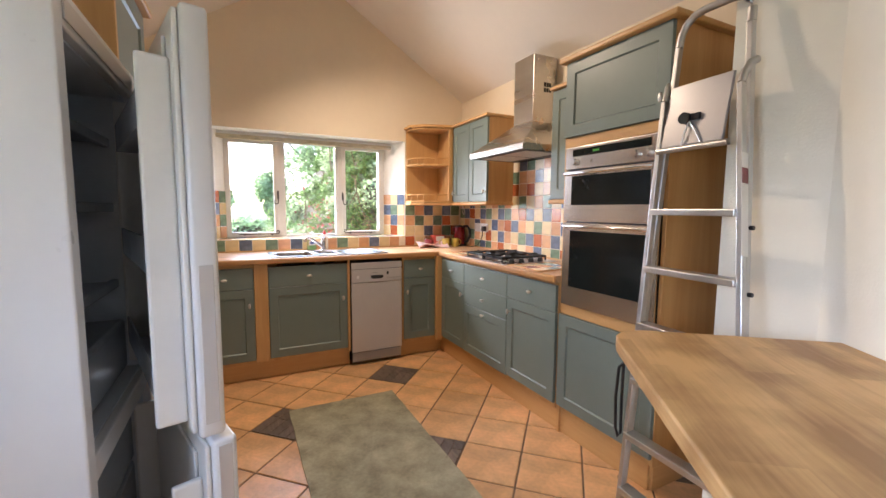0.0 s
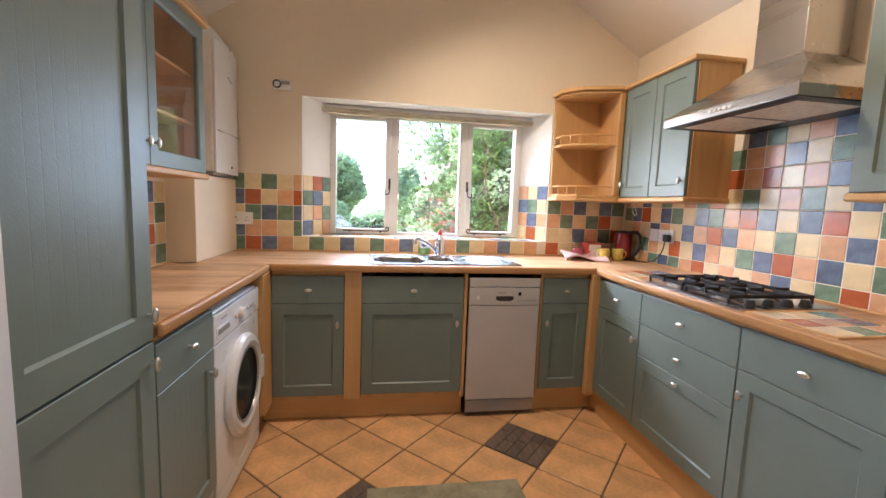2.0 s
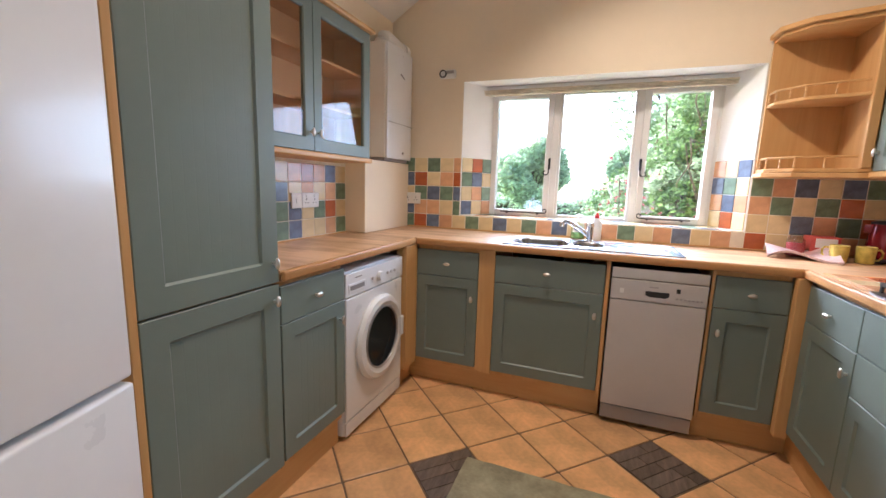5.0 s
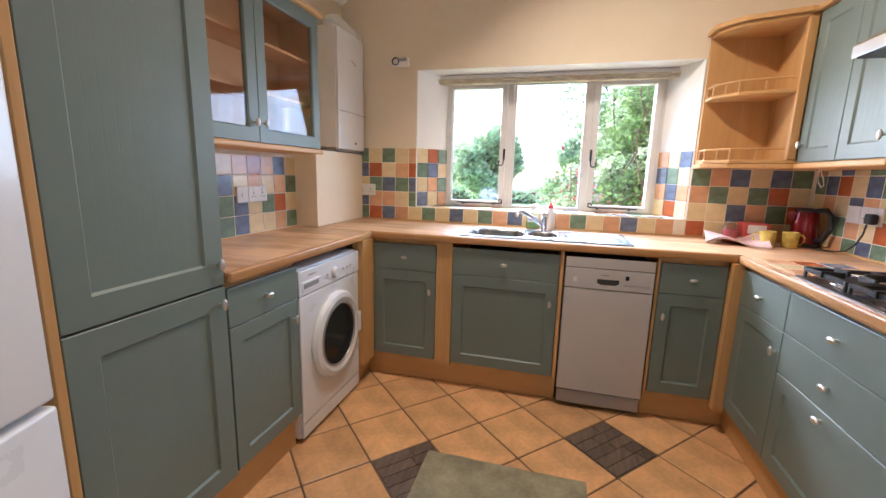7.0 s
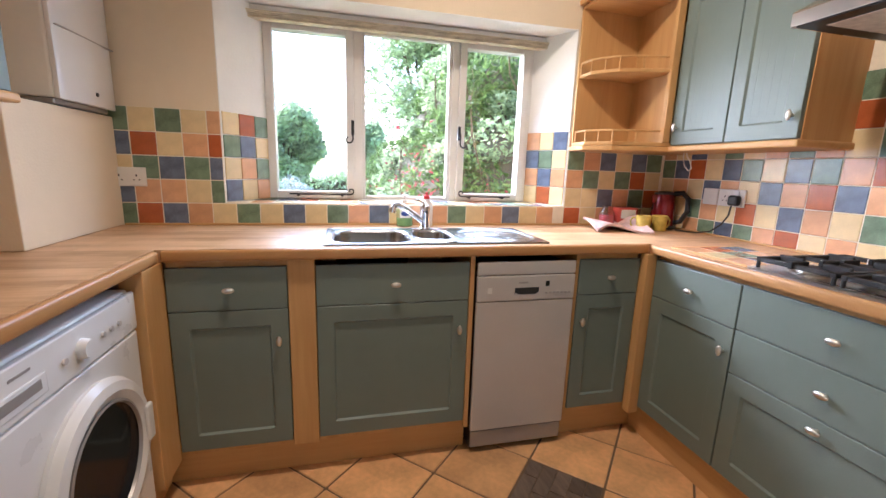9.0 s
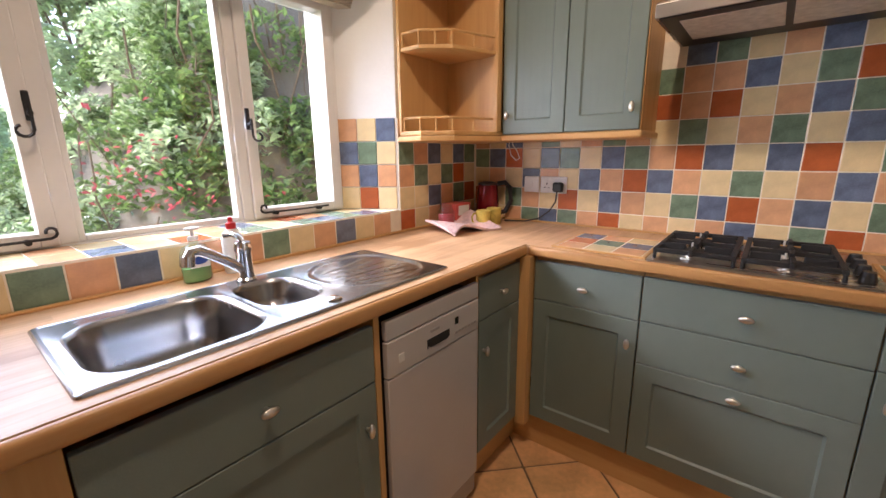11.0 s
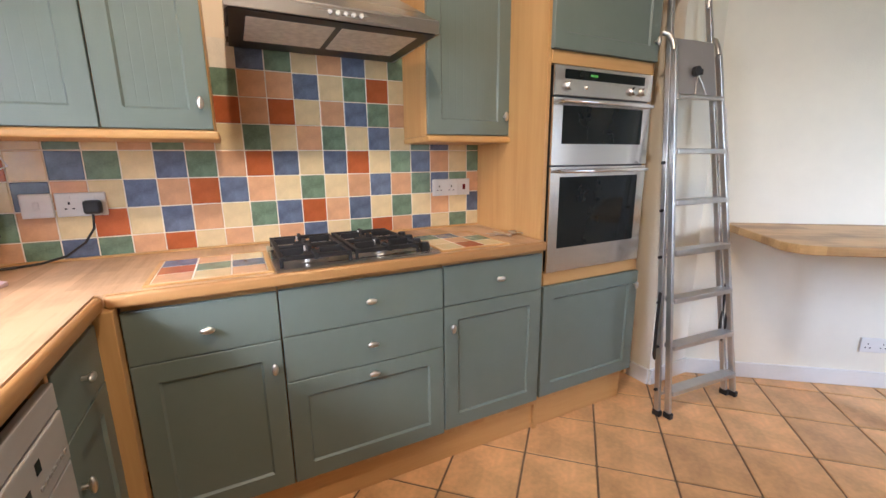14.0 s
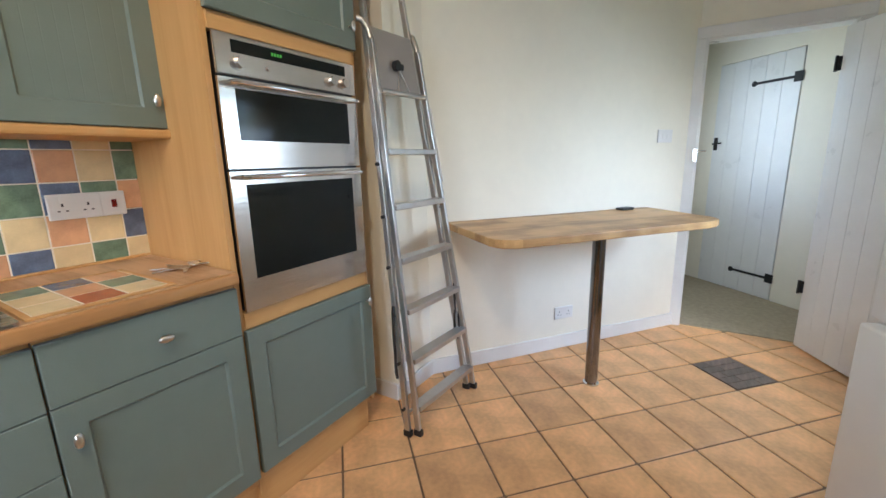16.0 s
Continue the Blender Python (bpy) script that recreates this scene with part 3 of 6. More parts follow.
for a, b_, opens in lights:
    w = 0.042 if opens else 0.018
    y0 = YA - (0.012 if opens else -0.012)
    bm = B()
    z0, z1 = WZ0 + 0.035, WZ1 - 0.055
    box(bm, a, a + w, y0, YB - 0.02, z0, z1, 0.004)
    box(bm, b_ - w, b_, y0, YB - 0.02, z0, z1, 0.004)
    box(bm, a + w, b_ - w, y0 + 0.001, YB - 0.02, z0, z0 + w, 0.004)
    box(bm, a + w, b_ - w, y0 + 0.001, YB - 0.02, z1 - w, z1, 0.004)
    sash = part("sash", bm, GLOSSW, win)
    bm = B()
    box(bm, a + w - 0.004, b_ - w + 0.004, YA + 0.03, YA + 0.034, z0 + w - 0.004, z1 - w + 0.004)
    p = part("pane", bm, PANE, sash)
    p.visible_shadow = False
# iron monkey-tail fasteners and stays
for x, s in ((MUL[0][0] + 0.005, -1), (MUL[1][1] - 0.005, 1)):
    bm = B()
    z = 1.44
    box(bm, x - 0.008, x + 0.008, YA - 0.022, YA - 0.012, z - 0.02, z + 0.06, 0.003)
    rod(bm, (x, YA - 0.02, z + 0.0), (x, YA - 0.045, z + 0.0), 0.007)
    pts = [(x, YA - 0.045, z + 0.02), (x, YA - 0.047, z - 0.03)]
    for k in range(9):
        t = k / 8 * 4.4
        r = 0.022 * (1 - 0.45 * k / 8)
        pts.append((x + s * (0.022 - r * math.cos(t)), YA - 0.047, z - 0.045 - r * math.sin(t)))
    tube(bm, pts, 0.0045, 6)
    part("fastener", bm, IRON, win, "black iron curled window fastener")
for a, b_, curl in ((lights[0][0] + 0.1, lights[0][1] - 0.02, 1), (lights[2][0] + 0.03, lights[2][1] - 0.09, 0)):
    bm = B()
    z = WZ0 + 0.062
    y = YA - 0.03
    x0, x1 = (a, b_)
    pts = [(x0 + (x1 - x0) * k / 8, y - 0.012 * math.sin(k / 8 * 3.1), z) for k in range(9)]
    e = x1 if curl else x0
    s = 1 if curl else -1
    cu = []
    for k in range(1, 9):
        t = k / 8 * 5.0
        r = 0.018 * (1 - 0.5 * k / 8)
        cu.append((e + s * r * math.sin(t), y, z + 0.018 - r * math.cos(t)))
    tube(bm, pts + cu if curl else cu[::-1] + pts, 0.0045, 6)
    for q in (x0 + 0.05, x1 - 0.05):
        rod(bm, (q, y + 0.02, z - 0.005), (q, y - 0.01, z - 0.005), 0.008)
    part("casement_stay", bm, IRON, win, "black iron casement stay")

# folded roman blind along the head of the window
blind = thing("roman_blind", 1.29, WIN_Y - 0.05, 1.95, "folded beige striped fabric blind under the window head", "blind")
BLINDM = mat("beige_blind_fabric", (0.66, 0.60, 0.46), 0.9, var=0.3, scale=14, bump=0.4, bump_scale=300, stretch=(1, 1, 6))
bm = B()
box(bm, WX0 - 0.02, WX1 + 0.02, WIN_Y - 0.075, WIN_Y - 0.03, 1.992, 2.017, 0.004)
part("headrail", bm, REVEAL, blind)
bm = B()
for k in range(4):
    box(bm, WX0 - 0.015, WX1 + 0.015, WIN_Y - 0.085 - 0.003 * k, WIN_Y - 0.03, 1.955 + k * 0.009, 1.962 + k * 0.009, 0.003)
part("fabric", bm, BLINDM, blind)

# ---------------------------------------------------------------- worktops
SX0, SX1, SY0, SY1 = 0.853, 1.808, 3.20, 3.625      # sink plate
HOLE = (0.888, 1.448, 3.225, 3.585)
def worktop(name, cells, z0, z1, material, label, bev=0.009):
    """A worktop from plan cells that share their corners, with rounded outer edges."""
    xs = sorted({x for c in cells for x in c[:2]})
    ys = sorted({y for c in cells for y in c[2:]})
    bm = B()
    V = {}
    def v(x, y, z):
        if (x, y, z) not in V:
            V[(x, y, z)] = bm.verts.new((x, y, z))
        return V[(x, y, z)]
    filled = {(i, j) for i in range(len(xs) - 1) for j in range(len(ys) - 1) if any(c[0] <= xs[i] and xs[i + 1] <= c[1] and c[2] <= ys[j] and ys[j + 1] <= c[3] for c in cells)}
    for i, j in filled:
        a, b_, c, d = xs[i], xs[i + 1], ys[j], ys[j + 1]
        bm.faces.new((v(a, c, z1), v(b_, c, z1), v(b_, d, z1), v(a, d, z1)))
        bm.faces.new((v(a, d, z0), v(b_, d, z0), v(b_, c, z0), v(a, c, z0)))
        for (di, dj), (p, q) in {(-1, 0): ((a, d), (a, c)), (1, 0): ((b_, c), (b_, d)), (0, -1): ((a, c), (b_, c)), (0, 1): ((b_, d), (a, d))}.items():
            if (i + di, j + dj) not in filled:
                bm.faces.new((v(*p, z0), v(*q, z0), v(*q, z1), v(*p, z1)))
    soften(bm, bev, 3, 60)
    return solo(name, bm, material, label, "worktop", smooth=False)


CF_N, CF_E, CF_W = 3.145, 2.268, 0.325   # front edges
LIP = 0.022
top_slab = worktop("worktop", [(WALL_W + 0.002, CF_W - LIP, 2.005, CF_N + LIP), (WALL_W + 0.002, HOLE[0], CF_N + LIP, WALL_N - 0.002), (HOLE[0], HOLE[1], CF_N + LIP, HOLE[2]), (HOLE[0], HOLE[1], HOLE[3], WALL_N - 0.002),
                               (HOLE[1], CF_E + LIP, CF_N + LIP, WALL_N - 0.002), (CF_E + LIP, WALL_E - 0.002, 1.612, WALL_N - 0.002)], TOP - 0.04, TOP, TOPX, "worn oak worktop running round three sides", 0.0008)
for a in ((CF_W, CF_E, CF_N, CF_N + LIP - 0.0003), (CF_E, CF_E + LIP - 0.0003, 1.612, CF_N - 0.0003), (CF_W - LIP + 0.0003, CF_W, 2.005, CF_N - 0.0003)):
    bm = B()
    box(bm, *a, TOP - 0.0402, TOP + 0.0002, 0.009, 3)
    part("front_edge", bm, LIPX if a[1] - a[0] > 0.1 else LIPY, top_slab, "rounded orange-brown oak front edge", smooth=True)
# thin oak trim where the worktop meets the tiles
for nm, a in (("worktop_trim", (WALL_E - 0.028, WALL_E - 0.011, 1.615, WALL_N - 0.012, TOP, TOP + 0.009)), ("worktop_trim", (-0.05, WALL_E - 0.03, WALL_N - 0.028, WALL_N - 0.011, TOP, TOP + 0.009)),
              ("worktop_trim", (WALL_W + 0.011, WALL_W + 0.026, 2.01, 3.16, TOP, TOP + 0.007))):
    bm = B()
    box(bm, *a, 0.003)
    solo(nm, bm, OAKX, "narrow oak trim along the back of the worktop", "trim", "structure")

# ---------------------------------------------------------------- base units
def carcass(F, u0, u1, z0, z1, depth, parent):
    bm = B()
    face_box(bm, F, u0 + 0.001, u1 - 0.001, z0, z1, -depth, -0.0215)
    return part("body", bm, OAK, parent)


def unit(F, u0, u1, fronts, label, depth=0.5, z0=0.14, z1=0.909, name="base_cabinet", group="kitchen base cabinets", grooves=0.0):
    """fronts: rows of (kind, z0, z1, knob u or None, knob z, upright)."""
    uc = (u0 + u1) / 2
    p = face_point(F, uc, z0, -depth / 2)
    cab = thing(name, p[0], p[1], z0, label, "cabinet", group=group)
    carcass(F, u0, u1, z0, 0.785 if "sink" in label else z1, depth, cab)
    for kind, a, b_, ku, kz, up in fronts:
        fr = part("drawer_front" if kind == "drawer" else "door", flat_front(F, u0, u1, a, b_) if kind == "drawer" else shaker(F, u0, u1, a, b_, grooves=grooves), SAGE, cab)
        if ku is not None:
            knob(F, ku, kz, fr, up)
    return cab


Z_D, Z_T, Z_B = 0.722, 0.885, 0.165
unit(SINKF, 0.325, 0.727, [("drawer", Z_D, Z_T, 0.53, 0.803, False), ("door", Z_B, Z_D, 0.692, 0.60, True)], "sage green base cabinet with one drawer above a door")
unit(SINKF, 0.828, 1.435, [("drawer", Z_D, Z_T, 1.13, 0.803, False), ("door", Z_B, Z_D, 1.395, 0.60, True)], "wide sage green cabinet under the sink")
unit(SINKF, 1.938, 2.245, [("drawer", Z_D, Z_T, 2.09, 0.803, False), ("door", Z_B, Z_D, 1.968, 0.60, True)], "narrow sage green base cabinet beside the dishwasher")
unit(RIGHT, 2.708, 3.122, [("drawer", Z_D, 0.89, 2.913, 0.803, False), ("door", Z_B, Z_D, 2.738, 0.63, True)], "sage green corner base cabinet with drawer and door")
unit(RIGHT, 2.106, 2.706, [("drawer", 0.726, 0.892, 2.402, 0.81, False), ("drawer", 0.561, 0.726, 2.402, 0.645, False), ("pan", Z_B, 0.561, 2.402, 0.528, False)], "sage green three-drawer pan cabinet under the hob")
unit(RIGHT, 1.613, 2.104, [("drawer", 0.73, 0.895, 1.846, 0.815, False), ("door", 0.175, 0.73, 2.07, 0.638, True)], "sage green base cabinet beside the oven housing")
unit(LEFT, 2.004, 2.408, [("drawer", 0.74, 0.89, 2.205, 0.815, False), ("door", 0.175, 0.74, 2.37, 0.655, True)], "sage green base cabinet with a grooved door beside the washing machine", grooves=0.0004)

# oak posts and fillers between the units
def filler(F, u0, u1, z0, z1, d0, d1, label="oak filler strip between the cabinets"):
    bm = B()
    face_box(bm, F, u0, u1, z0, z1, d0, d1, 0.002)
    return solo("filler_post", bm, OAK, label, "post", "structure")


filler(SINKF, 0.729, 0.826, 0.14, 0.909, -0.5, -0.004)
filler(SINKF, 1.437, 1.457, 0.13, 0.909, -0.5, -0.002)
filler(SINKF, 1.921, 1.936, 0.13, 0.909, -0.5, -0.002)
bm = B()
box(bm, 2.247, 2.297, 3.124, 3.171, 0.13, 0.909, 0.003)
solo("filler_post", bm, OAK, "oak corner post between the cabinets", "post", "structure")
bm = B()
box(bm, 0.255, 0.323, 3.02, 3.173, 0.13, 0.909, 0.003)
solo("filler_post", bm, OAK, "oak corner post beside the washing machine", "post", "structure")
# plinths
for nm, a in (("plinth", (0.262, 1.457, 3.222, 3.24, 0, 0.139)), ("plinth", (1.922, 2.352, 3.222, 3.24, 0, 0.139)), ("plinth", (2.335, 2.352, 1.0, 3.221, 0, 0.139)), ("plinth", (0.243, 0.26, 1.50, 2.41, 0, 0.139)),
              ("plinth", (0.243, 0.26, 3.02, 3.24, 0, 0.139))):
    bm = B()
    box(bm, *a, 0.002)
    solo(nm, bm, OAKY if a[1] - a[0] < 0.05 else OAKX, "oak plinth board under the cabinets", "plinth", "structure")
bm = B()
box(bm, 2.352, WALL_E, 0.985, 1.002, 0, 0.139, 0.002)
solo("plinth", bm, OAKX, "oak plinth return at the oven housing", "plinth", "structure")

# ---------------------------------------------------------------- tall oven housing
TALL = ('x', 2.31, -1)
TY0, TY1, TZ1 = 0.965, 1.60, 2.14
tall = thing("oven_housing", 2.59, 1.28, 0.14, "tall oak oven housing with sage green doors above and below", "cabinet")
bm = B()
box(bm, 2.318, WALL_E - 0.003, TY0, TY0 + 0.02, 0.14, TZ1, 0.001)
part("side_panel", bm, OAK, tall)
bm = B()
box(bm, 2.318, WALL_E - 0.003, TY1 - 0.012, TY1 + 0.008, 0.0, TZ1, 0.001)
part("side_panel", bm, OAK, tall)
bm = B()
box(bm, 2.333, WALL_E - 0.003, TY0 + 0.02, TY1 - 0.012, 0.14, 0.78)
part("lower_body", bm, OAK, tall)
bm = B()
box(bm, 2.333, WALL_E - 0.003, TY0 + 0.02, TY1 - 0.012, 1.69, TZ1)
part("upper_body", bm, OAK, tall)
bm = B()
box(bm, 2.75, WALL_E - 0.003, TY0 + 0.02, TY1 - 0.012, 0.78, 1.69)
part("back_panel", bm, OAK, tall)
bm = B()
box(bm, 2.312, 2.332, TY0 + 0.02, TY1 - 0.012, 0.735, 0.792, 0.002)
part("rail", bm, OAKY, tall)
bm = B()
box(bm, 2.312, 2.332, TY0 + 0.02, TY1 - 0.012, 1.682, 1.733, 0.002)
part("rail", bm, OAKY, tall)
bm = B()
box(bm, 2.27, WALL_E - 0.003, TY0 - 0.03, TY1 + 0.03, TZ1, TZ1 + 0.028, 0.008)
part("cornice", bm, OAKY, tall)
d = part("door", shaker(('x', 2.297, -1), TY0 + 0.004, TY1 - 0.004, 0.178, 0.733), SAGE, tall)
knob(('x', 2.297, -1), TY0 + 0.035, 0.66, d, True)
d = part("door", shaker(('x', 2.297, -1), TY0 + 0.004, TY1 - 0.004, 1.735, TZ1 - 0.002), SAGE, tall)
knob(('x', 2.297, -1), TY0 + 0.035, 1.82, d, True)

# double oven
oven = thing("double_oven", 2.55, 1.282, 0.795, "stainless steel built-in double oven with black glass doors", "oven")
OF = ('x', 2.30, -1)
OY0, OY1 = 0.988, 1.583
bm = B()
box(bm, 2.312, 2.745, OY0 + 0.01, OY1 - 0.01, 0.796, 1.678)
part("body", bm, BLACK, oven)
bm = B()
face_box(bm, OF, OY0, OY1, 1.557, 1.678, -0.011, 0.0, 0.004)
panel = part("control_panel", bm, OVENST, oven)
bm = B()
face_box(bm, OF, OY0 + 0.055, OY1 - 0.055, 1.625, 1.663, -0.003, 0.0012, 0.001)
part("display_strip", bm, BLACKG, panel)
GREENLED = bpy.data.materials.new("green_clock_digits")
GREENLED.use_nodes = True
gp = GREENLED.node_tree.nodes["Principled BSDF"]
gp.inputs["Base Color"].default_value = (0.05, 0.3, 0.03, 1)
gp.inputs["Emission Color"].default_value = (0.25, 0.9, 0.1, 1)
gp.inputs["Emission Strength"].default_value = 0.035
bm = B()
for k in range(4):
    face_box(bm, OF, 1.345 + k * 0.011, 1.352 + k * 0.011, 1.640, 1.650, 0.0008, 0.0018)
part("clock", bm, GREENLED, panel, "small lit green clock digits")
for u in (OY1 - 0.075, OY0 + 0.135, OY0 + 0.07):
    bm = B()
    rod(bm, face_point(OF, u, 1.597, 0), face_point(OF, u, 1.597, 0.022), 0.019, 20, 0.016)
    rod(bm, face_point(OF, u, 1.597, 0.0), face_point(OF, u, 1.597, 0.004), 0.023, 20)
    part("control_knob", bm, OVENST, panel, smooth=True)
bm = B()
rod(bm, face_point(OF, 1.40, 1.597, 0), face_point(OF, 1.40, 1.597, 0.008), 0.008, 12)
part("button", bm, OVENST, panel)
for z0, z1, g0, g1 in ((1.273, 1.55, 1.362, 1.52), (0.797, 1.265, 0.905, 1.222)):
    bm = B()
    for a in ((OY0, OY1, z0, g0), (OY0, OY1, g1, z1), (OY0, OY0 + 0.052, g0, g1), (OY1 - 0.052, OY1, g0, g1)):
        face_box(bm, OF, *a, -0.011, 0.0)
    bmesh.ops.remove_doubles(bm, verts=bm.verts, dist=1e-5)
    dr = part("oven_door", bm, OVENST, oven, "steel framed oven door")
    bm = B()
    face_box(bm, OF, OY0 + 0.05, OY1 - 0.05, g0 - 0.002, g1 + 0.002, -0.01, -0.001)
    part("glass", bm, BLACKG, dr, "black door glass")
    bm = B()
    zz = z1 - 0.018
    tube(bm, [face_point(OF, OY0 + 0.03, zz, 0), face_point(OF, OY0 + 0.03, zz, 0.035), face_point(OF, OY0 + 0.045, zz, 0.042), face_point(OF, OY1 - 0.045, zz, 0.042), face_point(OF, OY1 - 0.03, zz, 0.035), face_point(OF, OY1 - 0.03, zz, 0)], 0.008, 10)
    part("handle", bm, CHROME, dr, smooth=True)

# ---------------------------------------------------------------- wall cupboards on the tiled wall
UP = ('x', 2.578, -1)
UZ0, UZ1 = 1.405, 2.135
def wall_cab(F, u0, u1, doors, label, depth, name="wall_cabinet"):
    p = face_point(F, (u0 + u1) / 2, UZ0, -depth / 2)
    cab = thing(name, p[0], p[1], UZ0, label, "cabinet", group="kitchen wall cabinets")
    bm = B()
    face_box(bm, F, u0, u1, UZ0, UZ1, -depth, -0.0215, 0.001)
    part("body", bm, OAK, cab)
    bm = B()
    face_box(bm, F, u0 - 0.012, u1 + 0.004, UZ0 - 0.028, UZ0, -depth, 0.012, 0.008)
    part("pelmet", bm, OAKY, cab)
    bm = B()
    face_box(bm, F, u0 - 0.02, u1 + 0.004, UZ1, UZ1 + 0.024, -depth, 0.025, 0.008)
    part("cornice", bm, OAKY, cab)
    for a, b_, ku in doors:
        d = part("door", shaker(F, a, b_, UZ0 + 0.003, UZ1 - 0.003, grooves=0.0004), SAGE, cab)
        knob(F, ku, UZ0 + 0.09, d, True)
    return cab


wall_cab(UP, 2.835, 3.462, [(2.837, 3.148, 2.868), (3.15, 3.46, 3.43)], "sage green two-door wall cabinet with oak sides", 0.283)
wall_cab(UP, 1.602, 2.028, [(1.604, 2.026, 1.636)], "sage green single-door wall cabinet beside the oven housing", 0.283)

# open corner shelf unit with galleries
shelf = thing("corner_shelf", 2.5, 3.65, UZ0, "open oak corner shelf unit with small turned galleries", "shelf")
SHX = 2.205
def outline(grow):
    return [(SHX - grow, WALL_N - 0.012), (SHX - grow, 3.66 - grow * 0.6), (2.30 - grow * 0.7, 3.545 - grow * 0.7), (2.53, 3.468 - grow), (WALL_E - 0.015, 3.468 - grow), (WALL_E - 0.015, WALL_N - 0.012)]


def flat_board(pts, z0, z1):
    bm = B()
    prism(bm, pts, z0, z1)
    bmesh.ops.recalc_face_normals(bm, faces=bm.faces)
    return soften(bm, 0.004, 2, 40)


part("bottom", flat_board(outline(0.0), UZ0 - 0.002, UZ0 + 0.018), OAKX, shelf)
part("pelmet", flat_board(outline(0.012), UZ0 - 0.028, UZ0 - 0.004), OAKX, shelf)
part("shelf_board", flat_board([(SHX + 0.004, WALL_N - 0.03), (SHX + 0.004, 3.665), (2.302, 3.55), (2.53, 3.475), (2.56, 3.475), (2.56, WALL_N - 0.03)], 1.765, 1.783), OAKX, shelf)
part("top", flat_board(outline(0.0), UZ1 - 0.018, UZ1), OAKX, shelf)
part("cornice", flat_board(outline(0.022), UZ1 + 0.001, UZ1 + 0.026), OAKX, shelf)
bm = B()
box(bm, SHX, 2.56, WALL_N - 0.028, WALL_N - 0.012, UZ0 + 0.018, UZ1 - 0.018)
part("back_panel", bm, OAK, shelf)
bm = B()
box(bm, 2.56, 2.576, 3.466, WALL_N - 0.028, UZ0 + 0.018, UZ1 - 0.018)
box(bm, 2.535, 2.578, 3.464, 3.49, UZ0 + 0.018, UZ1 - 0.018, 0.005)
part("side_panel", bm, OAK, shelf)
for zb in (UZ0 + 0.018, 1.783):
    line = [(SHX + 0.012, 3.77), (SHX + 0.012, 3.672), (2.306, 3.56), (2.528, 3.484)]
    bm = B()
    tube(bm, [(x, y, zb + 0.058) for x, y in line], 0.006, 8)
    gal = part("gallery_rail", bm, OAKX, shelf)
    posts = []
    for (xa, ya), (xb, yb) in zip(line, line[1:]):
        n = 2 if math.dist((xa, ya), (xb, yb)) > 0.12 else 1
        posts += [(xa + (xb - xa) * k / n, ya + (yb - ya) * k / n) for k in range(n)]
    for x, y in posts:
        bm = B()
        lathe(bm, [(0.004, 0), (0.006, 0.008), (0.0035, 0.02), (0.006, 0.03), (0.0035, 0.042), (0.005, 0.056)], 8, Matrix.Translation((x, y, zb)))
        part("spindle", bm, OAK, gal)

# ---------------------------------------------------------------- cooker hood
hood = thing("cooker_hood", 2.65, 2.42, 1.66, "stainless steel chimney cooker hood with grey filters", "cooker hood")
HX0, HY0, HY1, HZ = 2.37, 2.07, 2.77, 1.745
CX0, CY0, CY1 = 2.63, 2.30, 2.54
bm = B()
def ringed(bm, rings):
    R = [[bm.verts.new(p) for p in r] for r in rings]
    for a, b_ in zip(R, R[1:]):
        for k in range(4):
            bm.faces.new((a[k], a[(k + 1) % 4], b_[(k + 1) % 4], b_[k]))
    return R


XW = WALL_E - 0.012
def ring(x0, y0, y1, z, x1=XW):
    return [(x0, y0, z), (x1, y0, z), (x1, y1, z), (x0, y1, z)]


R = ringed(bm, [ring(HX0 + 0.02, HY0 + 0.02, HY1 - 0.02, HZ + 0.012), ring(HX0, HY0, HY1, HZ), ring(HX0, HY0, HY1, HZ + 0.045), ring(CX0 - 0.09, CY0 - 0.10, CY1 + 0.10, HZ + 0.17), ring(CX0, CY0, CY1, HZ + 0.25)])
bm.faces.new(R[0][::-1])
bm.faces.new(R[-1])
bmesh.ops.recalc_face_normals(bm, faces=bm.faces)
canopy = part("canopy", soften(bm, 0.003, 2, 30), STEEL, hood)
bm = B()
box(bm, CX0 + 0.002, XW, CY0 + 0.002, CY1 - 0.002, HZ + 0.245, 2.485, 0.003)
chim = part("chimney", bm, STEEL, hood)
for k in range(6):
    bm = B()
    box(bm, CX0 + 0.10 + (k % 3) * 0.025, CX0 + 0.118 + (k % 3) * 0.025, CY0 - 0.0005, CY0 + 0.004, 2.22 + (k // 3) * 0.04, 2.25 + (k // 3) * 0.04)
    part("vent_slot", bm, BLACK, chim)
FILT = mat("hood_filter_mesh", (0.72, 0.70, 0.66), 0.45, 0.4, var=0.2, scale=40, bump=0.5, bump_scale=220)
for a, b_ in ((HY0 + 0.06, 2.41), (2.43, HY1 - 0.06)):
    bm = B()
    box(bm, HX0 + 0.07, XW - 0.12, a, b_, HZ - 0.002, HZ + 0.008, 0.003)
    part("filter", bm, FILT, canopy, "pale metal mesh filter")
bm = B()
box(bm, HX0 + 0.012, XW - 0.01, HY0 + 0.012, HY1 - 0.012, HZ - 0.0006, HZ + 0.011)
part("underside", bm, BLACK, canopy, "dark frame under the canopy")
for k in range(5):
    bm = B()
    rod(bm, (HX0 + 0.001, 2.36 + k * 0.026, HZ + 0.024), (HX0 - 0.005, 2.36 + k * 0.026, HZ + 0.024), 0.007, 12)
    part("button", bm, WHITEP, canopy)

# ---------------------------------------------------------------- tall larder and fridge freezer
LARD = ('x', 0.305, 1)
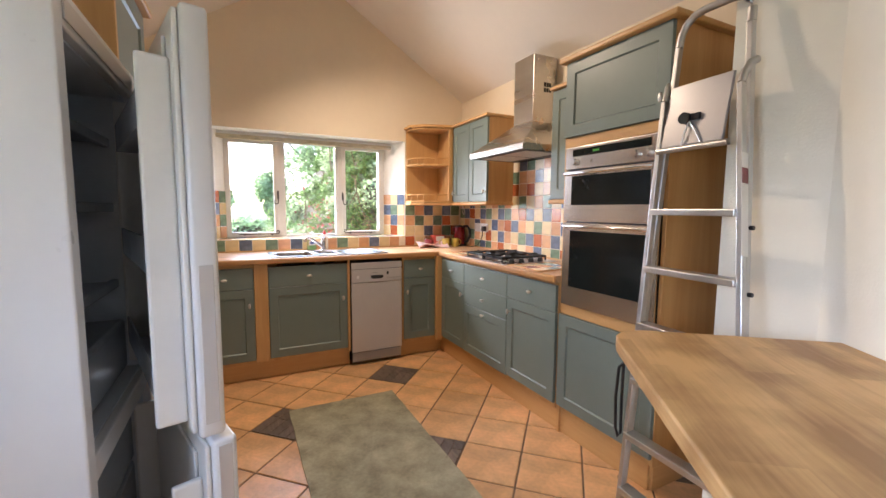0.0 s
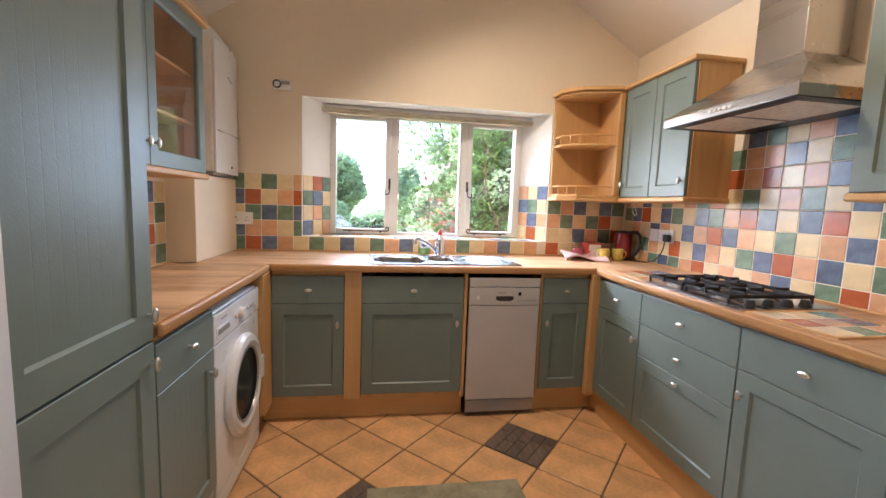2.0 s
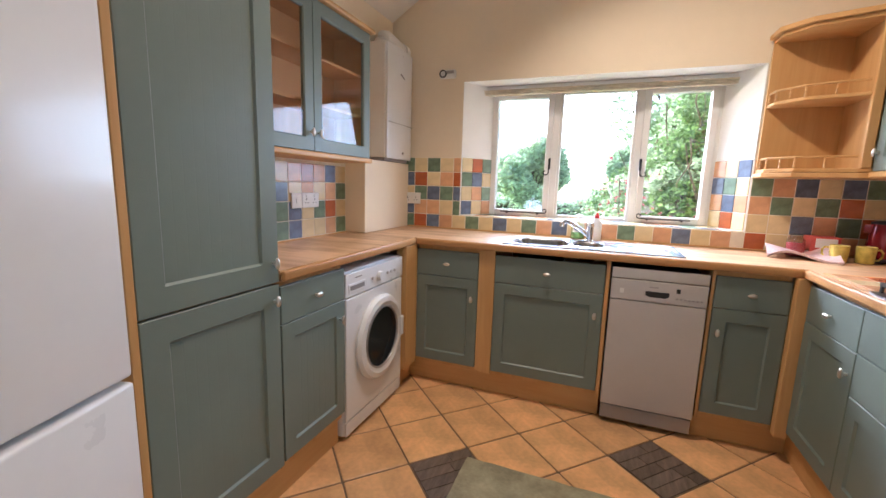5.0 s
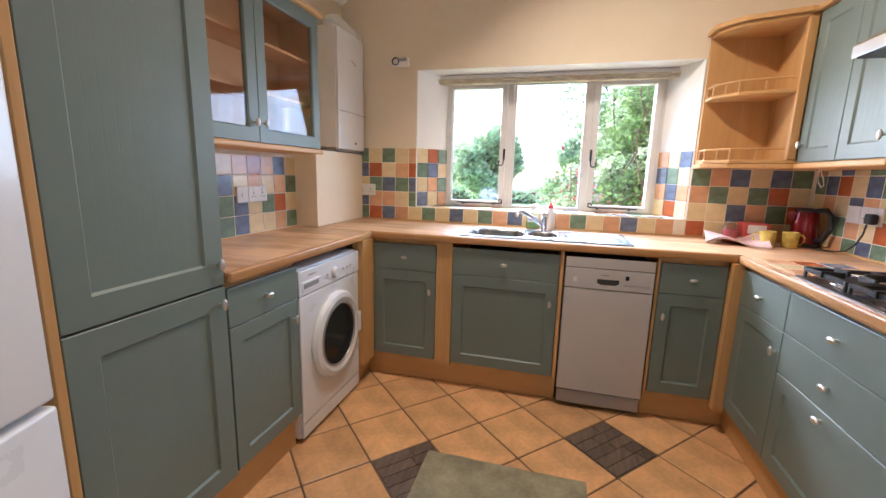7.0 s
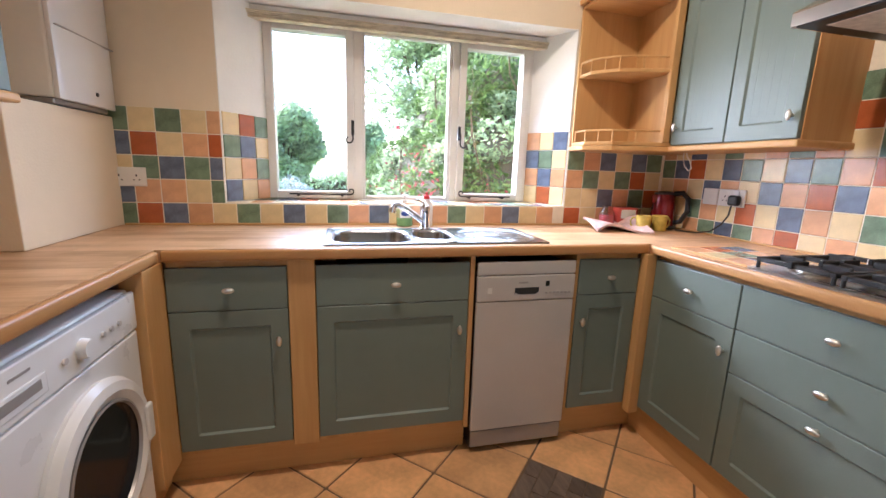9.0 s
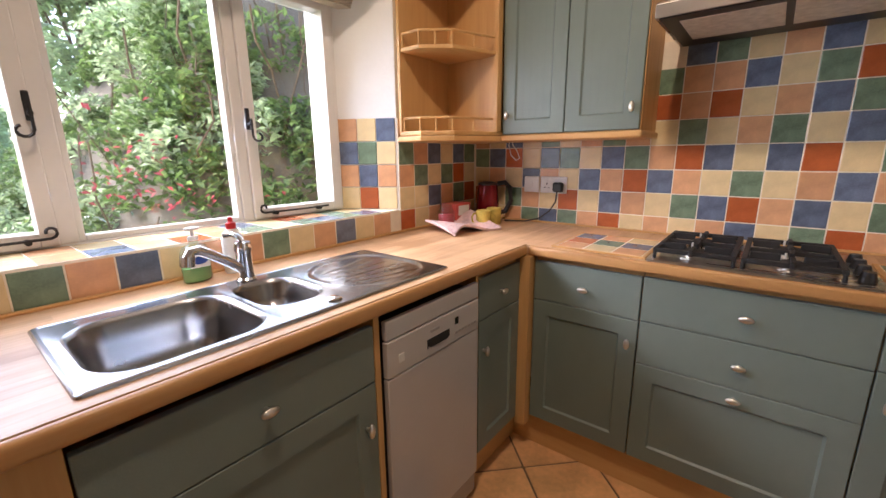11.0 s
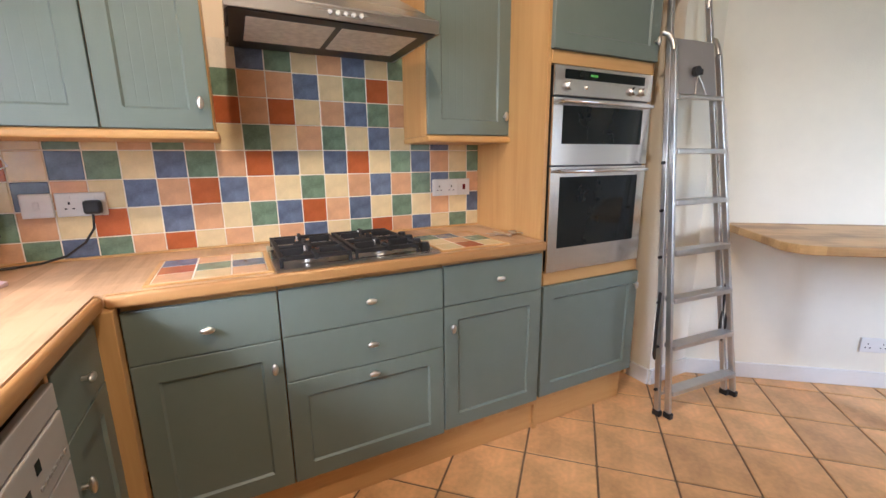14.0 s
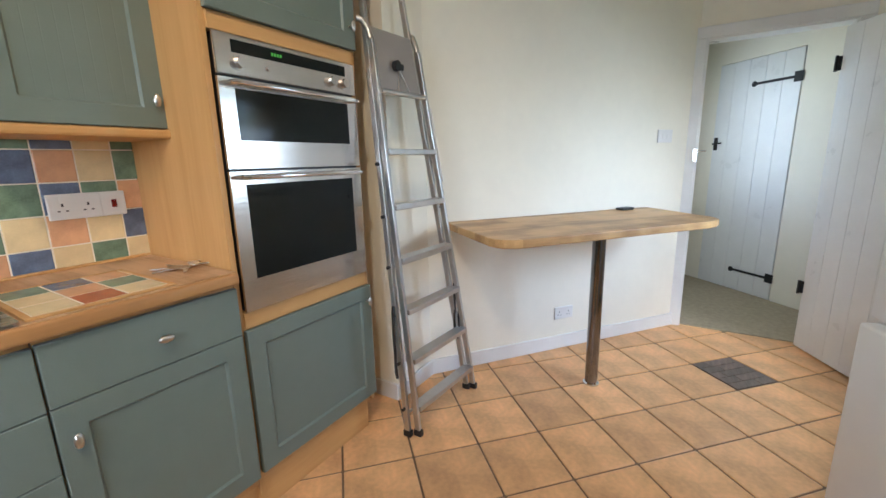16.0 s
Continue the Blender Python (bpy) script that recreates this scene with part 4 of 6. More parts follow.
lard = thing("larder_cabinet", 0.04, 1.75, 0.14, "tall sage green larder cabinet with grooved doors and oak side panel", "cabinet")
bm = B()
box(bm, WALL_W + 0.003, 0.283, 1.502, 2.0, 0.14, TZ1 + 0.0)
part("body", bm, OAK, lard)
bm = B()
box(bm, WALL_W + 0.003, 0.309, 1.478, 1.50, 0.0, TZ1, 0.002)
part("side_panel", bm, OAK, lard)
bm = B()
box(bm, WALL_W + 0.003, 0.335, 1.46, 2.02, TZ1, TZ1 + 0.026, 0.008)
part("cornice", bm, OAKY, lard)
d = part("door", shaker(LARD, 1.503, 2.0, 0.165, 0.905, rail=0.075, grooves=0.00016), SAGE, lard)
knob(LARD, 1.972, 0.845, d, True)
d = part("door", shaker(LARD, 1.503, 2.0, 0.909, TZ1 - 0.002, rail=0.075, grooves=0.00016), SAGE, lard)
knob(LARD, 1.972, 0.985, d, True)

fridge = thing("fridge_freezer", 0.08, 1.09, 0, "white fridge freezer with both doors ajar", "fridge freezer")
FY0, FY1, FX0, FX1, FT = 0.757, 1.402, -0.19, 0.36, 1.735
t = 0.045
for nm, a in (("side_wall", (FX0, FX1, FY0, FY0 + t, 0.03, FT)), ("side_wall", (FX0, FX1, FY1 - t, FY1, 0.03, FT)), ("top_wall", (FX0, FX1 - 0.001, FY0 + t, FY1 - t, FT - 0.075, FT)),
              ("bottom_wall", (FX0, FX1 - 0.001, FY0 + t, FY1 - t, 0.03, 0.10)), ("divider", (FX0, FX1 - 0.001, FY0 + t, FY1 - t, 0.775, 0.83)), ("back_wall", (FX0, FX0 + t, FY0 + t, FY1 - t, 0.10, FT - 0.075))):
    bm = B()
    box(bm, *a, 0.004)
    part(nm, bm, WHITE, fridge)
for z0, z1 in ((0.832, FT - 0.077), (0.102, 0.773)):
    # an open tray on its side: five faces, thickened
    bm = B()
    box(bm, FX0 + t + 0.001, FX1 - 0.02, FY0 + t + 0.001, FY1 - t - 0.001, z0, z1)
    bm.faces.ensure_lookup_table()
    bmesh.ops.delete(bm, geom=[bm.faces[5]], context='FACES_ONLY')
    bmesh.ops.recalc_face_normals(bm, faces=bm.faces)
    bmesh.ops.solidify(bm, geom=list(bm.faces), thickness=0.004)
    part("liner", bm, GREYIN, fridge, "grey moulded liner")
for z in (1.10, 1.33, 1.52):
    bm = B()
    box(bm, FX0 + t + 0.02, FX1 - 0.08, FY0 + t + 0.006, FY1 - t - 0.006, z, z + 0.006, 0.002)
    box(bm, FX1 - 0.08, FX1 - 0.06, FY0 + t + 0.006, FY1 - t - 0.006, z - 0.012, z + 0.014, 0.004)
    part("shelf", bm, SHELFG, fridge)
for z0, z1 in ((0.84, 0.99), (0.12, 0.32), (0.33, 0.53), (0.54, 0.74)):
    bm = B()
    box(bm, FX0 + t + 0.02, FX1 - 0.05, FY0 + t + 0.012, FY1 - t - 0.012, z0, z1, 0.01)
    part("drawer", bm, SHELFG, fridge, "clear grey plastic drawer")
bm = B()
box(bm, FX1 - 0.0005, FX1 + 0.003, FY0 + 0.05, FY1 - 0.05, FT - 0.06, FT - 0.02, 0.001)
part("control_strip", bm, SILVER, fridge)
for y in (FY0 + 0.08, FY1 - 0.08):
    for x in (FX0 + 0.06, FX1 - 0.06):
        bm = B()
        rod(bm, (x, y, 0), (x, y, 0.035), 0.02, 12)
        part("foot", bm, BLACK, fridge)
for z0, z1, turn, hz0, hz1, top in ((0.828, FT + 0.005, 15.5, 0.86, 1.21, True), (0.06, 0.815, 17.5, 0.52, 0.80, False)):
    M = Matrix.Translation((FX1 + 0.012, FY1 - 0.002, 0)) @ Matrix.Rotation(radians(turn), 4, 'Z')
    W = FY1 - FY0 - 0.004
    bm = B()
    box(bm, 0.0, 0.052, -W, 0.0, z0, z1, 0.01, 3)
    bm.transform(M)
    door = part("fridge_door", bm, WHITE, fridge, smooth=True)
    bm = B()
    box(bm, -0.012, -0.001, -W + 0.012, -0.012, z0 + 0.012, z1 - 0.012, 0.004)
    bm.transform(M)
    part("gasket", bm, WHITEP, door, "pale rubber door seal")
    bm = B()
    box(bm, -0.02, -0.012, -W + 0.08, -0.08, z0 + 0.05, z1 - 0.05, 0.003)
    bm.transform(M)
    part("door_liner", bm, WHITEP, door)
    for y0, y1 in ((-W + 0.045, -W + 0.062), (-0.062, -0.045)):
        bm = B()
        box(bm, -0.072, -0.012, y0, y1, z0 + 0.03, z1 - 0.10, 0.006)
        bm.transform(M)
        part("liner_rib", bm, WHITEP, door)
    for z in (0.93, 1.2, 1.5) if top else ():
        bm = B()
        n_ = [(-0.02, z), (-0.066, z), (-0.066, z + 0.07), (-0.071, z + 0.07), (-0.071, z - 0.006), (-0.02, z - 0.006)]
        p_ = [[bm.verts.new((x, y, zz)) for x, zz in n_] for y in (-W + 0.063, -0.063)]
        bm.faces.new(p_[0])
        bm.faces.new(p_[1][::-1])
        for i in range(6):
            bm.faces.new((p_[0][i], p_[1][i], p_[1][(i + 1) % 6], p_[0][(i + 1) % 6]))
        bmesh.ops.recalc_face_normals(bm, faces=bm.faces)
        bm.transform(M)
        part("door_shelf", bm, SHELFG, door)
    # flat strip; its darker grey gives the shade of a grip recess
    bm = B()
    box(bm, 0.012, 0.040, -W - 0.0015, -W + 0.004, hz0, hz1, 0.001)
    bm.transform(M)
    part("grip", bm, SILVER, door, "grey strip on the door edge, darker to look recessed")

# ---------------------------------------------------------------- washing machine
wm = thing("washing_machine", 0.03, 2.715, 0, "white front-loading washing machine under the worktop", "washing machine")
WF = ('x', 0.30, 1)
WY0, WY1 = 2.418, 3.012
bm = B()
box(bm, -0.19, 0.285, WY0, WY1, 0.02, 0.862, 0.012, 3)
part("body", bm, WHITE, wm, smooth=True)
bm = B()
face_box(bm, WF, WY0 + 0.004, WY1 - 0.004, 0.735, 0.855, -0.014, 0.002, 0.006)
cp = part("control_panel", bm, WHITE, wm)
bm = B()
face_box(bm, WF, WY0 + 0.006, WY1 - 0.006, 0.10, 0.732, -0.014, 0.0, 0.008)
part("front_panel", bm, WHITE, wm)
bm = B()
face_box(bm, WF, WY0 + 0.006, WY1 - 0.006, 0.022, 0.096, -0.014, -0.002, 0.006)
part("kick_panel", bm, WHITE, wm)
TOX = Matrix.Rotation(radians(90), 4, 'Y')
CY, CZ = 2.735, 0.452
M = Matrix.Translation((0.30, CY, CZ)) @ TOX
bm = B()
lathe(bm, [(0.165, -0.004), (0.228, -0.004), (0.232, 0.012), (0.22, 0.03), (0.195, 0.036), (0.170, 0.024), (0.165, -0.004)], 40, M)
dd = part("door", bm, WHITE, wm, "round white porthole door", smooth=True)
# opaque near-black: the unlit drum behind the glass is put into its colour
WMGLASS = mat("porthole_shaded_glass", (0.018, 0.019, 0.021), 0.12, var=0.3, spec=0.3)
bm = B()
lathe(bm, [(0.168, 0.021), (0.158, 0.013), (0.14, 0.008), (0.10, 0.005), (0.0, 0.004)], 36, M)
part("glass", bm, WMGLASS, dd, "porthole glass coloured black for the dark drum behind", smooth=True)
bm = B()
lathe(bm, [(0.168, 0.02), (0.172, 0.029), (0.165, 0.031), (0.162, 0.022)], 36, M)
part("trim_ring", bm, SILVERD, dd, smooth=True)
bm = B()
face_box(bm, WF, CY + 0.182, CY + 0.222, CZ - 0.06, CZ + 0.06, 0.028, 0.043, 0.008)
part("handle", bm, WHITE, dd)
bm = B()
rod(bm, (0.30, 2.73, 0.79), (0.322, 2.73, 0.79), 0.027, 24, 0.023)
part("dial", bm, WHITE, cp, smooth=True)
for u in (2.66, 2.82, 2.86, 2.90):
    bm = B()
    rod(bm, (0.30, u, 0.79), (0.308, u, 0.79), 0.008, 12)
    part("button", bm, SILVER, cp)
bm = B()
face_box(bm, WF, 2.445, 2.60, 0.752, 0.80, 0.0, 0.004, 0.003)
dw_ = part("detergent_drawer", bm, WHITE, cp)
bm = B()
face_box(bm, WF, 2.46, 2.58, 0.768, 0.79, 0.003, 0.0055)
part("grip", bm, SILVERD, dw_)
bm = B()
face_box(bm, WF, 2.50, 2.56, 0.822, 0.828, 0.001, 0.003)
part("maker_mark", bm, SILVERD, cp, "plain grey bar")

# ---------------------------------------------------------------- dishwasher
dish = thing("dishwasher", 1.69, 3.45, 0, "slim silver-grey dishwasher under the worktop", "dishwasher")
DF = ('y', 3.15, -1)
DU0, DU1 = 1.466, 1.912
bm = B()
box(bm, DU0 + 0.004, DU1 - 0.004, 3.172, 3.70, 0.02, 0.86)
part("body", bm, BLACK, dish)
bm = B()
face_box(bm, DF, DU0, DU1, 0.828, 0.884, -0.02, -0.002, 0.004)
part("lid_edge", bm, SILVER, dish)
bm = B()
face_box(bm, DF, DU0, DU1, 0.715, 0.824, -0.02, 0.0, 0.004)
cp = part("control_panel", bm, SILVER, dish)
bm = B()
face_box(bm, DF, DU0, DU1, 0.115, 0.712, -0.02, -0.001, 0.004)
part("door", bm, SILVER, dish)
bm = B()
face_box(bm, DF, DU0 + 0.004, DU1 - 0.004, 0.03, 0.108, -0.02, -0.008, 0.004)
part("kick_panel", bm, SILVERD, dish)
# no recess is cut: the black of this patch stands for its shade
bm = B()
face_box(bm, DF, 1.632, 1.742, 0.742, 0.772, -0.004, 0.001, 0.0)
part("grip", bm, BLACK, cp, "flat black patch for the shaded grip recess")
bm = B()
n = 10
a = [bm.verts.new((1.632 + 0.11 * k / n, 3.146, 0.752 - 0.018 * math.sin(math.pi * k / n))) for k in range(n + 1)]
b_ = [bm.verts.new((1.632 + 0.11 * k / n, 3.146, 0.752 - 0.024 - 0.004 * math.sin(math.pi * k / n))) for k in range(n + 1)]
for k in range(n):
    bm.faces.new((b_[k], b_[k + 1], a[k + 1], a[k]))
part("grip_lip", bm, SILVER, cp)
bm = B()
face_box(bm, DF, 1.772, 1.79, 0.775, 0.798, 0.0, 0.0015)
part("display", bm, BLACKG, cp)
for k in range(7):
    bm = B()
    face_box(bm, DF, 1.772 + k * 0.018, 1.784 + k * 0.018, 0.742, 0.750, 0.0, 0.003, 0.001)
    part("button", bm, SILVERD, cp)
bm = B()
face_box(bm, DF, 1.648, 1.69, 0.79, 0.798, 0.0, 0.0015)
part("maker_mark", bm, SILVERD, cp, "plain grey bar")
bm = B()
face_box(bm, DF, 1.51, 1.53, 0.75, 0.775, 0.0, 0.002)
part("power_switch", bm, WHITEP, cp)

# ---------------------------------------------------------------- glazed cabinet, pipe boxing, boiler
GF = ('x', 0.04, 1)
gcab = thing("glazed_cabinet", -0.09, 2.55, 1.40, "sage green wall cabinet with two glazed doors and oak interior", "cabinet")
GY0, GY1, GZ0, GZ1 = 2.022, 3.062, 1.425, 2.135
bm = B()
box(bm, WALL_W + 0.003, WALL_W + 0.012, GY0, GY1, GZ0, GZ1)
box(bm, WALL_W + 0.012, 0.018, GY0, GY0 + 0.018, GZ0, GZ1)
box(bm, WALL_W + 0.012, 0.018, GY1 - 0.018, GY1, GZ0, GZ1)
box(bm, WALL_W + 0.012, 0.018, GY0 + 0.018, GY1 - 0.018, GZ0, GZ0 + 0.018)
box(bm, WALL_W + 0.012, 0.018, GY0 + 0.018, GY1 - 0.018, GZ1 - 0.018, GZ1)
part("body", bm, INSIDE, gcab)
for z in (1.66, 1.89):
    bm = B()
    box(bm, WALL_W + 0.014, -0.01, GY0 + 0.019, GY1 - 0.019, z, z + 0.014, 0.001)
    part("shelf", bm, INSIDE, gcab)
bm = B()
face_box(bm, GF, GY0, GY1 + 0.01, GZ0 - 0.028, GZ0 - 0.001, -0.24, 0.014, 0.007)
part("pelmet", bm, OAKY, gcab)
bm = B()
face_box(bm, GF, GY0, GY1 + 0.02, GZ1 + 0.001, GZ1 + 0.026, -0.24, 0.025, 0.008)
part("cornice", bm, OAKY, gcab)
mid = (GY0 + GY1) / 2 + 0.005
for a, b_, ku in ((GY0, mid, mid - 0.03), (mid, GY1, mid + 0.03)):
    bm = B()
    r = 0.068
    g = 0.0015
    L = [[bm.verts.new(face_point(GF, u, z, d)) for u, z in ((a + i, GZ0 + i), (b_ - i, GZ0 + i), (b_ - i, GZ1 - i), (a + i, GZ1 - i))] for d, i in ((-0.02, g), (-0.002, g), (0.0, g + 0.002), (0.0, r - 0.006), (-0.006, r), (-0.02, r), (-0.02, g))]
    for p, q in zip(L, L[1:-1]):
        for k in range(4):
            bm.faces.new((p[k], p[(k + 1) % 4], q[(k + 1) % 4], q[k]))
    for k in range(4):
        bm.faces.new((L[5][k], L[5][(k + 1) % 4], L[0][(k + 1) % 4], L[0][k]))
    for v in L[6]:
        bm.verts.remove(v)
    bmesh.ops.recalc_face_normals(bm, faces=bm.faces)
    d = part("door", bm, SAGE, gcab)
    bm = B()
    face_box(bm, GF, a + r - 0.004, b_ - r + 0.004, GZ0 + r - 0.004, GZ1 - r + 0.004, -0.013, -0.009)
    part("pane", bm, CABGLASS, d, "clear cabinet glass")
    knob(GF, ku, GZ0 + 0.09, d, True)

bm = B()
box(bm, WALL_W, -0.058, 3.165, WALL_N, TOP + 0.001, 1.432, 0.004)
solo("pipe_boxing", bm, WALL, "cream painted pipe boxing under the boiler", "boxing", "structure")

boiler = thing("boiler", -0.12, 3.6, 1.445, "white wall-mounted boiler with a rounded flue on top", "boiler")
bm = B()
box(bm, WALL_W + 0.002, -0.052, 3.405, 3.79, 1.46, 2.225, 0.008, 3)
part("casing", bm, WHITEP, boiler)
bm = B()
n = 10
pr = []
for k in range(n + 1):
    y = 3.41 + 0.375 * k / n
    pr.append((-0.05 + 0.028 * math.sin(math.pi * (0.18 + 0.64 * k / n)), y))
prism(bm, [(-0.052, 3.785), (-0.052, 3.41)] + pr, 1.455, 2.215)
bmesh.ops.recalc_face_normals(bm, faces=bm.faces)
cover = part("front_cover", soften(bm, 0.004, 2, 50), WHITE, boiler, smooth=True)
bm = B()
box(bm, -0.03, -0.0195, 3.415, 3.78, 1.70, 1.703)
part("joint", bm, SILVERD, cover)
bm = B()
tube(bm, [(-0.021, 3.575, 2.045), (-0.019, 3.60, 2.035), (-0.019, 3.63, 2.022)], 0.004, 6)
part("maker_mark", bm, SILVERD, cover, "small dark mark")
bm = B()
rod(bm, (-0.028, 3.62, 1.50), (-0.018, 3.62, 1.50), 0.008, 12)
part("screw", bm, BLACK, cover)
bm = B()
box(bm, -0.19, -0.06, 3.42, 3.775, 1.437, 1.459, 0.006)
part("base_tray", bm, SILVERD, boiler)
bm = B()
tube(bm, [(-0.13, 3.50, 2.22), (-0.13, 3.50, 2.255), (-0.128, 3.515, 2.275), (-0.125, 3.55, 2.285), (-0.12, 3.72, 2.262), (-0.118, 3.80, 2.25)], 0.05, 16)
part("flue", bm, WHITEP, boiler, "white flue elbow", smooth=True)
bm = B()
rod(bm, (-0.119, 3.755, 2.256), (-0.118, 3.805, 2.25), 0.06, 20)
part("flue_collar", bm, WHITEP, boiler, smooth=True)
bm = B()
rod(bm, (-0.13, 3.5, 2.22), (-0.13, 3.5, 2.24), 0.065, 20)
part("flue_base", bm, WHITEP, boiler, smooth=True)
for y in (3.47, 3.55, 3.63, 3.70):
    bm = B()
    rod(bm, (-0.13, y, 1.39), (-0.13, y, 1.44), 0.011, 10)
    part("pipe", bm, CHROME, boiler)

# carbon monoxide alarm on the gable wall
al = thing("wall_alarm", 0.255, WALL_N, 2.048, "small white wall alarm with a dark ring", "alarm")
bm = B()
box(bm, 0.193, 0.315, WALL_N - 0.028, WALL_N - 0.001, 2.048, 2.11, 0.01, 3)
part("case", bm, WHITEP, al)
bm = B()
lathe(bm, [(0.02, 0.0), (0.028, 0.0), (0.028, 0.006), (0.02, 0.006), (0.02, 0.0)], 24, Matrix.Translation((0.22, WALL_N - 0.028, 2.081)) @ Matrix.Rotation(radians(90), 4, 'X'))
part("ring", bm, BLACK, al)
bm = B()
box(bm, 0.248, 0.303, WALL_N - 0.0295, WALL_N - 0.028, 2.08, 2.102)
part("label_panel", bm, SILVERD, al)

# ---------------------------------------------------------------- sink
sink = thing("sink", 1.31, 3.41, TOP, "stainless steel one and a half bowl sink with drainer", "sink")
def rr(x0, x1, y0, y1, r, n=6):
    """Rounded rectangle, anticlockwise from the lower right."""
    out = []
    for cx, cy, a0 in ((x1 - r, y0 + r, -90), (x1 - r, y1 - r, 0), (x0 + r, y1 - r, 90), (x0 + r, y0 + r, 180)):
        for k in range(n + 1):
            a = radians(a0 + 90 * k / n)
            out.append((cx + r * math.cos(a), cy + r * math.sin(a)))
    return out


def loft(bm, loops, cap=True):
    R = [[bm.verts.new(p) for p in L_] for L_ in loops]
    for a, b_ in zip(R, R[1:]):
        n = len(a)
        for k in range(n):
            bm.faces.new((a[k], a[(k + 1) % n], b_[(k + 1) % n], b_[k]))
    if cap:
        bm.faces.new(R[-1])
    return R


def bowl(name, x0, x1, y0, y1, r, depth, cell):
    bm = B()
    z = TOP + 0.006
    def lp(i, zz, rad=r):
        return [(x, y, zz) for x, y in rr(x0 + i, x1 - i, y0 + i, y1 - i, max(0.02, rad - i))]
    cellp = [(x, y, z) for x, y in rr(*cell, 0.002)]
    loft(bm, [cellp, lp(-0.012, z), lp(-0.006, z + 0.0015), lp(0.0, z - 0.002), lp(0.006, z - 0.012), lp(0.012, z - depth * 0.6), lp(0.022, z - depth + 0.02), lp(0.045, z - depth)])
    bmesh.ops.recalc_face_normals(bm, faces=bm.faces)
    for f in bm.faces:
        f.normal_flip() if f.normal.z < -0.5 else None
    b_ = part(name, bm, SINKM, sink, smooth=True)
    bm = B()
    c = ((x0 + x1) / 2, (y0 + y1) / 2, z - depth)
    lathe(bm, [(0.0, 0.002), (0.02, 0.002), (0.03, 0.004), (0.04, 0.003), (0.042, 0.0)], 20, Matrix.Translation(c))
    part("drain", bm, CHROME, b_, smooth=True)


bowl("bowl", 0.890, 1.213, 3.228, 3.558, 0.085, 0.15, (SX0 + 0.01, 1.225, SY0 + 0.01, SY1 - 0.01))
bowl("bowl", 1.243, 1.413, 3.305, 3.555, 0.07, 0.09, (1.225, 1.438, SY0 + 0.01, SY1 - 0.01))
# drainer with pressed grooves, and the rolled rim round the whole plate
bm = B()
nx, ny = 60, 130
gx = [1.438 + (SX1 - 0.01 - 1.438) * i / nx for i in range(nx + 1)]
gy = [SY0 + 0.01 + (SY1 - SY0 - 0.02) * j / ny for j in range(ny + 1)]
def drain_z(x, y):
    # pressed pan with a rolled edge, round at the far end and narrower towards the bowls
    yc = (SY0 + SY1) / 2
    half = 0.178 - 0.085 * max(0.0, (1.618 - x) / 0.18) ** 2
    d_ = (abs((x - 1.621) / 0.172) ** 3.2 + abs((y - yc) / half) ** 3.2) ** (1 / 3.2)
    t = max(0.0, min(1.0, (1.0 - d_) / 0.11))
    k = t * t * (3 - 2 * t)
    lip = 0.0016 * math.exp(-((d_ - 1.02) / 0.035) ** 2)
    fan = (y - yc + 0.03) / (0.40 + 0.60 * (x - 1.438) / 0.36)
    near = abs(fan / 0.056 - round(fan / 0.056)) * 0.056
    g = 0.0030 * max(0.0, 1 - near / 0.0065) if 1.493 < x < 1.733 and abs(fan) < 0.20 else 0
    return TOP + 0.006 + lip - 0.0048 * k + g * k


G = [[bm.verts.new((x, y, drain_z(x, y))) for y in gy] for x in gx]
for i in range(nx):
    for j in range(ny):
        bm.faces.new((G[i][j], G[i + 1][j], G[i + 1][j + 1], G[i][j + 1]))
part("drainer", bm, SINKM, sink, "ribbed steel drainer", smooth=True)
bm = B()
def rim(i, zz):
    return [(x, y, zz) for x, y in rr(SX0 + i, SX1 - i, SY0 + i, SY1 - i, 0.012, 4)]
loft(bm, [rim(0.0, TOP + 0.0006), rim(0.001, TOP + 0.005), rim(0.005, TOP + 0.0075), rim(0.0112, TOP + 0.0062)], cap=False)
part("rim", bm, SINKM, sink, smooth=True)
bm = B()
lathe(bm, [(0.02, 0), (0.02, 0.004), (0.015, 0.007), (0, 0.007)], 16, Matrix.Translation((1.378, 3.245, TOP + 0.006)))
part("waste_knob", bm, CHROME, sink, smooth=True)

tx, ty, tz = 1.325, 3.596, TOP + 0.006
tap = thing("mixer_tap", tx, ty, tz, "chrome single-lever kitchen mixer tap", "tap")
bm = B()
lathe(bm, [(0.028, 0), (0.028, 0.006), (0.023, 0.012), (0.022, 0.085), (0.025, 0.098), (0.022, 0.118), (0.0, 0.124)], 20, Matrix.Translation((tx, ty, tz)))
part("body", bm, CHROME, tap, smooth=True)
bm = B()
tube(bm, [(tx, ty, tz + 0.03), (tx - 0.05, ty - 0.014, tz + 0.068), (tx - 0.11, ty - 0.03, tz + 0.108), (tx - 0.135, ty - 0.037, tz + 0.122), (tx - 0.155, ty - 0.042, tz + 0.121), (tx - 0.163, ty - 0.044, tz + 0.104)], 0.0145, 14)
rod(bm, (tx - 0.164, ty - 0.044, tz + 0.112), (tx - 0.168, ty - 0.046, tz + 0.086), 0.0175, 16)
part("spout", bm, CHROME, tap, smooth=True)
bm = B()
tube(bm, [(tx, ty, tz + 0.118), (tx - 0.008, ty + 0.006, tz + 0.134), (tx - 0.022, ty + 0.016, tz + 0.142), (tx - 0.042, ty + 0.026, tz + 0.14)], 0.008, 8)
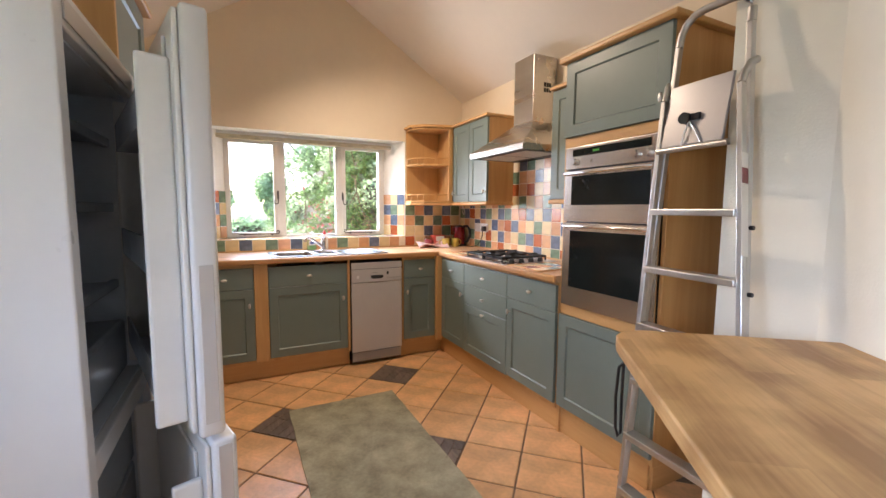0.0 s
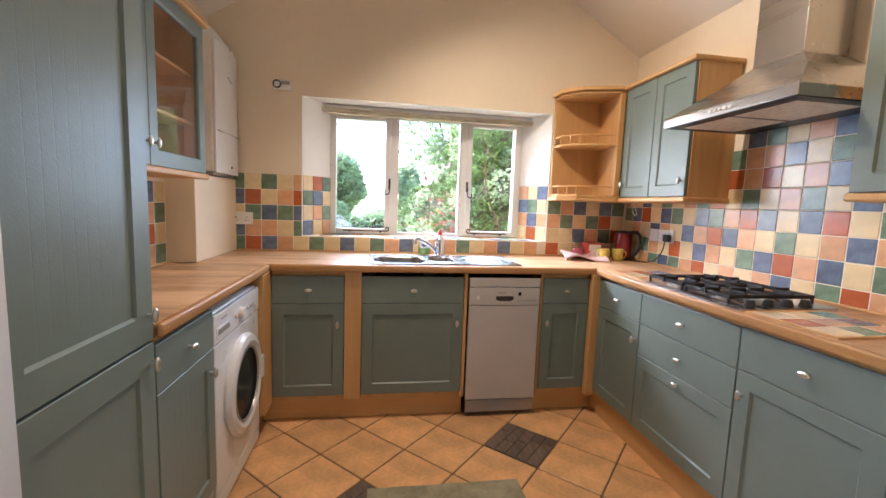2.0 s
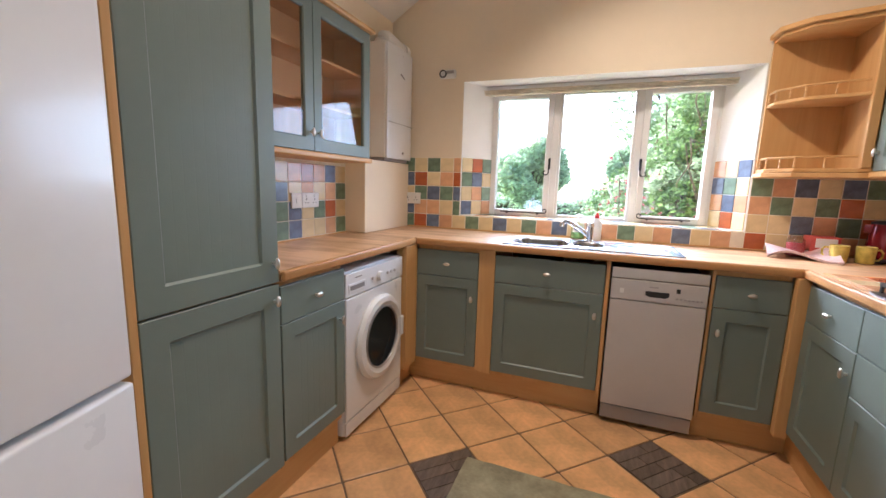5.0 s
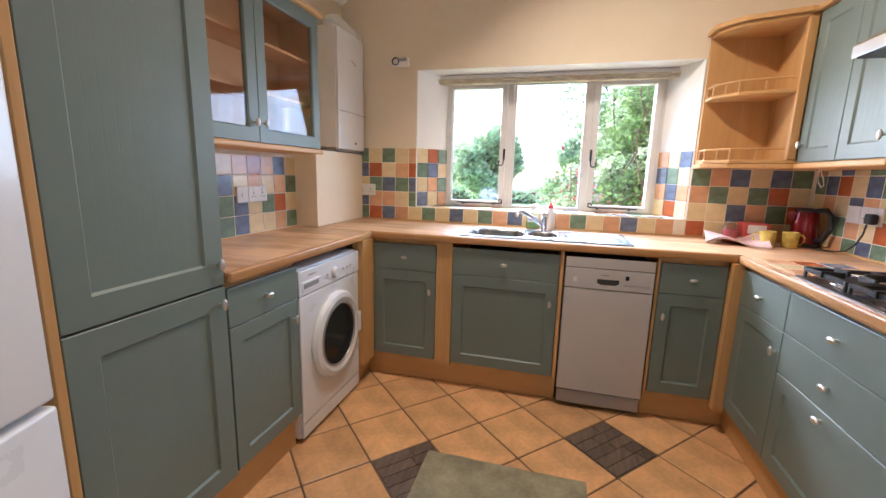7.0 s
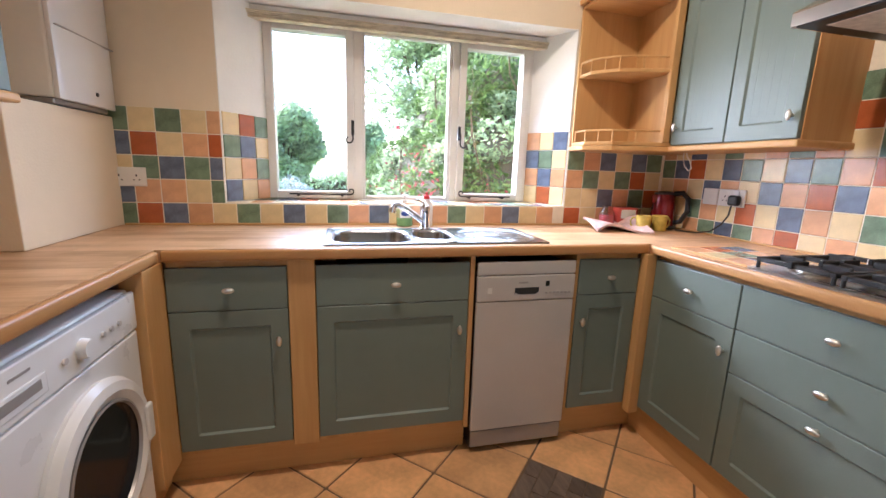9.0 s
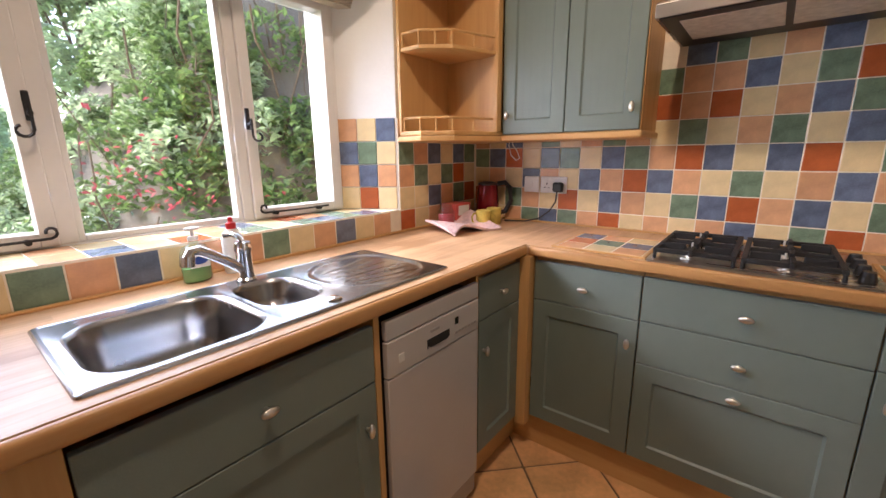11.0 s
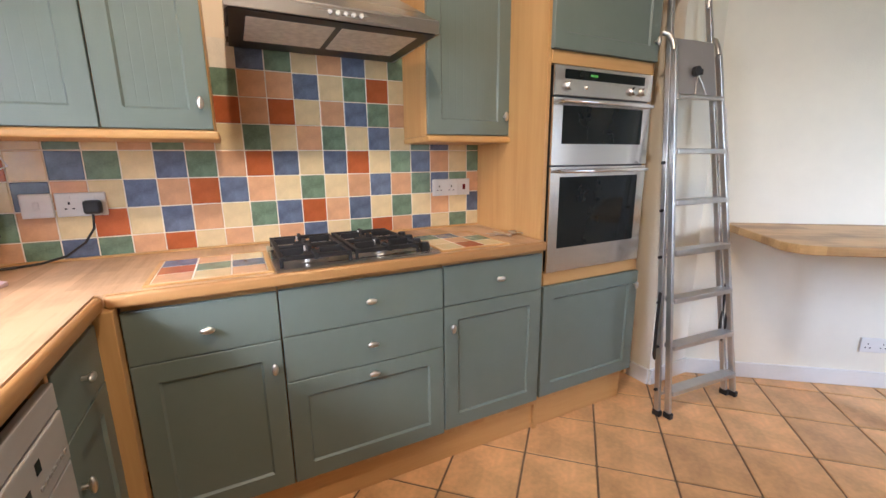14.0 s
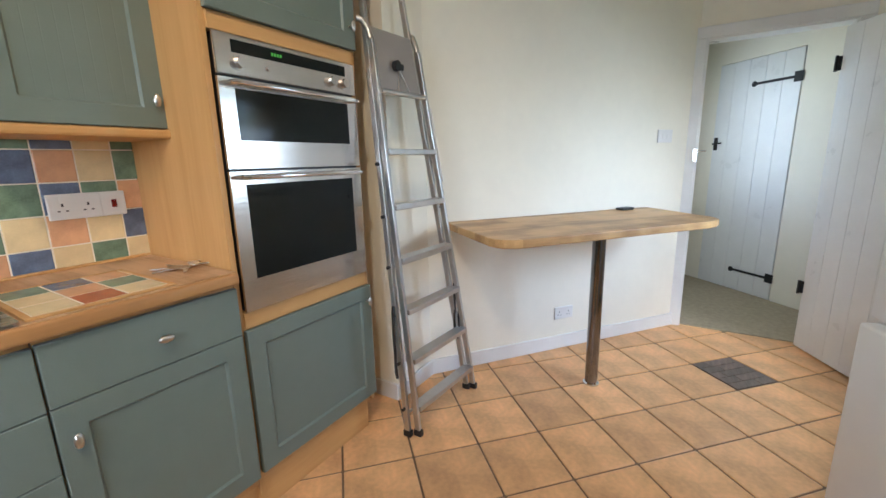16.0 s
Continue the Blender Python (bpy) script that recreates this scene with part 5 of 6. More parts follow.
part("lever", bm, CHROME, tap, smooth=True)

def bottle(name, x, y, label, prof, material, cap, capm, rz=0, squash=1.0):
    b_ = thing(name, x, y, TOP, label, "bottle")
    M = Matrix.Translation((x, y, TOP)) @ Matrix.Rotation(radians(rz), 4, 'Z') @ Matrix.Diagonal((1, squash, 0.74, 1))
    bm = B()
    lathe(bm, prof, 20, M)
    part("body", bm, material, b_, smooth=True)
    bm = B()
    lathe(bm, cap, 14, M)
    part("cap", bm, capm, b_, smooth=True)
    return b_


CLEARG = mat("green_soap", (0.22, 0.42, 0.18), 0.15, var=0.1, coat=0.4)
sp = bottle("soap_bottle", 1.245, 3.735, "clear pump bottle half full of green soap behind the tap", [(0.0, 0.001), (0.042, 0.002), (0.046, 0.01), (0.046, 0.12), (0.035, 0.145), (0.015, 0.155), (0.015, 0.17)], glass("soap_bottle_plastic", (0.86, 0.93, 0.88), 0.05),
            [(0.016, 0.17), (0.016, 0.185), (0.006, 0.188), (0.006, 0.21), (0.022, 0.212), (0.022, 0.222), (0, 0.224)], WHITEP, 20, 0.7)
bm = B()
lathe(bm, [(0.0, 0.004), (0.04, 0.005), (0.0435, 0.012), (0.0435, 0.062), (0.0, 0.063)], 20, Matrix.Translation((1.245, 3.735, TOP)) @ Matrix.Rotation(radians(20), 4, 'Z') @ Matrix.Diagonal((1, 0.7, 0.74, 1)))
part("soap", bm, CLEARG, sp, "green liquid soap", smooth=True)
bm = B()
box(bm, 1.215, 1.27, 3.6965, 3.7, TOP + 0.048, TOP + 0.088, 0.001)
part("label_patch", bm, WHITEP, sp, "white label")
bm = B()
lathe(bm, [(0.0, 0.0), (0.022, 0.0), (0.022, 0.001), (0.0, 0.001)], 20, Matrix.Translation((1.2425, 3.6962, TOP + 0.07)) @ Matrix.Rotation(radians(90), 4, 'X') @ Matrix.Diagonal((1, 0.55, 1, 1)))
part("label_oval", bm, mat("dark_blue_print", (0.03, 0.07, 0.30), 0.4, var=0.05), sp, "dark blue oval on the label")
bottle("washing_up_bottle", 1.36, 3.735, "white squeezy bottle with a red cap", [(0.0, 0.001), (0.03, 0.002), (0.034, 0.01), (0.034, 0.15), (0.022, 0.185), (0.014, 0.195)], WHITEP,
       [(0.016, 0.195), (0.016, 0.22), (0.008, 0.225), (0.007, 0.245), (0, 0.247)], mat("red_plastic", (0.6, 0.03, 0.03), 0.3, var=0.05), 0, 0.7)

# ---------------------------------------------------------------- hob with tiled insets either side
hob = thing("gas_hob", 2.49, 2.41, TOP, "four-burner gas hob with black cast iron pan supports", "hob")
GX0, GX1, GY0_, GY1_ = 2.285, 2.735, 2.115, 2.705
bm = B()
prism(bm, rr(GX0, GX1, GY0_, GY1_, 0.012, 3), TOP + 0.0005, TOP + 0.009)
part("plate", soften(bm, 0.003, 2, 60), STEEL, hob)
burn = [(2.40, 2.575, 0.042), (2.62, 2.575, 0.034), (2.40, 2.315, 0.030), (2.62, 2.315, 0.046)]
for x, y, r in burn:
    bm = B()
    lathe(bm, [(r + 0.018, 0.009), (r + 0.016, 0.013), (r, 0.014), (r, 0.024), (r - 0.004, 0.026)], 24, Matrix.Translation((x, y, TOP)))
    bu = part("burner", bm, STEEL, hob, smooth=True)
    bm = B()
    lathe(bm, [(r - 0.003, 0.024), (r + 0.002, 0.027), (r, 0.033), (0, 0.035)], 24, Matrix.Translation((x, y, TOP)))
    part("burner_cap", bm, IRON, bu, smooth=True)
    bm = B()
    rod(bm, (x + r + 0.012, y + 0.015, TOP + 0.009), (x + r + 0.012, y + 0.015, TOP + 0.05), 0.0035, 8)
    part("igniter", bm, WHITEP, bu)
for y0, y1 in ((2.452, 2.69), (2.195, 2.44)):
    bm = B()
    z0, z1 = TOP + 0.031, TOP + 0.046
    x0, x1 = GX0 + 0.022, GX1 - 0.022
    for a in ((x0, x1, y0, y0 + 0.016), (x0, x1, y1 - 0.016, y1), (x0, x0 + 0.016, y0 + 0.016, y1 - 0.016), (x1 - 0.016, x1, y0 + 0.016, y1 - 0.016), ((x0 + x1) / 2 - 0.008, (x0 + x1) / 2 + 0.008, y0 + 0.016, y1 - 0.016)):
        box(bm, *a, z0, z1, 0.002)
    for x, y, r in burn:
        if y0 < y < y1:
            for dx, dy in ((1, 0), (-1, 0), (0, 1), (0, -1)):
                ex, ey = x + dx * 0.10, y + dy * 0.105
                sx, sy = x + dx * 0.028, y + dy * 0.028
                box(bm, min(ex, sx) - 0.0065 * abs(dy), max(ex, sx) + 0.0065 * abs(dy), min(ey, sy) - 0.0065 * abs(dx), max(ey, sy) + 0.0065 * abs(dx), z0 - 0.002, z1 + 0.007, 0.002)
    for x in (x0 + 0.006, x1 - 0.006):
        for y in (y0 + 0.006, y1 - 0.006):
            rod(bm, (x, y, TOP + 0.009), (x, y, z0 + 0.002), 0.006, 8)
    part("pan_support", bm, IRON, hob, "black cast iron pan support")
for k in range(4):
    bm = B()
    lathe(bm, [(0.02, 0.009), (0.021, 0.014), (0.017, 0.03), (0.015, 0.038), (0, 0.039)], 16, Matrix.Translation((2.36 + k * 0.085, 2.15, TOP)))
    part("control_knob", bm, BLACK, hob, smooth=True)

# ---------------------------------------------------------------- small things on the worktop
kettle = thing("kettle", 2.765, 3.655, TOP, "red cordless kettle with black handle and lid", "kettle")
kx, ky = 2.765, 3.655
K = Matrix.Translation((kx, ky, TOP))
bm = B()
lathe(bm, [(0.0, 0.001), (0.075, 0.001), (0.078, 0.012), (0.07, 0.02), (0.0, 0.021)], 24, K)
part("base", bm, BLACK, kettle, smooth=True)
bm = B()
lathe(bm, [(0.0, 0.022), (0.066, 0.022), (0.068, 0.04), (0.061, 0.14), (0.056, 0.195), (0.053, 0.2)], 24, K)
part("body", bm, RED, kettle, "glossy red body", smooth=True)
bm = B()
lathe(bm, [(0.056, 0.198), (0.056, 0.208), (0.03, 0.216), (0, 0.218)], 24, K)
part("lid", bm, BLACK, kettle, smooth=True)
bm = B()
tube(bm, [(kx + 0.02, ky - 0.05, TOP + 0.205), (kx + 0.045, ky - 0.085, TOP + 0.212), (kx + 0.06, ky - 0.11, TOP + 0.18), (kx + 0.062, ky - 0.115, TOP + 0.11), (kx + 0.045, ky - 0.09, TOP + 0.05), (kx + 0.03, ky - 0.06, TOP + 0.04)], 0.014, 10)
part("handle", bm, BLACK, kettle, smooth=True)
bm = B()
prism(bm, [(kx - 0.055, ky - 0.01), (kx - 0.085, ky + 0.0), (kx - 0.055, ky + 0.015)], TOP + 0.15, TOP + 0.195)
bmesh.ops.recalc_face_normals(bm, faces=bm.faces)
part("spout", bm, RED, kettle)

MUGY = mat("yellow_patterned_mug", (0.62, 0.48, 0.10), 0.2, var=0.35, scale=30)
mug = thing("mug", 2.655, 3.545, TOP, "yellow patterned china mug beside the kettle", "mug", group="mugs by the kettle")
bm = B()
lathe(bm, [(0.0, 0.002), (0.034, 0.002), (0.036, 0.006), (0.040, 0.085), (0.038, 0.087), (0.035, 0.082), (0.032, 0.01), (0.0, 0.009)], 24)
part("cup", bm, MUGY, mug, local=True, smooth=True)
bm = B()
tube(bm, [(0.036, 0, 0.07), (0.055, 0, 0.073), (0.066, 0, 0.058), (0.064, 0, 0.035), (0.052, 0, 0.02), (0.035, 0, 0.02)], 0.005, 8)
part("handle", bm, MUGY, mug, local=True, smooth=True)
copy_thing(mug, pose(2.545, 3.54, TOP, 0, 0, 150))

PAPER = mat("printed_magazine_paper", (0.66, 0.47, 0.45), 0.35, var=0.6, scale=8)
bm = B()
n, m_ = 14, 8
V = []
for i in range(n + 1):
    row = []
    for j in range(m_ + 1):
        u, v = i / n, j / m_
        z = 0.036 + 0.024 * math.sin(u * 5.2 + v * 2) + 0.026 * u * v - 0.020 * (1 - v) * (1 - u)
        row.append(bm.verts.new((2.23 + 0.29 * u + 0.05 * v, 3.49 + 0.22 * v - 0.05 * u + 0.03 * math.sin(u * 4), TOP + max(0.002, z))))
    V.append(row)
for i in range(n):
    for j in range(m_):
        bm.faces.new((V[i][j], V[i + 1][j], V[i + 1][j + 1], V[i][j + 1]))
r = bmesh.ops.extrude_face_region(bm, geom=list(bm.faces))
for g in r["geom"]:
    if isinstance(g, bmesh.types.BMVert):
        g.co.z = max(TOP + 0.0006, g.co.z - 0.012)
bmesh.ops.recalc_face_normals(bm, faces=bm.faces)
solo("magazine", bm, PAPER, "curled printed magazine lying on the worktop", "magazine", smooth=True)
bm = B()
box(bm, 2.47, 2.60, 3.66, 3.76, TOP + 0.001, TOP + 0.115, 0.003)
TEAB = thing("tea_box", 2.535, 3.71, TOP, "red and white cardboard tea box", "box")
part("carton", bm, mat("red_card", (0.55, 0.08, 0.06), 0.5, var=0.2, scale=12), TEAB)
bm = B()
box(bm, 2.49, 2.585, 3.6575, 3.661, TOP + 0.055, TOP + 0.105, 0.001)
part("label_panel", bm, WHITEP, TEAB, "white label")
bm = B()
rod(bm, (2.41, 3.68, TOP + 0.001), (2.41, 3.68, TOP + 0.075), 0.042, 24)
jar = thing("jar", 2.41, 3.68, TOP, "small clear jar with red contents", "jar")
part("contents", soften(bm, 0.004, 2, 60), mat("red_sauce", (0.55, 0.10, 0.12), 0.2, var=0.2, scale=20, coat=0.5), jar, smooth=True)
bm = B()
lathe(bm, [(0.043, 0.002), (0.043, 0.085), (0.03, 0.105), (0.03, 0.125), (0.027, 0.125), (0.027, 0.105), (0.0425, 0.084)], 24, Matrix.Translation((2.41, 3.68, TOP)))
part("glass", bm, glass("jar_glass", (0.9, 0.92, 0.9), 0.02), jar, smooth=True)

# bunch of keys by the oven housing
keys = thing("keys", 2.49, 1.668, TOP, "small bunch of metal keys on the worktop", "keys")
bm = B()
tube(bm, [(2.49 + 0.02 * math.cos(a), 1.668 + 0.02 * math.sin(a), TOP + 0.004) for a in [k * math.pi / 8 for k in range(16)]], 0.0018, 6, True)
part("ring", bm, CHROME, keys)
for k, a in enumerate((0.1, 0.9, 1.6, 2.7, 4.1, 4.9)):
    bm = B()
    M = Matrix.Translation((2.49 + 0.022 * math.cos(a), 1.668 + 0.022 * math.sin(a), TOP + 0.002 + 0.002 * k)) @ Matrix.Rotation(a, 4, 'Z')
    rod(bm, (0.012, 0, 0), (0.012, 0, 0.0035), 0.017, 14)
    box(bm, 0.02, 0.075, -0.004, 0.004, 0, 0.003, 0.0005)
    box(bm, 0.048, 0.06, 0.003, 0.009, 0, 0.003)
    bm.transform(M)
    part("key", bm, PEWTER, keys)

# ---------------------------------------------------------------- sockets
def socket(F, u, z, gangs, label, switch_red=False, w=None, holes=True):
    w = w or (0.147 if gangs == 2 else 0.086)
    p = face_point(F, u, z, 0)
    s = thing("socket" if holes else "switch", p[0], p[1], z - 0.043, label, "socket" if holes else "switch")
    bm = B()
    face_box(bm, F, u - w / 2, u + w / 2, z - 0.043, z + 0.043, 0.0006, 0.011, 0.004)
    part("plate", bm, WHITEP, s)
    n = gangs
    for g in range(n):
        c = u + (g - (n - 1) / 2) * w / n * 0.95
        if holes:
            for du, dz, a, b_ in ((0, 0.012, 0.003, 0.005), (-0.011, -0.008, 0.004, 0.0022), (0.011, -0.008, 0.004, 0.0022)):
                bm = B()
                face_box(bm, F, c + du - a, c + du + a, z + dz - b_ - 0.006, z + dz + b_ - 0.006, 0.0108, 0.0114)
                part("pin_hole", bm, BLACK, s)
        bm = B()
        face_box(bm, F, c - 0.007, c + 0.007, z + 0.016, z + 0.034, 0.0105, 0.014, 0.002) if holes else face_box(bm, F, c - 0.008, c + 0.008, z - 0.014, z + 0.014, 0.0105, 0.014, 0.002)
        part("rocker", bm, RED if switch_red and g == 0 else WHITEP, s)
    return s


TE, TN, TW = ('x', WALL_E - 0.009, -1), ('y', WALL_N - 0.009, -1), ('x', WALL_W + 0.009, 1)
socket(TE, 3.425, 1.155, 1, "white wall switch on the tiles", w=0.088, holes=False)
skp = socket(TE, 3.30, 1.155, 2, "white double socket on the tiles")
socket(TE, 1.81, 1.16, 2, "white double socket on the tiles")
socket(TE, 1.70, 1.16, 1, "white cooker switch with a red rocker", True, w=0.074, holes=False)
socket(TW, 2.685, 1.17, 1, "white wall switch on the tiles", w=0.082, holes=False)
socket(TW, 2.80, 1.17, 2, "white double socket on the tiles")
socket(TN, -0.02, 1.172, 2, "white double socket on the tiles beside the boiler")

plug = thing("plug_and_flex", 3.0, 3.25, TOP, "black plug with a flex running to the kettle", "cable")
plug.location = (2.80, 3.26, TOP)
PLACE[plug] = Matrix.Translation(plug.location)
plug.matrix_world = PLACE[plug]
bm = B()
face_box(bm, TE, 3.238, 3.292, 1.12, 1.17, 0.012, 0.045, 0.01)
part("plug", bm, BLACK, plug)
bm = B()
tube(bm, [(2.815, 3.265, 1.12), (2.81, 3.268, 1.07), (2.81, 3.30, 1.02), (2.81, 3.36, 0.975), (2.80, 3.43, 0.958), (2.78, 3.50, 0.955), (2.76, 3.54, 0.956)], 0.0042, 8)
part("flex", bm, BLACK, plug)
# loop of thin white cable under the wall cabinet
bm = B()
tube(bm, [(2.70, 3.48, 1.395), (2.70, 3.49, 1.36), (2.70, 3.475, 1.31), (2.70, 3.445, 1.285), (2.70, 3.425, 1.295), (2.70, 3.44, 1.33), (2.70, 3.465, 1.36), (2.70, 3.475, 1.395)], 0.003, 6)
solo("cable_loop", bm, WHITEP, "loop of thin white cable under the wall cabinet", "cable")

# ---------------------------------------------------------------- breakfast bar on the slanting wall
A0 = Vector((DIAG[0][0], DIAG[0][1], 0))
dirv = (Vector((DIAG[1][0], DIAG[1][1], 0)) - A0).normalized()
# local axes: x along the wall towards the door, y into the wall
BARM = Matrix.Translation(A0) @ Matrix.Rotation(math.atan2(dirv.y, dirv.x), 4, 'Z')
barang = math.degrees(math.atan2(dirv.y, dirv.x))


def wallpt(s, n, z):
    return BARM @ Vector((s, n * (1 if (BARM.to_3x3() @ Vector((0, 1, 0))).x < 0 else -1), z))


bar = thing("breakfast_bar", *wallpt(0.85, 0.3, 0), "oak breakfast bar top on a single chrome leg", "breakfast bar", barang)
ol = [(0.11, 0.001), (0.105, 0.565), (0.115, 0.605), (0.14, 0.64), (0.18, 0.663), (0.235, 0.672), (1.39, 0.665), (1.45, 0.652), (1.505, 0.625), (1.55, 0.565), (1.63, 0.001)]
bm = B()
prism(bm, [tuple(wallpt(s, n, 0))[:2] for s, n in ol], 0.898, 0.938)
bmesh.ops.recalc_face_normals(bm, faces=bm.faces)
part("top", soften(bm, 0.006, 3, 60), TOPBAR, bar)
lp = wallpt(0.823, 0.463, 0)
bm = B()
rod(bm, (lp.x, lp.y, 0.006), (lp.x, lp.y, 0.893), 0.035, 24)
leg = part("leg", bm, REFLCH, bar, "round chrome leg, darkened for what it reflects", smooth=True)
bm = B()
lathe(bm, [(0.0, 0.0), (0.045, 0.0), (0.045, 0.008), (0.037, 0.014), (0, 0.014)], 24, Matrix.Translation((lp.x, lp.y, 0)))
part("foot", bm, CHROME, leg, smooth=True)
bm = B()
lathe(bm, [(0.0, 0.881), (0.05, 0.891), (0.05, 0.8978)], 24, Matrix.Translation((lp.x, lp.y, 0)))
part("top_plate", bm, CHROME, leg, smooth=True)
# flat black device on the bar
bm = B()
box(bm, -0.055, 0.055, -0.03, 0.03, 0, 0.016, 0.004)
bm.transform(Matrix.Translation(wallpt(1.38, 0.06, 0.9385)) @ Matrix.Rotation(radians(barang + 8), 4, 'Z'))
solo("handset", bm, BLACK, "small flat black handset lying on the bar", "handset")

def wall_plate(s, z, w, h, label, cat, holes):
    t = thing("socket" if holes else "switch", *wallpt(s, 0, z), label, cat, barang)
    def slab(a0, a1, z0, z1, n0, n1, bev=0.0):
        bm = B()
        box(bm, a0, a1, n0, n1, z0, z1, bev)
        k = 1 if (BARM.to_3x3() @ Vector((0, 1, 0))).x < 0 else -1
        if k < 0:
            bm.transform(Matrix.Diagonal((1, -1, 1, 1)))
            bmesh.ops.reverse_faces(bm, faces=bm.faces)
        return bm
    part("plate", slab(-w / 2, w / 2, -h / 2, h / 2, 0.0006, 0.011, 0.004), WHITEP, t, local=True)
    if holes:
        for c in (-w / 4, w / 4):
            for du, dz in ((0, 0.008), (-0.011, -0.014), (0.011, -0.014)):
                part("pin_hole", slab(c + du - 0.0035, c + du + 0.0035, dz - 0.003, dz + 0.003, 0.0108, 0.0115), BLACK, t, local=True)
    else:
        for c in (-0.02, 0.02):
            part("rocker", slab(c - 0.01, c + 0.01, -0.016, 0.016, 0.0105, 0.0145, 0.002), WHITEP, t, local=True)


wall_plate(0.96, 0.255, 0.147, 0.086, "white double socket low on the slanting wall", "socket", True)
wall_plate(1.74, 1.42, 0.13, 0.086, "white light switch beside the doorway", "switch", False)

# ---------------------------------------------------------------- folded stepladder leaning into the corner
lad = thing("stepladder", 2.08, 0.68, 0, "folded aluminium stepladder leaning against the wall", "stepladder")
def beam(a, b_, w, d, wdir, bev=0.003):
    """A rectangular bar from a to b, w wide along wdir."""
    a, b_ = Vector(a), Vector(b_)
    z = (b_ - a).normalized()
    x = (Vector(wdir) - Vector(wdir).dot(z) * z).normalized()
    y = z.cross(x)
    bm = B()
    box(bm, -w / 2, w / 2, -d / 2, d / 2, 0, (b_ - a).length, bev)
    m = Matrix.Identity(4)
    for i, c in enumerate((x, y, z)):
        for k in range(3):
            m[k][i] = c[k]
    bm.transform(Matrix.Translation(a) @ m)
    return bm


EX = (1, 0, 0)
def mixp(a, b_, t):
    return tuple(a[i] + (b_[i] - a[i]) * t for i in range(3))


# tall rear frame
AL, AR = (2.114, 0.968, 0.02), (2.07, 0.462, 0.02)
ALt, ARt = (2.287, 0.932, 2.0), (2.28, 0.662, 2.0)
part("rear_rail", beam(AL, ALt, 0.027, 0.02, EX), ALU, lad)
part("rear_rail", beam(AR, ARt, 0.027, 0.02, EX), ALU, lad)
# guard hoop above
bm = B()
hp = [ALt, (2.293, 0.928, 2.05), (2.298, 0.915, 2.085), (2.30, 0.885, 2.11), (2.301, 0.845, 2.12), (2.30, 0.74, 2.12), (2.298, 0.70, 2.11), (2.292, 0.675, 2.085), (2.286, 0.664, 2.05), ARt]
tube(bm, hp, 0.015, 10)
part("guard_hoop", bm, ALU, lad, smooth=True)
# front frame with treads
FL, FR = (2.072, 0.942, 0.02), (2.038, 0.438, 0.02)
FLt, FRt = (2.236, 0.945, 1.78), (2.216, 0.645, 1.78)
for a, b_ in ((FL, FLt), (FR, FRt)):
    part("front_rail", beam(a, b_, 0.027, 0.02, EX), ALU, lad)
for k in range(6):
    z = 0.15 + k * 0.238
    tt = (z - 0.02) / 1.76
    a, b_ = mixp(FL, FLt, tt), mixp(FR, FRt, tt)
    part("tread", beam((a[0] + 0.002, a[1] - 0.005, z - 0.012), (b_[0] + 0.002, b_[1] + 0.005, z - 0.012), 0.06, 0.026, EX, 0.004), ALU, lad, "ribbed aluminium tread")
    if k in (0, 3):
        bm = B()
        rod(bm, (a[0] + 0.05, a[1] + 0.01, z - 0.05), (b_[0] + 0.05, b_[1] - 0.01, z - 0.05), 0.007, 8)
        part("brace_bar", bm, ALU, lad)
# curved tops of the front frame
for a, b_, s in ((FL, FLt, 1), (FR, FRt, -1)):
    bm = B()
    tube(bm, [b_, (b_[0] + 0.012, b_[1] + 0.002 * s, 1.82), (b_[0] + 0.03, b_[1] + 0.01 * s, 1.85), (b_[0] + 0.05, b_[1] + 0.02 * s, 1.86)], 0.013, 10)
    part("top_bend", bm, ALU, lad, smooth=True)
# folded platform with its dark catch
part("platform", beam((2.232, 0.93, 1.71), (2.212, 0.678, 1.71), 0.012, 0.25, (1, 0, -0.18), 0.003), SILVERD, lad, "folded grey platform panel")
bm = B()
rod(bm, (2.198, 0.942, 1.575), (2.172, 0.65, 1.575), 0.012, 10)
part("platform_bar", bm, ALU, lad, smooth=True)
bm = B()
box(bm, 2.198, 2.212, 0.775, 0.845, 1.68, 1.705, 0.003)
rod(bm, (2.207, 0.83, 1.69), (2.187, 0.83, 1.69), 0.022, 14)
part("catch", bm, BLACK, lad, "black plastic catch")
bm = B()
tube(bm, [(2.200, 0.815, 1.68), (2.194, 0.785, 1.64), (2.186, 0.755, 1.585)], 0.003, 6)
tube(bm, [(2.200, 0.815, 1.68), (2.194, 0.825, 1.64), (2.188, 0.835, 1.585)], 0.003, 6)
part("stay_wire", bm, PEWTER, lad)
# rivets, feet, strap loops, printed label
for k in range(6):
    z = 0.15 + k * 0.238
    for p, q in ((AL, ALt), (AR, ARt)):
        tt = (z - 0.02) / 2.08
        c = mixp(p, q, tt)
        bm = B()
        s = 1 if p is AL else -1
        rod(bm, (c[0], c[1], c[2]), (c[0], c[1] + s * 0.024, c[2]), 0.008, 8)
        part("bolt", bm, BLACK, lad)
for p in (AL, AR, FL, FR):
    bm = B()
    box(bm, p[0] - 0.021, p[0] + 0.021, p[1] - 0.013, p[1] + 0.013, 0.0, 0.032, 0.004)
    part("foot", bm, BLACK, lad, "black rubber foot")
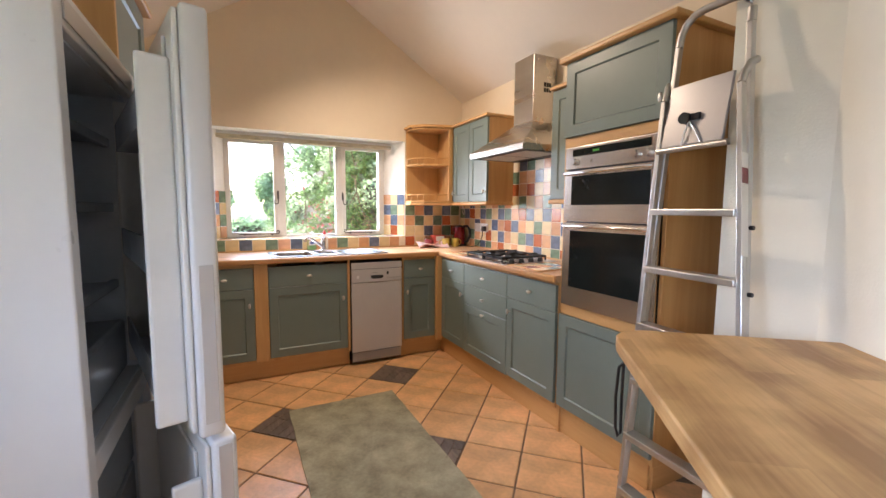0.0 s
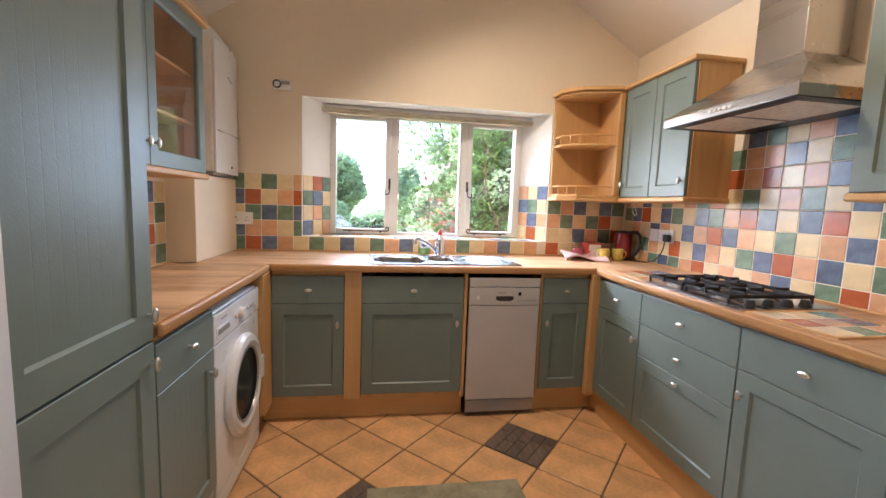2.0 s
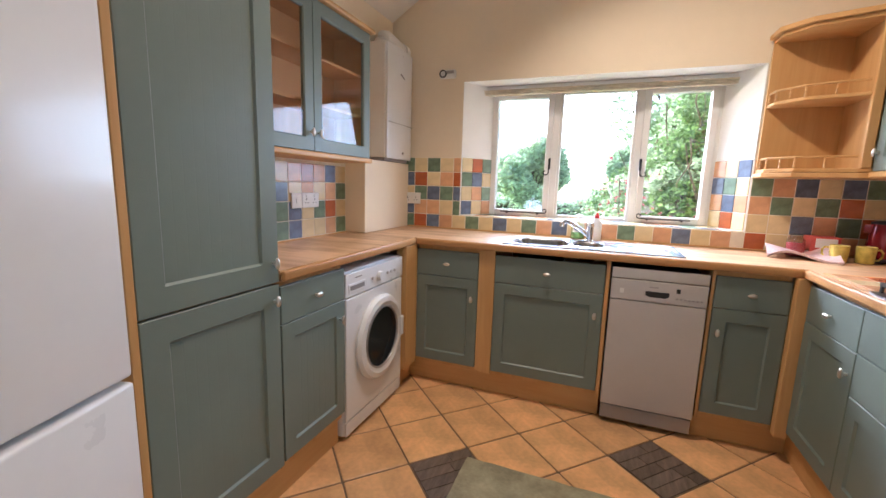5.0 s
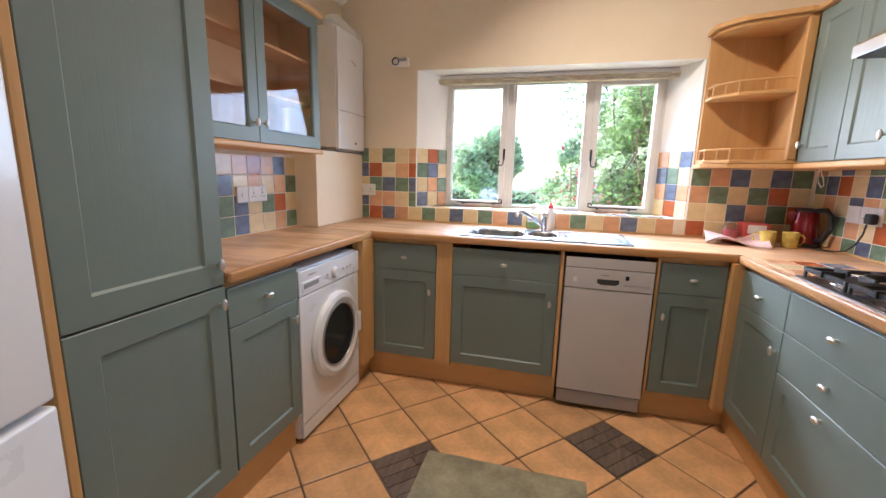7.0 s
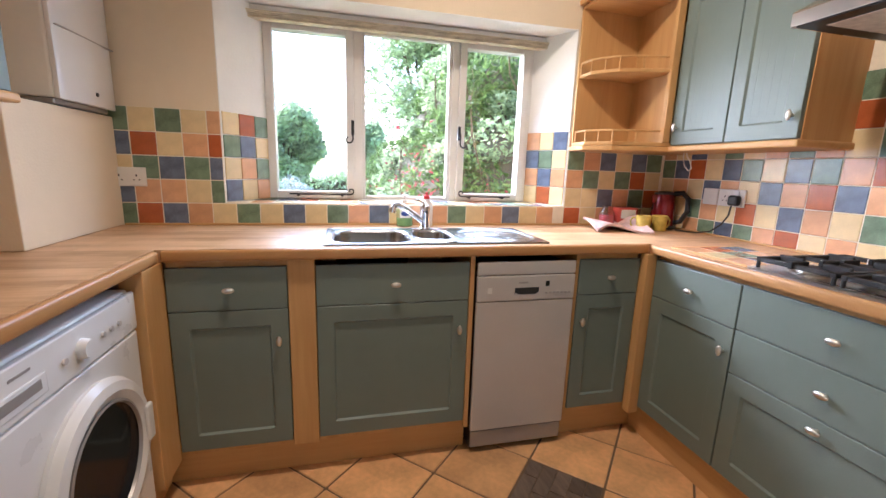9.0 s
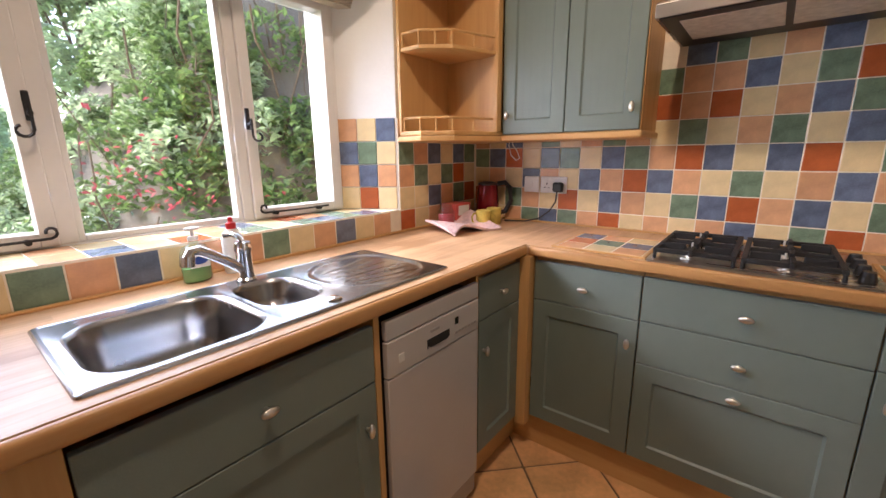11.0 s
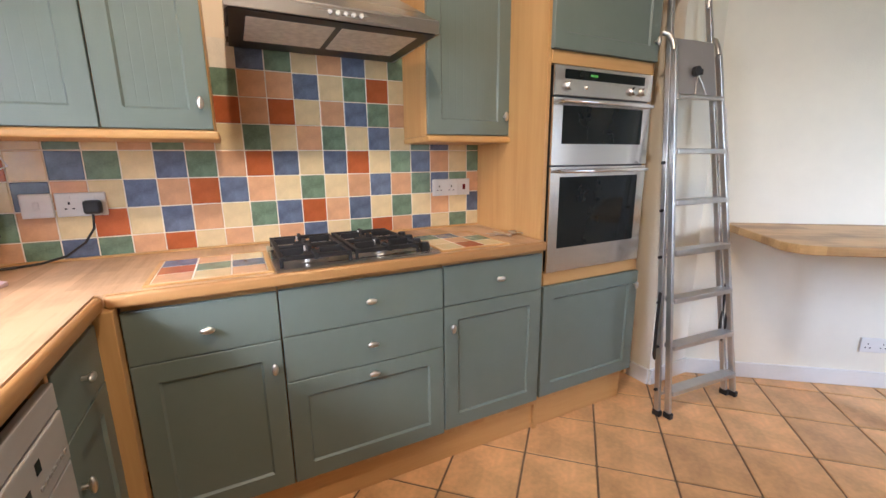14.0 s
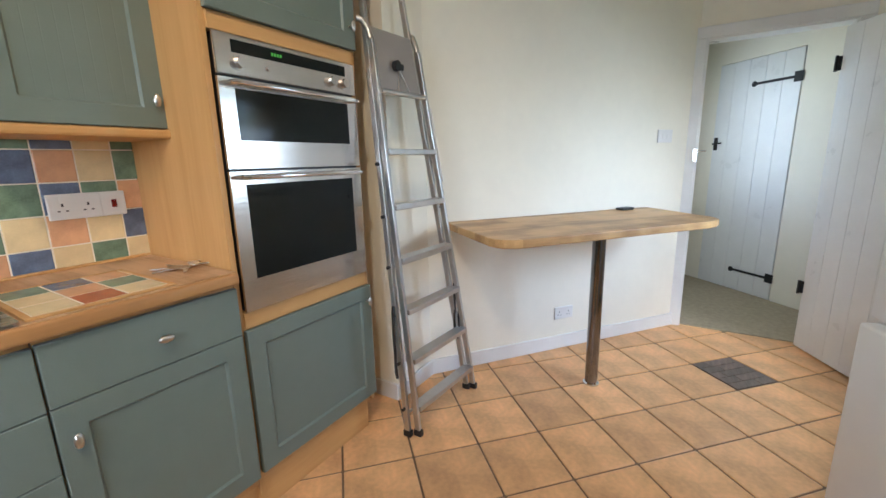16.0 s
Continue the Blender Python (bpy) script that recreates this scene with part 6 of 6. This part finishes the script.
for y, x in ((0.985, 2.14), (0.535, 2.11)):
    s = 1 if y > 0.7 else -1
    bm = B()
    pts = [(x, y + s * 0.02, 0.66), (x - 0.01, y + s * 0.036, 0.64), (x - 0.015, y + s * 0.042, 0.50), (x - 0.015, y + s * 0.036, 0.36), (x - 0.01, y + s * 0.026, 0.32), (x, y + s * 0.02, 0.34), (x, y + s * 0.022, 0.5), (x, y + s * 0.02, 0.66)]
    tube(bm, pts, 0.007, 6)
    part("strap", bm, BLACK, lad, "black webbing strap")
bm = B()
c0, c1 = mixp(FR, FRt, 0.66), mixp(FR, FRt, 0.86)
part("printed_label", beam((c0[0] - 0.001, c0[1] - 0.0115, c0[2]), (c1[0] - 0.001, c1[1] - 0.0115, c1[2]), 0.04, 0.001, EX, 0), WHITEP, lad, "white and red safety label")
cr, ct = mixp(FR, FRt, 0.80), mixp(FR, FRt, 0.83)
part("printed_label", beam((cr[0] - 0.001, cr[1] - 0.0125, cr[2]), (ct[0] - 0.001, ct[1] - 0.0125, ct[2]), 0.036, 0.001, EX, 0), RED, lad, "red label panel")

# ---------------------------------------------------------------- mat on the floor
bm = B()
n, m_ = 26, 40
mx0, mx1, my0, my1 = 0.89, 1.60, 1.20, 2.545
for zz in (0,):
    V = [[None] * (m_ + 1) for _ in range(n + 1)]
    for i in range(n + 1):
        for j in range(m_ + 1):
            x, y = mx0 + (mx1 - mx0) * i / n, my0 + (my1 - my0) * j / m_
            z = 0.012 + 0.003 * noise.noise((x * 4, y * 4, 0)) + 0.002 * noise.noise((x * 14, y * 14, 3))
            V[i][j] = bm.verts.new((x + 0.004 * noise.noise((y * 5, 0, 1)), y + 0.004 * noise.noise((x * 5, 2, 0)), z))
    for i in range(n):
        for j in range(m_):
            bm.faces.new((V[i][j], V[i + 1][j], V[i + 1][j + 1], V[i][j + 1]))
r = bmesh.ops.extrude_face_region(bm, geom=list(bm.faces))
for g in r["geom"]:
    if isinstance(g, bmesh.types.BMVert):
        g.co.z = 0.0035
bmesh.ops.recalc_face_normals(bm, faces=bm.faces)
solo("floor_mat", bm, MAT_, "worn grey-green floor mat lying on the tiles", "mat", smooth=True)

# ---------------------------------------------------------------- garden outside the window
LEAF = mat("shrub_leaf", (0.17, 0.26, 0.08), 0.5, var=0.25, scale=3, island=True, per_object=0.45)
LEAFY = mat("yellow_green_leaf", (0.48, 0.58, 0.34), 0.5, var=0.25, scale=3, island=True, per_object=0.35)
FLOWER = mat("red_blossom", (0.50, 0.09, 0.11), 0.6, var=0.2, island=True, per_object=0.3)
BARK = mat("twig_bark", (0.16, 0.11, 0.07), 0.9, var=0.3, scale=20, bump=0.5, bump_scale=60)
GRASS = mat("lawn_grass", (0.13, 0.19, 0.05), 0.9, var=0.3, scale=2, bump=0.5, bump_scale=40)
STONE = mat("bank_soil_and_stone", (0.17, 0.14, 0.10), 0.95, var=0.35, scale=3, bump=0.8, bump_scale=14)

# sunlight shines through the leaves
for m_leaf in (LEAF, LEAFY, FLOWER):
    nt = m_leaf.node_tree
    b = nt.nodes["Principled BSDF"]
    tl, mx = nt.nodes.new("ShaderNodeBsdfTranslucent"), nt.nodes.new("ShaderNodeMixShader")
    nt.links.new(b.inputs["Base Color"].links[0].from_socket, tl.inputs["Color"])
    mx.inputs[0].default_value = 0.5
    nt.links.new(b.outputs[0], mx.inputs[1])
    nt.links.new(tl.outputs[0], mx.inputs[2])
    nt.links.new(mx.outputs[0], nt.nodes["Material Output"].inputs[0])

bm = B()
box(bm, -400, 400, 4.26, 700, -0.4, -0.15)
ground = solo("ground", bm, GRASS, "grassy garden ground outside the window", "lawn", "structure")
bm = B()
box(bm, -400, 400, -300, 4.255, -0.6, -0.21)
solo("ground_behind", bm, GRASS, "grassy ground round the house", "lawn", "structure")

# steep planted bank close to the window
def bank_z(x, y):
    t = (x - 1.35 + (y - 5.0) * 0.10)
    d = max(0.0, min(1.0, (t - 0.0) / 2.1))
    e = max(0.0, min(1.0, (y - 5.1) / 1.4))
    return -0.3 + 3.6 * (d ** 0.8) * (0.35 + 0.65 * e) + 0.25 * noise.noise((x * 0.9, y * 0.9, 5))


bm = B()
nx, ny = 34, 34
G = [[bm.verts.new((1.1 + 5.6 * i / nx, 4.9 + 4.5 * j / ny, bank_z(1.1 + 5.6 * i / nx, 4.9 + 4.5 * j / ny))) for j in range(ny + 1)] for i in range(nx + 1)]
for i in range(nx):
    for j in range(ny):
        bm.faces.new((G[i][j], G[i + 1][j], G[i + 1][j + 1], G[i][j + 1]))
bank = thing("planted_bank", 3.4, 6.5, -0.3, "steep garden bank overgrown with shrubs and red flowers", "bank", kind="structure")
part("soil", bm, STONE, bank, smooth=True)


def leaf_mesh(spots, size, rnd, wide=0.55):
    """Many small folded leaves at the given spots."""
    verts, faces = [], []
    for p in spots:
        s = size * rnd.uniform(0.6, 1.3)
        q = Euler((rnd.uniform(-0.9, 0.9), rnd.uniform(-0.9, 0.9), rnd.uniform(0, 6.28))).to_matrix()
        b0 = len(verts)
        for lx, ly, lz in ((-0.5, 0, 0), (0, -wide / 2, 0.12), (0.5, 0, -0.05), (0, wide / 2, 0.12)):
            v = q @ Vector((lx * s, ly * s, lz * s))
            verts.append((p[0] + v.x, p[1] + v.y, p[2] + v.z))
        faces += [(b0, b0 + 1, b0 + 2), (b0, b0 + 2, b0 + 3)]
    me = bpy.data.meshes.new("leaves")
    me.from_pydata(verts, [], faces)
    return me


def leaves(name, parent, spots, size, material, rnd, label=""):
    me = leaf_mesh(spots, size, rnd)
    me.materials.append(material)
    me.transform(PLACE[parent].inverted())
    ob = new(name, me)
    ob.parent = parent
    PLACE[ob] = PLACE[parent]
    return tagged(ob, label, kind="stuff")


rnd = random.Random(4)
spots, spots2, fl = [], [], []
clumps = []
for _ in range(190):
    x, y = rnd.uniform(1.3, 5.2), rnd.uniform(5.0, 8.6)
    clumps.append((x, y, bank_z(x, y) + rnd.uniform(0.0, 0.25), rnd.uniform(0.16, 0.42), rnd.random()))
for x, y, z, r, k in clumps:
    for _ in range(int(1500 * r)):
        d = Vector((rnd.gauss(0, 1), rnd.gauss(0, 1), rnd.gauss(0, 1))).normalized() * r * rnd.uniform(0.6, 1.05)
        p = (x + d.x, y + d.y, z + d.z * 0.8)
        (spots2 if k > 0.62 else spots).append(p)
for cx, cy, cz in ((1.75, 5.25, 1.0), (1.62, 5.5, 1.35), (2.2, 5.15, 0.95), (1.5, 5.6, 1.15)):
    for _ in range(32):
        fl.append((cx + rnd.gauss(0, 0.12), cy + rnd.gauss(0, 0.08), cz + rnd.gauss(0, 0.09)))
leaves("foliage", bank, spots, 0.075, LEAF, rnd, "green shrub leaves")
leaves("foliage", bank, spots2, 0.085, LEAFY, rnd, "yellow-green shrub leaves")
leaves("blossom", bank, fl, 0.05, FLOWER, rnd, "red flowers")
for _ in range(60):
    x, y = rnd.uniform(1.6, 4.6), rnd.uniform(5.0, 7.4)
    z = bank_z(x, y)
    pts = [(x, y, z)]
    dx, dy = rnd.uniform(-0.5, 0.2), rnd.uniform(-0.5, 0.1)
    for k in range(1, 5):
        pts.append((x + dx * k / 4 + rnd.uniform(-0.05, 0.05), y + dy * k / 4, z + (0.75 * k / 4) ** 1.0 + rnd.uniform(-0.05, 0.05)))
    bm = B()
    tube(bm, pts, rnd.uniform(0.004, 0.011), 5)
    part("twig", bm, BARK, bank)


def tree(name, x, y, h, r, seed, material, label, base=0.0, squash=1.0, leaf=0.12, count=5200):
    rn = random.Random(seed)
    t = thing(name, x, y, base, label, "tree")
    bm = B()
    tube(bm, [(x, y, base - 0.1), (x + 0.05, y, base + h * 0.25), (x - 0.04, y + 0.05, base + h * 0.5), (x, y, base + h * 0.75)], 0.03 + 0.008 * h, 8)
    part("trunk", bm, BARK, t)
    cl = []
    for k in range(16):
        a, e = rn.uniform(0, 6.28), rn.uniform(-0.6, 1.2)
        c = Vector((x + math.cos(a) * math.cos(e) * r * 0.62, y + math.sin(a) * math.cos(e) * r * 0.62, base + h - r + math.sin(e) * r * 0.75 * squash))
        cl.append((c, r * rn.uniform(0.28, 0.5)))
        bm = B()
        tube(bm, [(x, y, base + h * 0.35), tuple((Vector((x, y, base + h * 0.5)) + c) / 2), tuple(c)], 0.008 + 0.002 * h, 6)
        part("limb", bm, BARK, t)
    sp = []
    for _ in range(count):
        c, cr = rn.choice(cl)
        d = Vector((rn.gauss(0, 1), rn.gauss(0, 1), rn.gauss(0, 1))).normalized() * cr * rn.uniform(0.45, 1.1)
        sp.append((c.x + d.x, c.y + d.y, c.z + d.z * squash))
    leaves("crown", t, sp, leaf, material, rn)
    return t


tree("tree", -0.35, 11.5, 2.5, 1.05, 11, LEAFY, "rounded light green garden tree beyond the lawn", -0.15, 1.0, 0.15, 14000)
# low white dome of unclear kind, built as a leafy clump
WHITECL = mat("white_clump_leaf", (0.75, 0.75, 0.72), 0.7, var=0.1, island=True, per_object=0.1)
tree("bush", 0.1, 9.8, 1.12, 0.42, 31, WHITECL, "low rounded white clump of unclear kind in the garden", -0.15, 1.0, 0.06, 5000)
tree("tree", 2.0, 19.0, 2.7, 0.75, 12, LEAFY, "slender pale conifer-like tree beyond the lawn", -0.15, 1.6, 0.15, 9000)
tree("tree", 2.55, 10.2, 4.3, 1.25, 17, LEAFY, "pale feathery tree with loose branches behind the bank", -0.15, 1.15, 0.13, 7000)
tree("tree", 4.4, 8.2, 5.6, 1.9, 13, LEAF, "tall shrub with open branches above the bank", 1.2, 1.0, 0.10, 9000)
rnd = random.Random(9)
hedge = thing("hedge", 0, 24, -0.15, "distant garden hedge beyond the lawn", "hedge")
sp = []
for _ in range(9000):
    x = rnd.uniform(-16, 14)
    sp.append((x, 24 + rnd.gauss(0, 0.5), -0.15 + rnd.random() ** 0.7 * (0.9 + 0.4 * noise.noise((x * 0.4, 0, 0)))))
leaves("foliage", hedge, sp, 0.28, LEAFY, rnd)
bm = B()
box(bm, -16, 14, 23.8, 24.3, -0.15, 0.4)
part("core", bm, BARK, hedge)

# ---------------------------------------------------------------- tiles, piece by piece
TILE_MESH = {}


def tile_mesh(w, h, th, code):
    key = (round(w, 3), round(h, 3), th, code)
    if key not in TILE_MESH:
        bm = B()
        b0, c0 = w / 2, h / 2
        lo = [bm.verts.new((x, y, 0)) for x, y in ((-b0, -c0), (b0, -c0), (b0, c0), (-b0, c0))]
        i = 0.0025
        mid_ = [bm.verts.new((x, y, th - 0.0015)) for x, y in ((-b0, -c0), (b0, -c0), (b0, c0), (-b0, c0))]
        hi = [bm.verts.new((x, y, th)) for x, y in ((-b0 + i, -c0 + i), (b0 - i, -c0 + i), (b0 - i, c0 - i), (-b0 + i, c0 - i))]
        bm.faces.new(hi)
        for A, C in ((lo, mid_), (mid_, hi)):
            for k in range(4):
                bm.faces.new((A[k], A[(k + 1) % 4], C[(k + 1) % 4], C[k]))
        TILE_MESH[key] = finish("tile", bm, TILE[code] if code in TILE else code_mats[code])
    return TILE_MESH[key]


def lay(parent, M, w, h, th, code, name="tile"):
    ob = new(name, tile_mesh(w, h, th, code))
    ob.parent = parent
    ob.matrix_local = PLACE[parent].inverted() @ M
    return ob


P_ = 0.1065
trnd = random.Random(21)


def pick(x, avoid=""):
    return trnd.choice([c for c in "CCCPPPBGRBG" if c != avoid])


def wall_tiles(name, label, rows, u_start, z_rows, place, backing, fill=None):
    """rows: strings of colour letters, bottom row first; u_start: the left edge of column 0; z_rows: row edges."""
    bm = B()
    box(bm, *backing)
    host = solo(name, bm, GROUT, label, "splashback", "structure")
    for r_, s in enumerate(rows):
        z0, z1 = z_rows[r_], z_rows[r_ + 1]
        for k, c in enumerate(s):
            if c == ' ':
                continue
            lay(host, place(u_start + (k + 0.5) * P_, (z0 + z1) / 2) @ pose(0, 0, 0.0, trnd.gauss(0, 0.25), trnd.gauss(0, 0.25), trnd.gauss(0, 0.15)), P_ - 0.004, z1 - z0 - 0.004, 0.0065, c if c != '?' else pick(c))
    return host


# east wall: columns run southwards from the window corner
def east(u, z):
    return Matrix.Translation((WALL_E - 0.0035, Y_E - u, z)) @ Matrix(((0, 0, -1, 0), (-1, 0, 0, 0), (0, 1, 0, 0), (0, 0, 0, 1)))


Y_E = 2.53 + 12 * P_
ZE = [0.952, 1.028] + [1.028 + P_ * k for k in range(1, 8)]
#           k: -12 ........ 0 ....... 8
east_rows = ["BCPGBGPRCPCPBCGRPBCGC"[:21],
             "RCGPCRCBPCGBRPBCGCPCB",
             "CPCBPCBPRBPCGCPBPGBGP",
             "GBRCBGCBGPRBCBRCGBPCG",
             "PCBCGCPGPCGCPGCBCGBCG",
             "         RPRCPBGP    ",
             "         GPPBCGRC    ",
             "          BGCPBCG    "]
wall_tiles("splashback_east", "multicoloured glazed tile splashback behind the hob", east_rows, 0.0, ZE, east, (WALL_E - 0.0085, WALL_E - 0.0003, 1.61, WALL_N - 0.005, 0.95, 1.455))
bm = B()
box(bm, WALL_E - 0.0085, WALL_E - 0.0003, 2.03, 2.832, 1.456, ZE[-1] + 0.001)
solo("splashback_hood", bm, GROUT, "tile grout above the hob", "splashback", "structure")


# north wall: rows of 0.1065 up from the worktop, in line with the sill
def north(u, z):
    return Matrix.Translation((u, WALL_N - 0.0035, z)) @ Matrix(((1, 0, 0, 0), (0, 0, -1, 0), (0, 1, 0, 0), (0, 0, 0, 1)))


ZN = [TOP + 0.001 + P_ * k for k in range(6)]
ZN[1] = R0[2] - 0.003
left_u = R0[0] - 4.55 * P_
north_left = wall_tiles("splashback_north_left", "multicoloured glazed tiles beside the boiler", ["GRBPC", "BPPC", "CGBG", "BRCP", "GCGC"], left_u, ZN, north, (-0.212, R0[0] - 0.001, WALL_N - 0.0085, WALL_N - 0.0003, 0.95, ZN[-1]))
# cut tiles: against the corner of the window recess and down beside the boiler
for r_, (c, e) in enumerate(zip(" GBRP", "CPGCB")):
    zc, zh = (ZN[r_] + ZN[r_ + 1]) / 2, ZN[r_ + 1] - ZN[r_] - 0.004
    if c != ' ':
        lay(north_left, north(R0[0] - 0.275 * P_, zc), 0.55 * P_ - 0.004, zh, 0.0065, c)
    lay(north_left, north(left_u - 0.5 * P_, zc), P_ - 0.004, zh, 0.0065, e)
under = "GCBCGPBCPPGCPBCPR"
wall_tiles("splashback_north_sill", "row of glazed tiles under the window sill", [under[:16]], R0[0] + 0.45 * P_, ZN[:2], north, (R0[0], R0[1], WALL_N - 0.0085, WALL_N - 0.0003, 0.95, ZN[1]))
wall_tiles("splashback_north_right", "multicoloured glazed tiles under the corner shelf", ["RCPBPC", "CCBPGR", "PGCGRC", "GPBCBG", "PCGPCB"], R0[1] + 0.002, ZN, north, (R0[1] + 0.001, WALL_E - 0.005, WALL_N - 0.0085, WALL_N - 0.0003, 0.95, ZN[-1]))


# west wall between the worktop and the glazed cabinet
def west(u, z):
    return Matrix.Translation((WALL_W + 0.0035, u, z)) @ Matrix(((0, 0, 1, 0), (1, 0, 0, 0), (0, 1, 0, 0), (0, 0, 0, 1)))


wr = ["BCGPCGBCCPG", "CPBCCGBCGRC", "GCPRPBCPCPG", "PCGCGCPRPBC"]
wall_tiles("splashback_west", "multicoloured glazed tiles under the glazed cabinet", wr, 3.160 - 11 * P_, [0.957, 1.060, 1.1665, 1.273, 1.3795], west, (WALL_W + 0.0003, WALL_W + 0.0085, 1.99, 3.163, 0.95, 1.40))

# reveals and sill
bm = B()
box(bm, R0[0] + 0.004, R0[1] - 0.004, WALL_N - 0.006, WIN_Y - 0.002, R0[2] - 0.011, R0[2] + 0.002)
sill = solo("window_sill", bm, GROUT, "tiled window sill", "sill", "structure")
codes = "CBGPCBCRGCPBCGRPC"
for k in range(17):
    for j in range(2):
        x = R0[0] + (k + 0.5) * P_
        if R0[0] + SPL_W * (j + 0.5) / 2.3 + 0.03 < x < R0[1] - SPL_E * (j + 0.5) / 2.3 - 0.03:
            lay(sill, Matrix.Translation((x, WALL_N - 0.004 + (j + 0.5) * 0.1215, R0[2] - 0.003)), P_ - 0.004, 0.1175, 0.0065, codes[(k * 3 + j * 5) % 17])
for side in (0, 1):
    x0 = R0[side]
    sgn = 1 if side == 0 else -1
    dv = Vector((sgn * (SPL_W, SPL_E)[side], WIN_Y - WALL_N, 0)).normalized()
    nv = Vector((dv.y * 1, -dv.x, 0)) * sgn
    uv = dv * sgn
    cs = ["BCP", "CPG", "GBC", "CRG"] if side == 0 else ["CRC", "PBP", "BGC", "PCB"]
    for r_ in range(4):
        for j in range(3):
            w = (0.0975, 0.0925)[side]
            c = Vector((x0 + sgn * 0.0018, WALL_N, 0)) + dv * (0.003 + w * (j + 0.5)) + nv * -0.001
            M = Matrix.Identity(4)
            for i, cc in enumerate((uv, Vector((0, 0, 1)), nv)):
                for q in range(3):
                    M[q][i] = cc[q]
            M.translation = (c.x, c.y, R0[2] + 0.004 + (r_ + 0.5) * P_)
            lay(sill, M, w - 0.003, P_ - 0.004, 0.006, cs[r_][j] if side == 0 else cs[r_][2 - j])

# tiled insets beside the hob
for y0, y1, s in ((2.725, 3.045, ("PCP", "BGR", "CPB")), (1.80, 2.09, ("CRC", "GPC", "PBG"))):
    bm = B()
    box(bm, 2.315, 2.635, y0, y1, TOP + 0.0004, TOP + 0.0064)
    h = solo("worktop_tile_inset", bm, GROUT, "glazed tiles set into the worktop beside the hob", "tiles", "structure")
    n3 = (y1 - y0) / 3
    for i in range(3):
        for j in range(3):
            lay(h, Matrix.Translation((2.315 + (i + 0.5) * 0.1066, y0 + (j + 0.5) * n3, TOP + 0.003)), 0.102, n3 - 0.004, 0.0045, s[i][j])
    for a in ((2.30, 2.3145, y0 - 0.015, y1 + 0.015), (2.6355, 2.65, y0 - 0.015, y1 + 0.015), (2.3148, 2.6352, y1 + 0.0005, y1 + 0.015), (2.3148, 2.6352, y0 - 0.015, y0 - 0.0005)):
        bm = B()
        box(bm, *a, TOP + 0.0004, TOP + 0.0075, 0.002)
        part("edging", bm, OAKY, h)

# floor: square tiles set on the diagonal, a few of them dark wood-grained
EI, EJ, O_ = Vector((0.2188, 0.0, 0)), Vector((-0.0072, 0.2225, 0)), Vector((1.952, 2.854, 0))
dark = {(-1, 0), (-5, -2), (-2, -5), (-6, -15)}
def base_tile(th, material):
    bm = B()
    a = (EI + EJ) / 2 * 0.972
    c = (EI - EJ) / 2 * 0.972
    # outline: corners of the lozenge, its sides cut into short runs that wander a little
    cor = [EI * 0.970, EJ * 0.970, -EI * 0.970, -EJ * 0.970]
    ring_ = []
    for k in range(4):
        p, q = cor[k], cor[(k + 1) % 4]
        for t_ in (0.015, 0.35, 0.65, 0.985):
            ring_.append(p.lerp(q, t_))
    lo = [bm.verts.new((p.x, p.y, -0.006)) for p in ring_]
    mi_ = [bm.verts.new((p.x, p.y, -0.002)) for p in ring_]
    hi = [bm.verts.new((p.x * 0.975, p.y * 0.975, 0.0)) for p in ring_]
    bm.faces.new(hi)
    n_ = len(ring_)
    for A, C in ((lo, mi_), (mi_, hi)):
        for k in range(n_):
            bm.faces.new((A[k], A[(k + 1) % n_], C[(k + 1) % n_], C[k]))
    return finish("floor_tile", bm, material)


DARKP = mat("dark_wood_effect_tile", (0.13, 0.095, 0.072), 0.42, var=0.5, scale=14, bump=0.25, bump_scale=60, island=True, per_object=0.42, stretch=(3, 0.5, 1))


def plank_tile(seed):
    """A dark tile of narrow wood-effect strips with fine joints."""
    rn = random.Random(seed)
    cor = [EI * 0.970, EJ * 0.970, -EI * 0.970, -EJ * 0.970]
    bm = B()
    def at(u, v):
        return cor[0].lerp(cor[1], u).lerp(cor[3].lerp(cor[2], u), v)
    for k in range(5):
        cut = rn.uniform(0.25, 0.75)
        for v0, v1 in ((0.0, cut), (cut, 1.0)):
            u0, u1, g = k / 5, (k + 1) / 5, 0.006
            q = [at(u0 + g, v0 + g), at(u1 - g, v0 + g), at(u1 - g, v1 - g), at(u0 + g, v1 - g)]
            hi = [bm.verts.new((p.x, p.y, 0.0)) for p in q]
            lo = [bm.verts.new((p.x, p.y, -0.006)) for p in q]
            bm.faces.new(hi)
            for e in range(4):
                bm.faces.new((lo[e], lo[(e + 1) % 4], hi[(e + 1) % 4], hi[e]))
    bmesh.ops.recalc_face_normals(bm, faces=bm.faces)
    return finish("dark_floor_tile", bm, DARKP)


TM = base_tile(0.006, TERRA)
for i in range(-14, 8):
    for j in range(-20, 6):
        if (i + j) % 2 == 0:
            continue
        c = O_ + EI * i + EJ * j
        if not (-0.1 < c.x < 2.6 and -1.3 < c.y < 3.75):
            continue
        ob = new("floor_tile", plank_tile(i * 31 + j) if (i, j) in dark else TM)
        ob.parent = floor
        ob.matrix_local = PLACE[floor].inverted() @ Matrix.Translation((c.x, c.y, trnd.uniform(-0.0006, 0.0)))
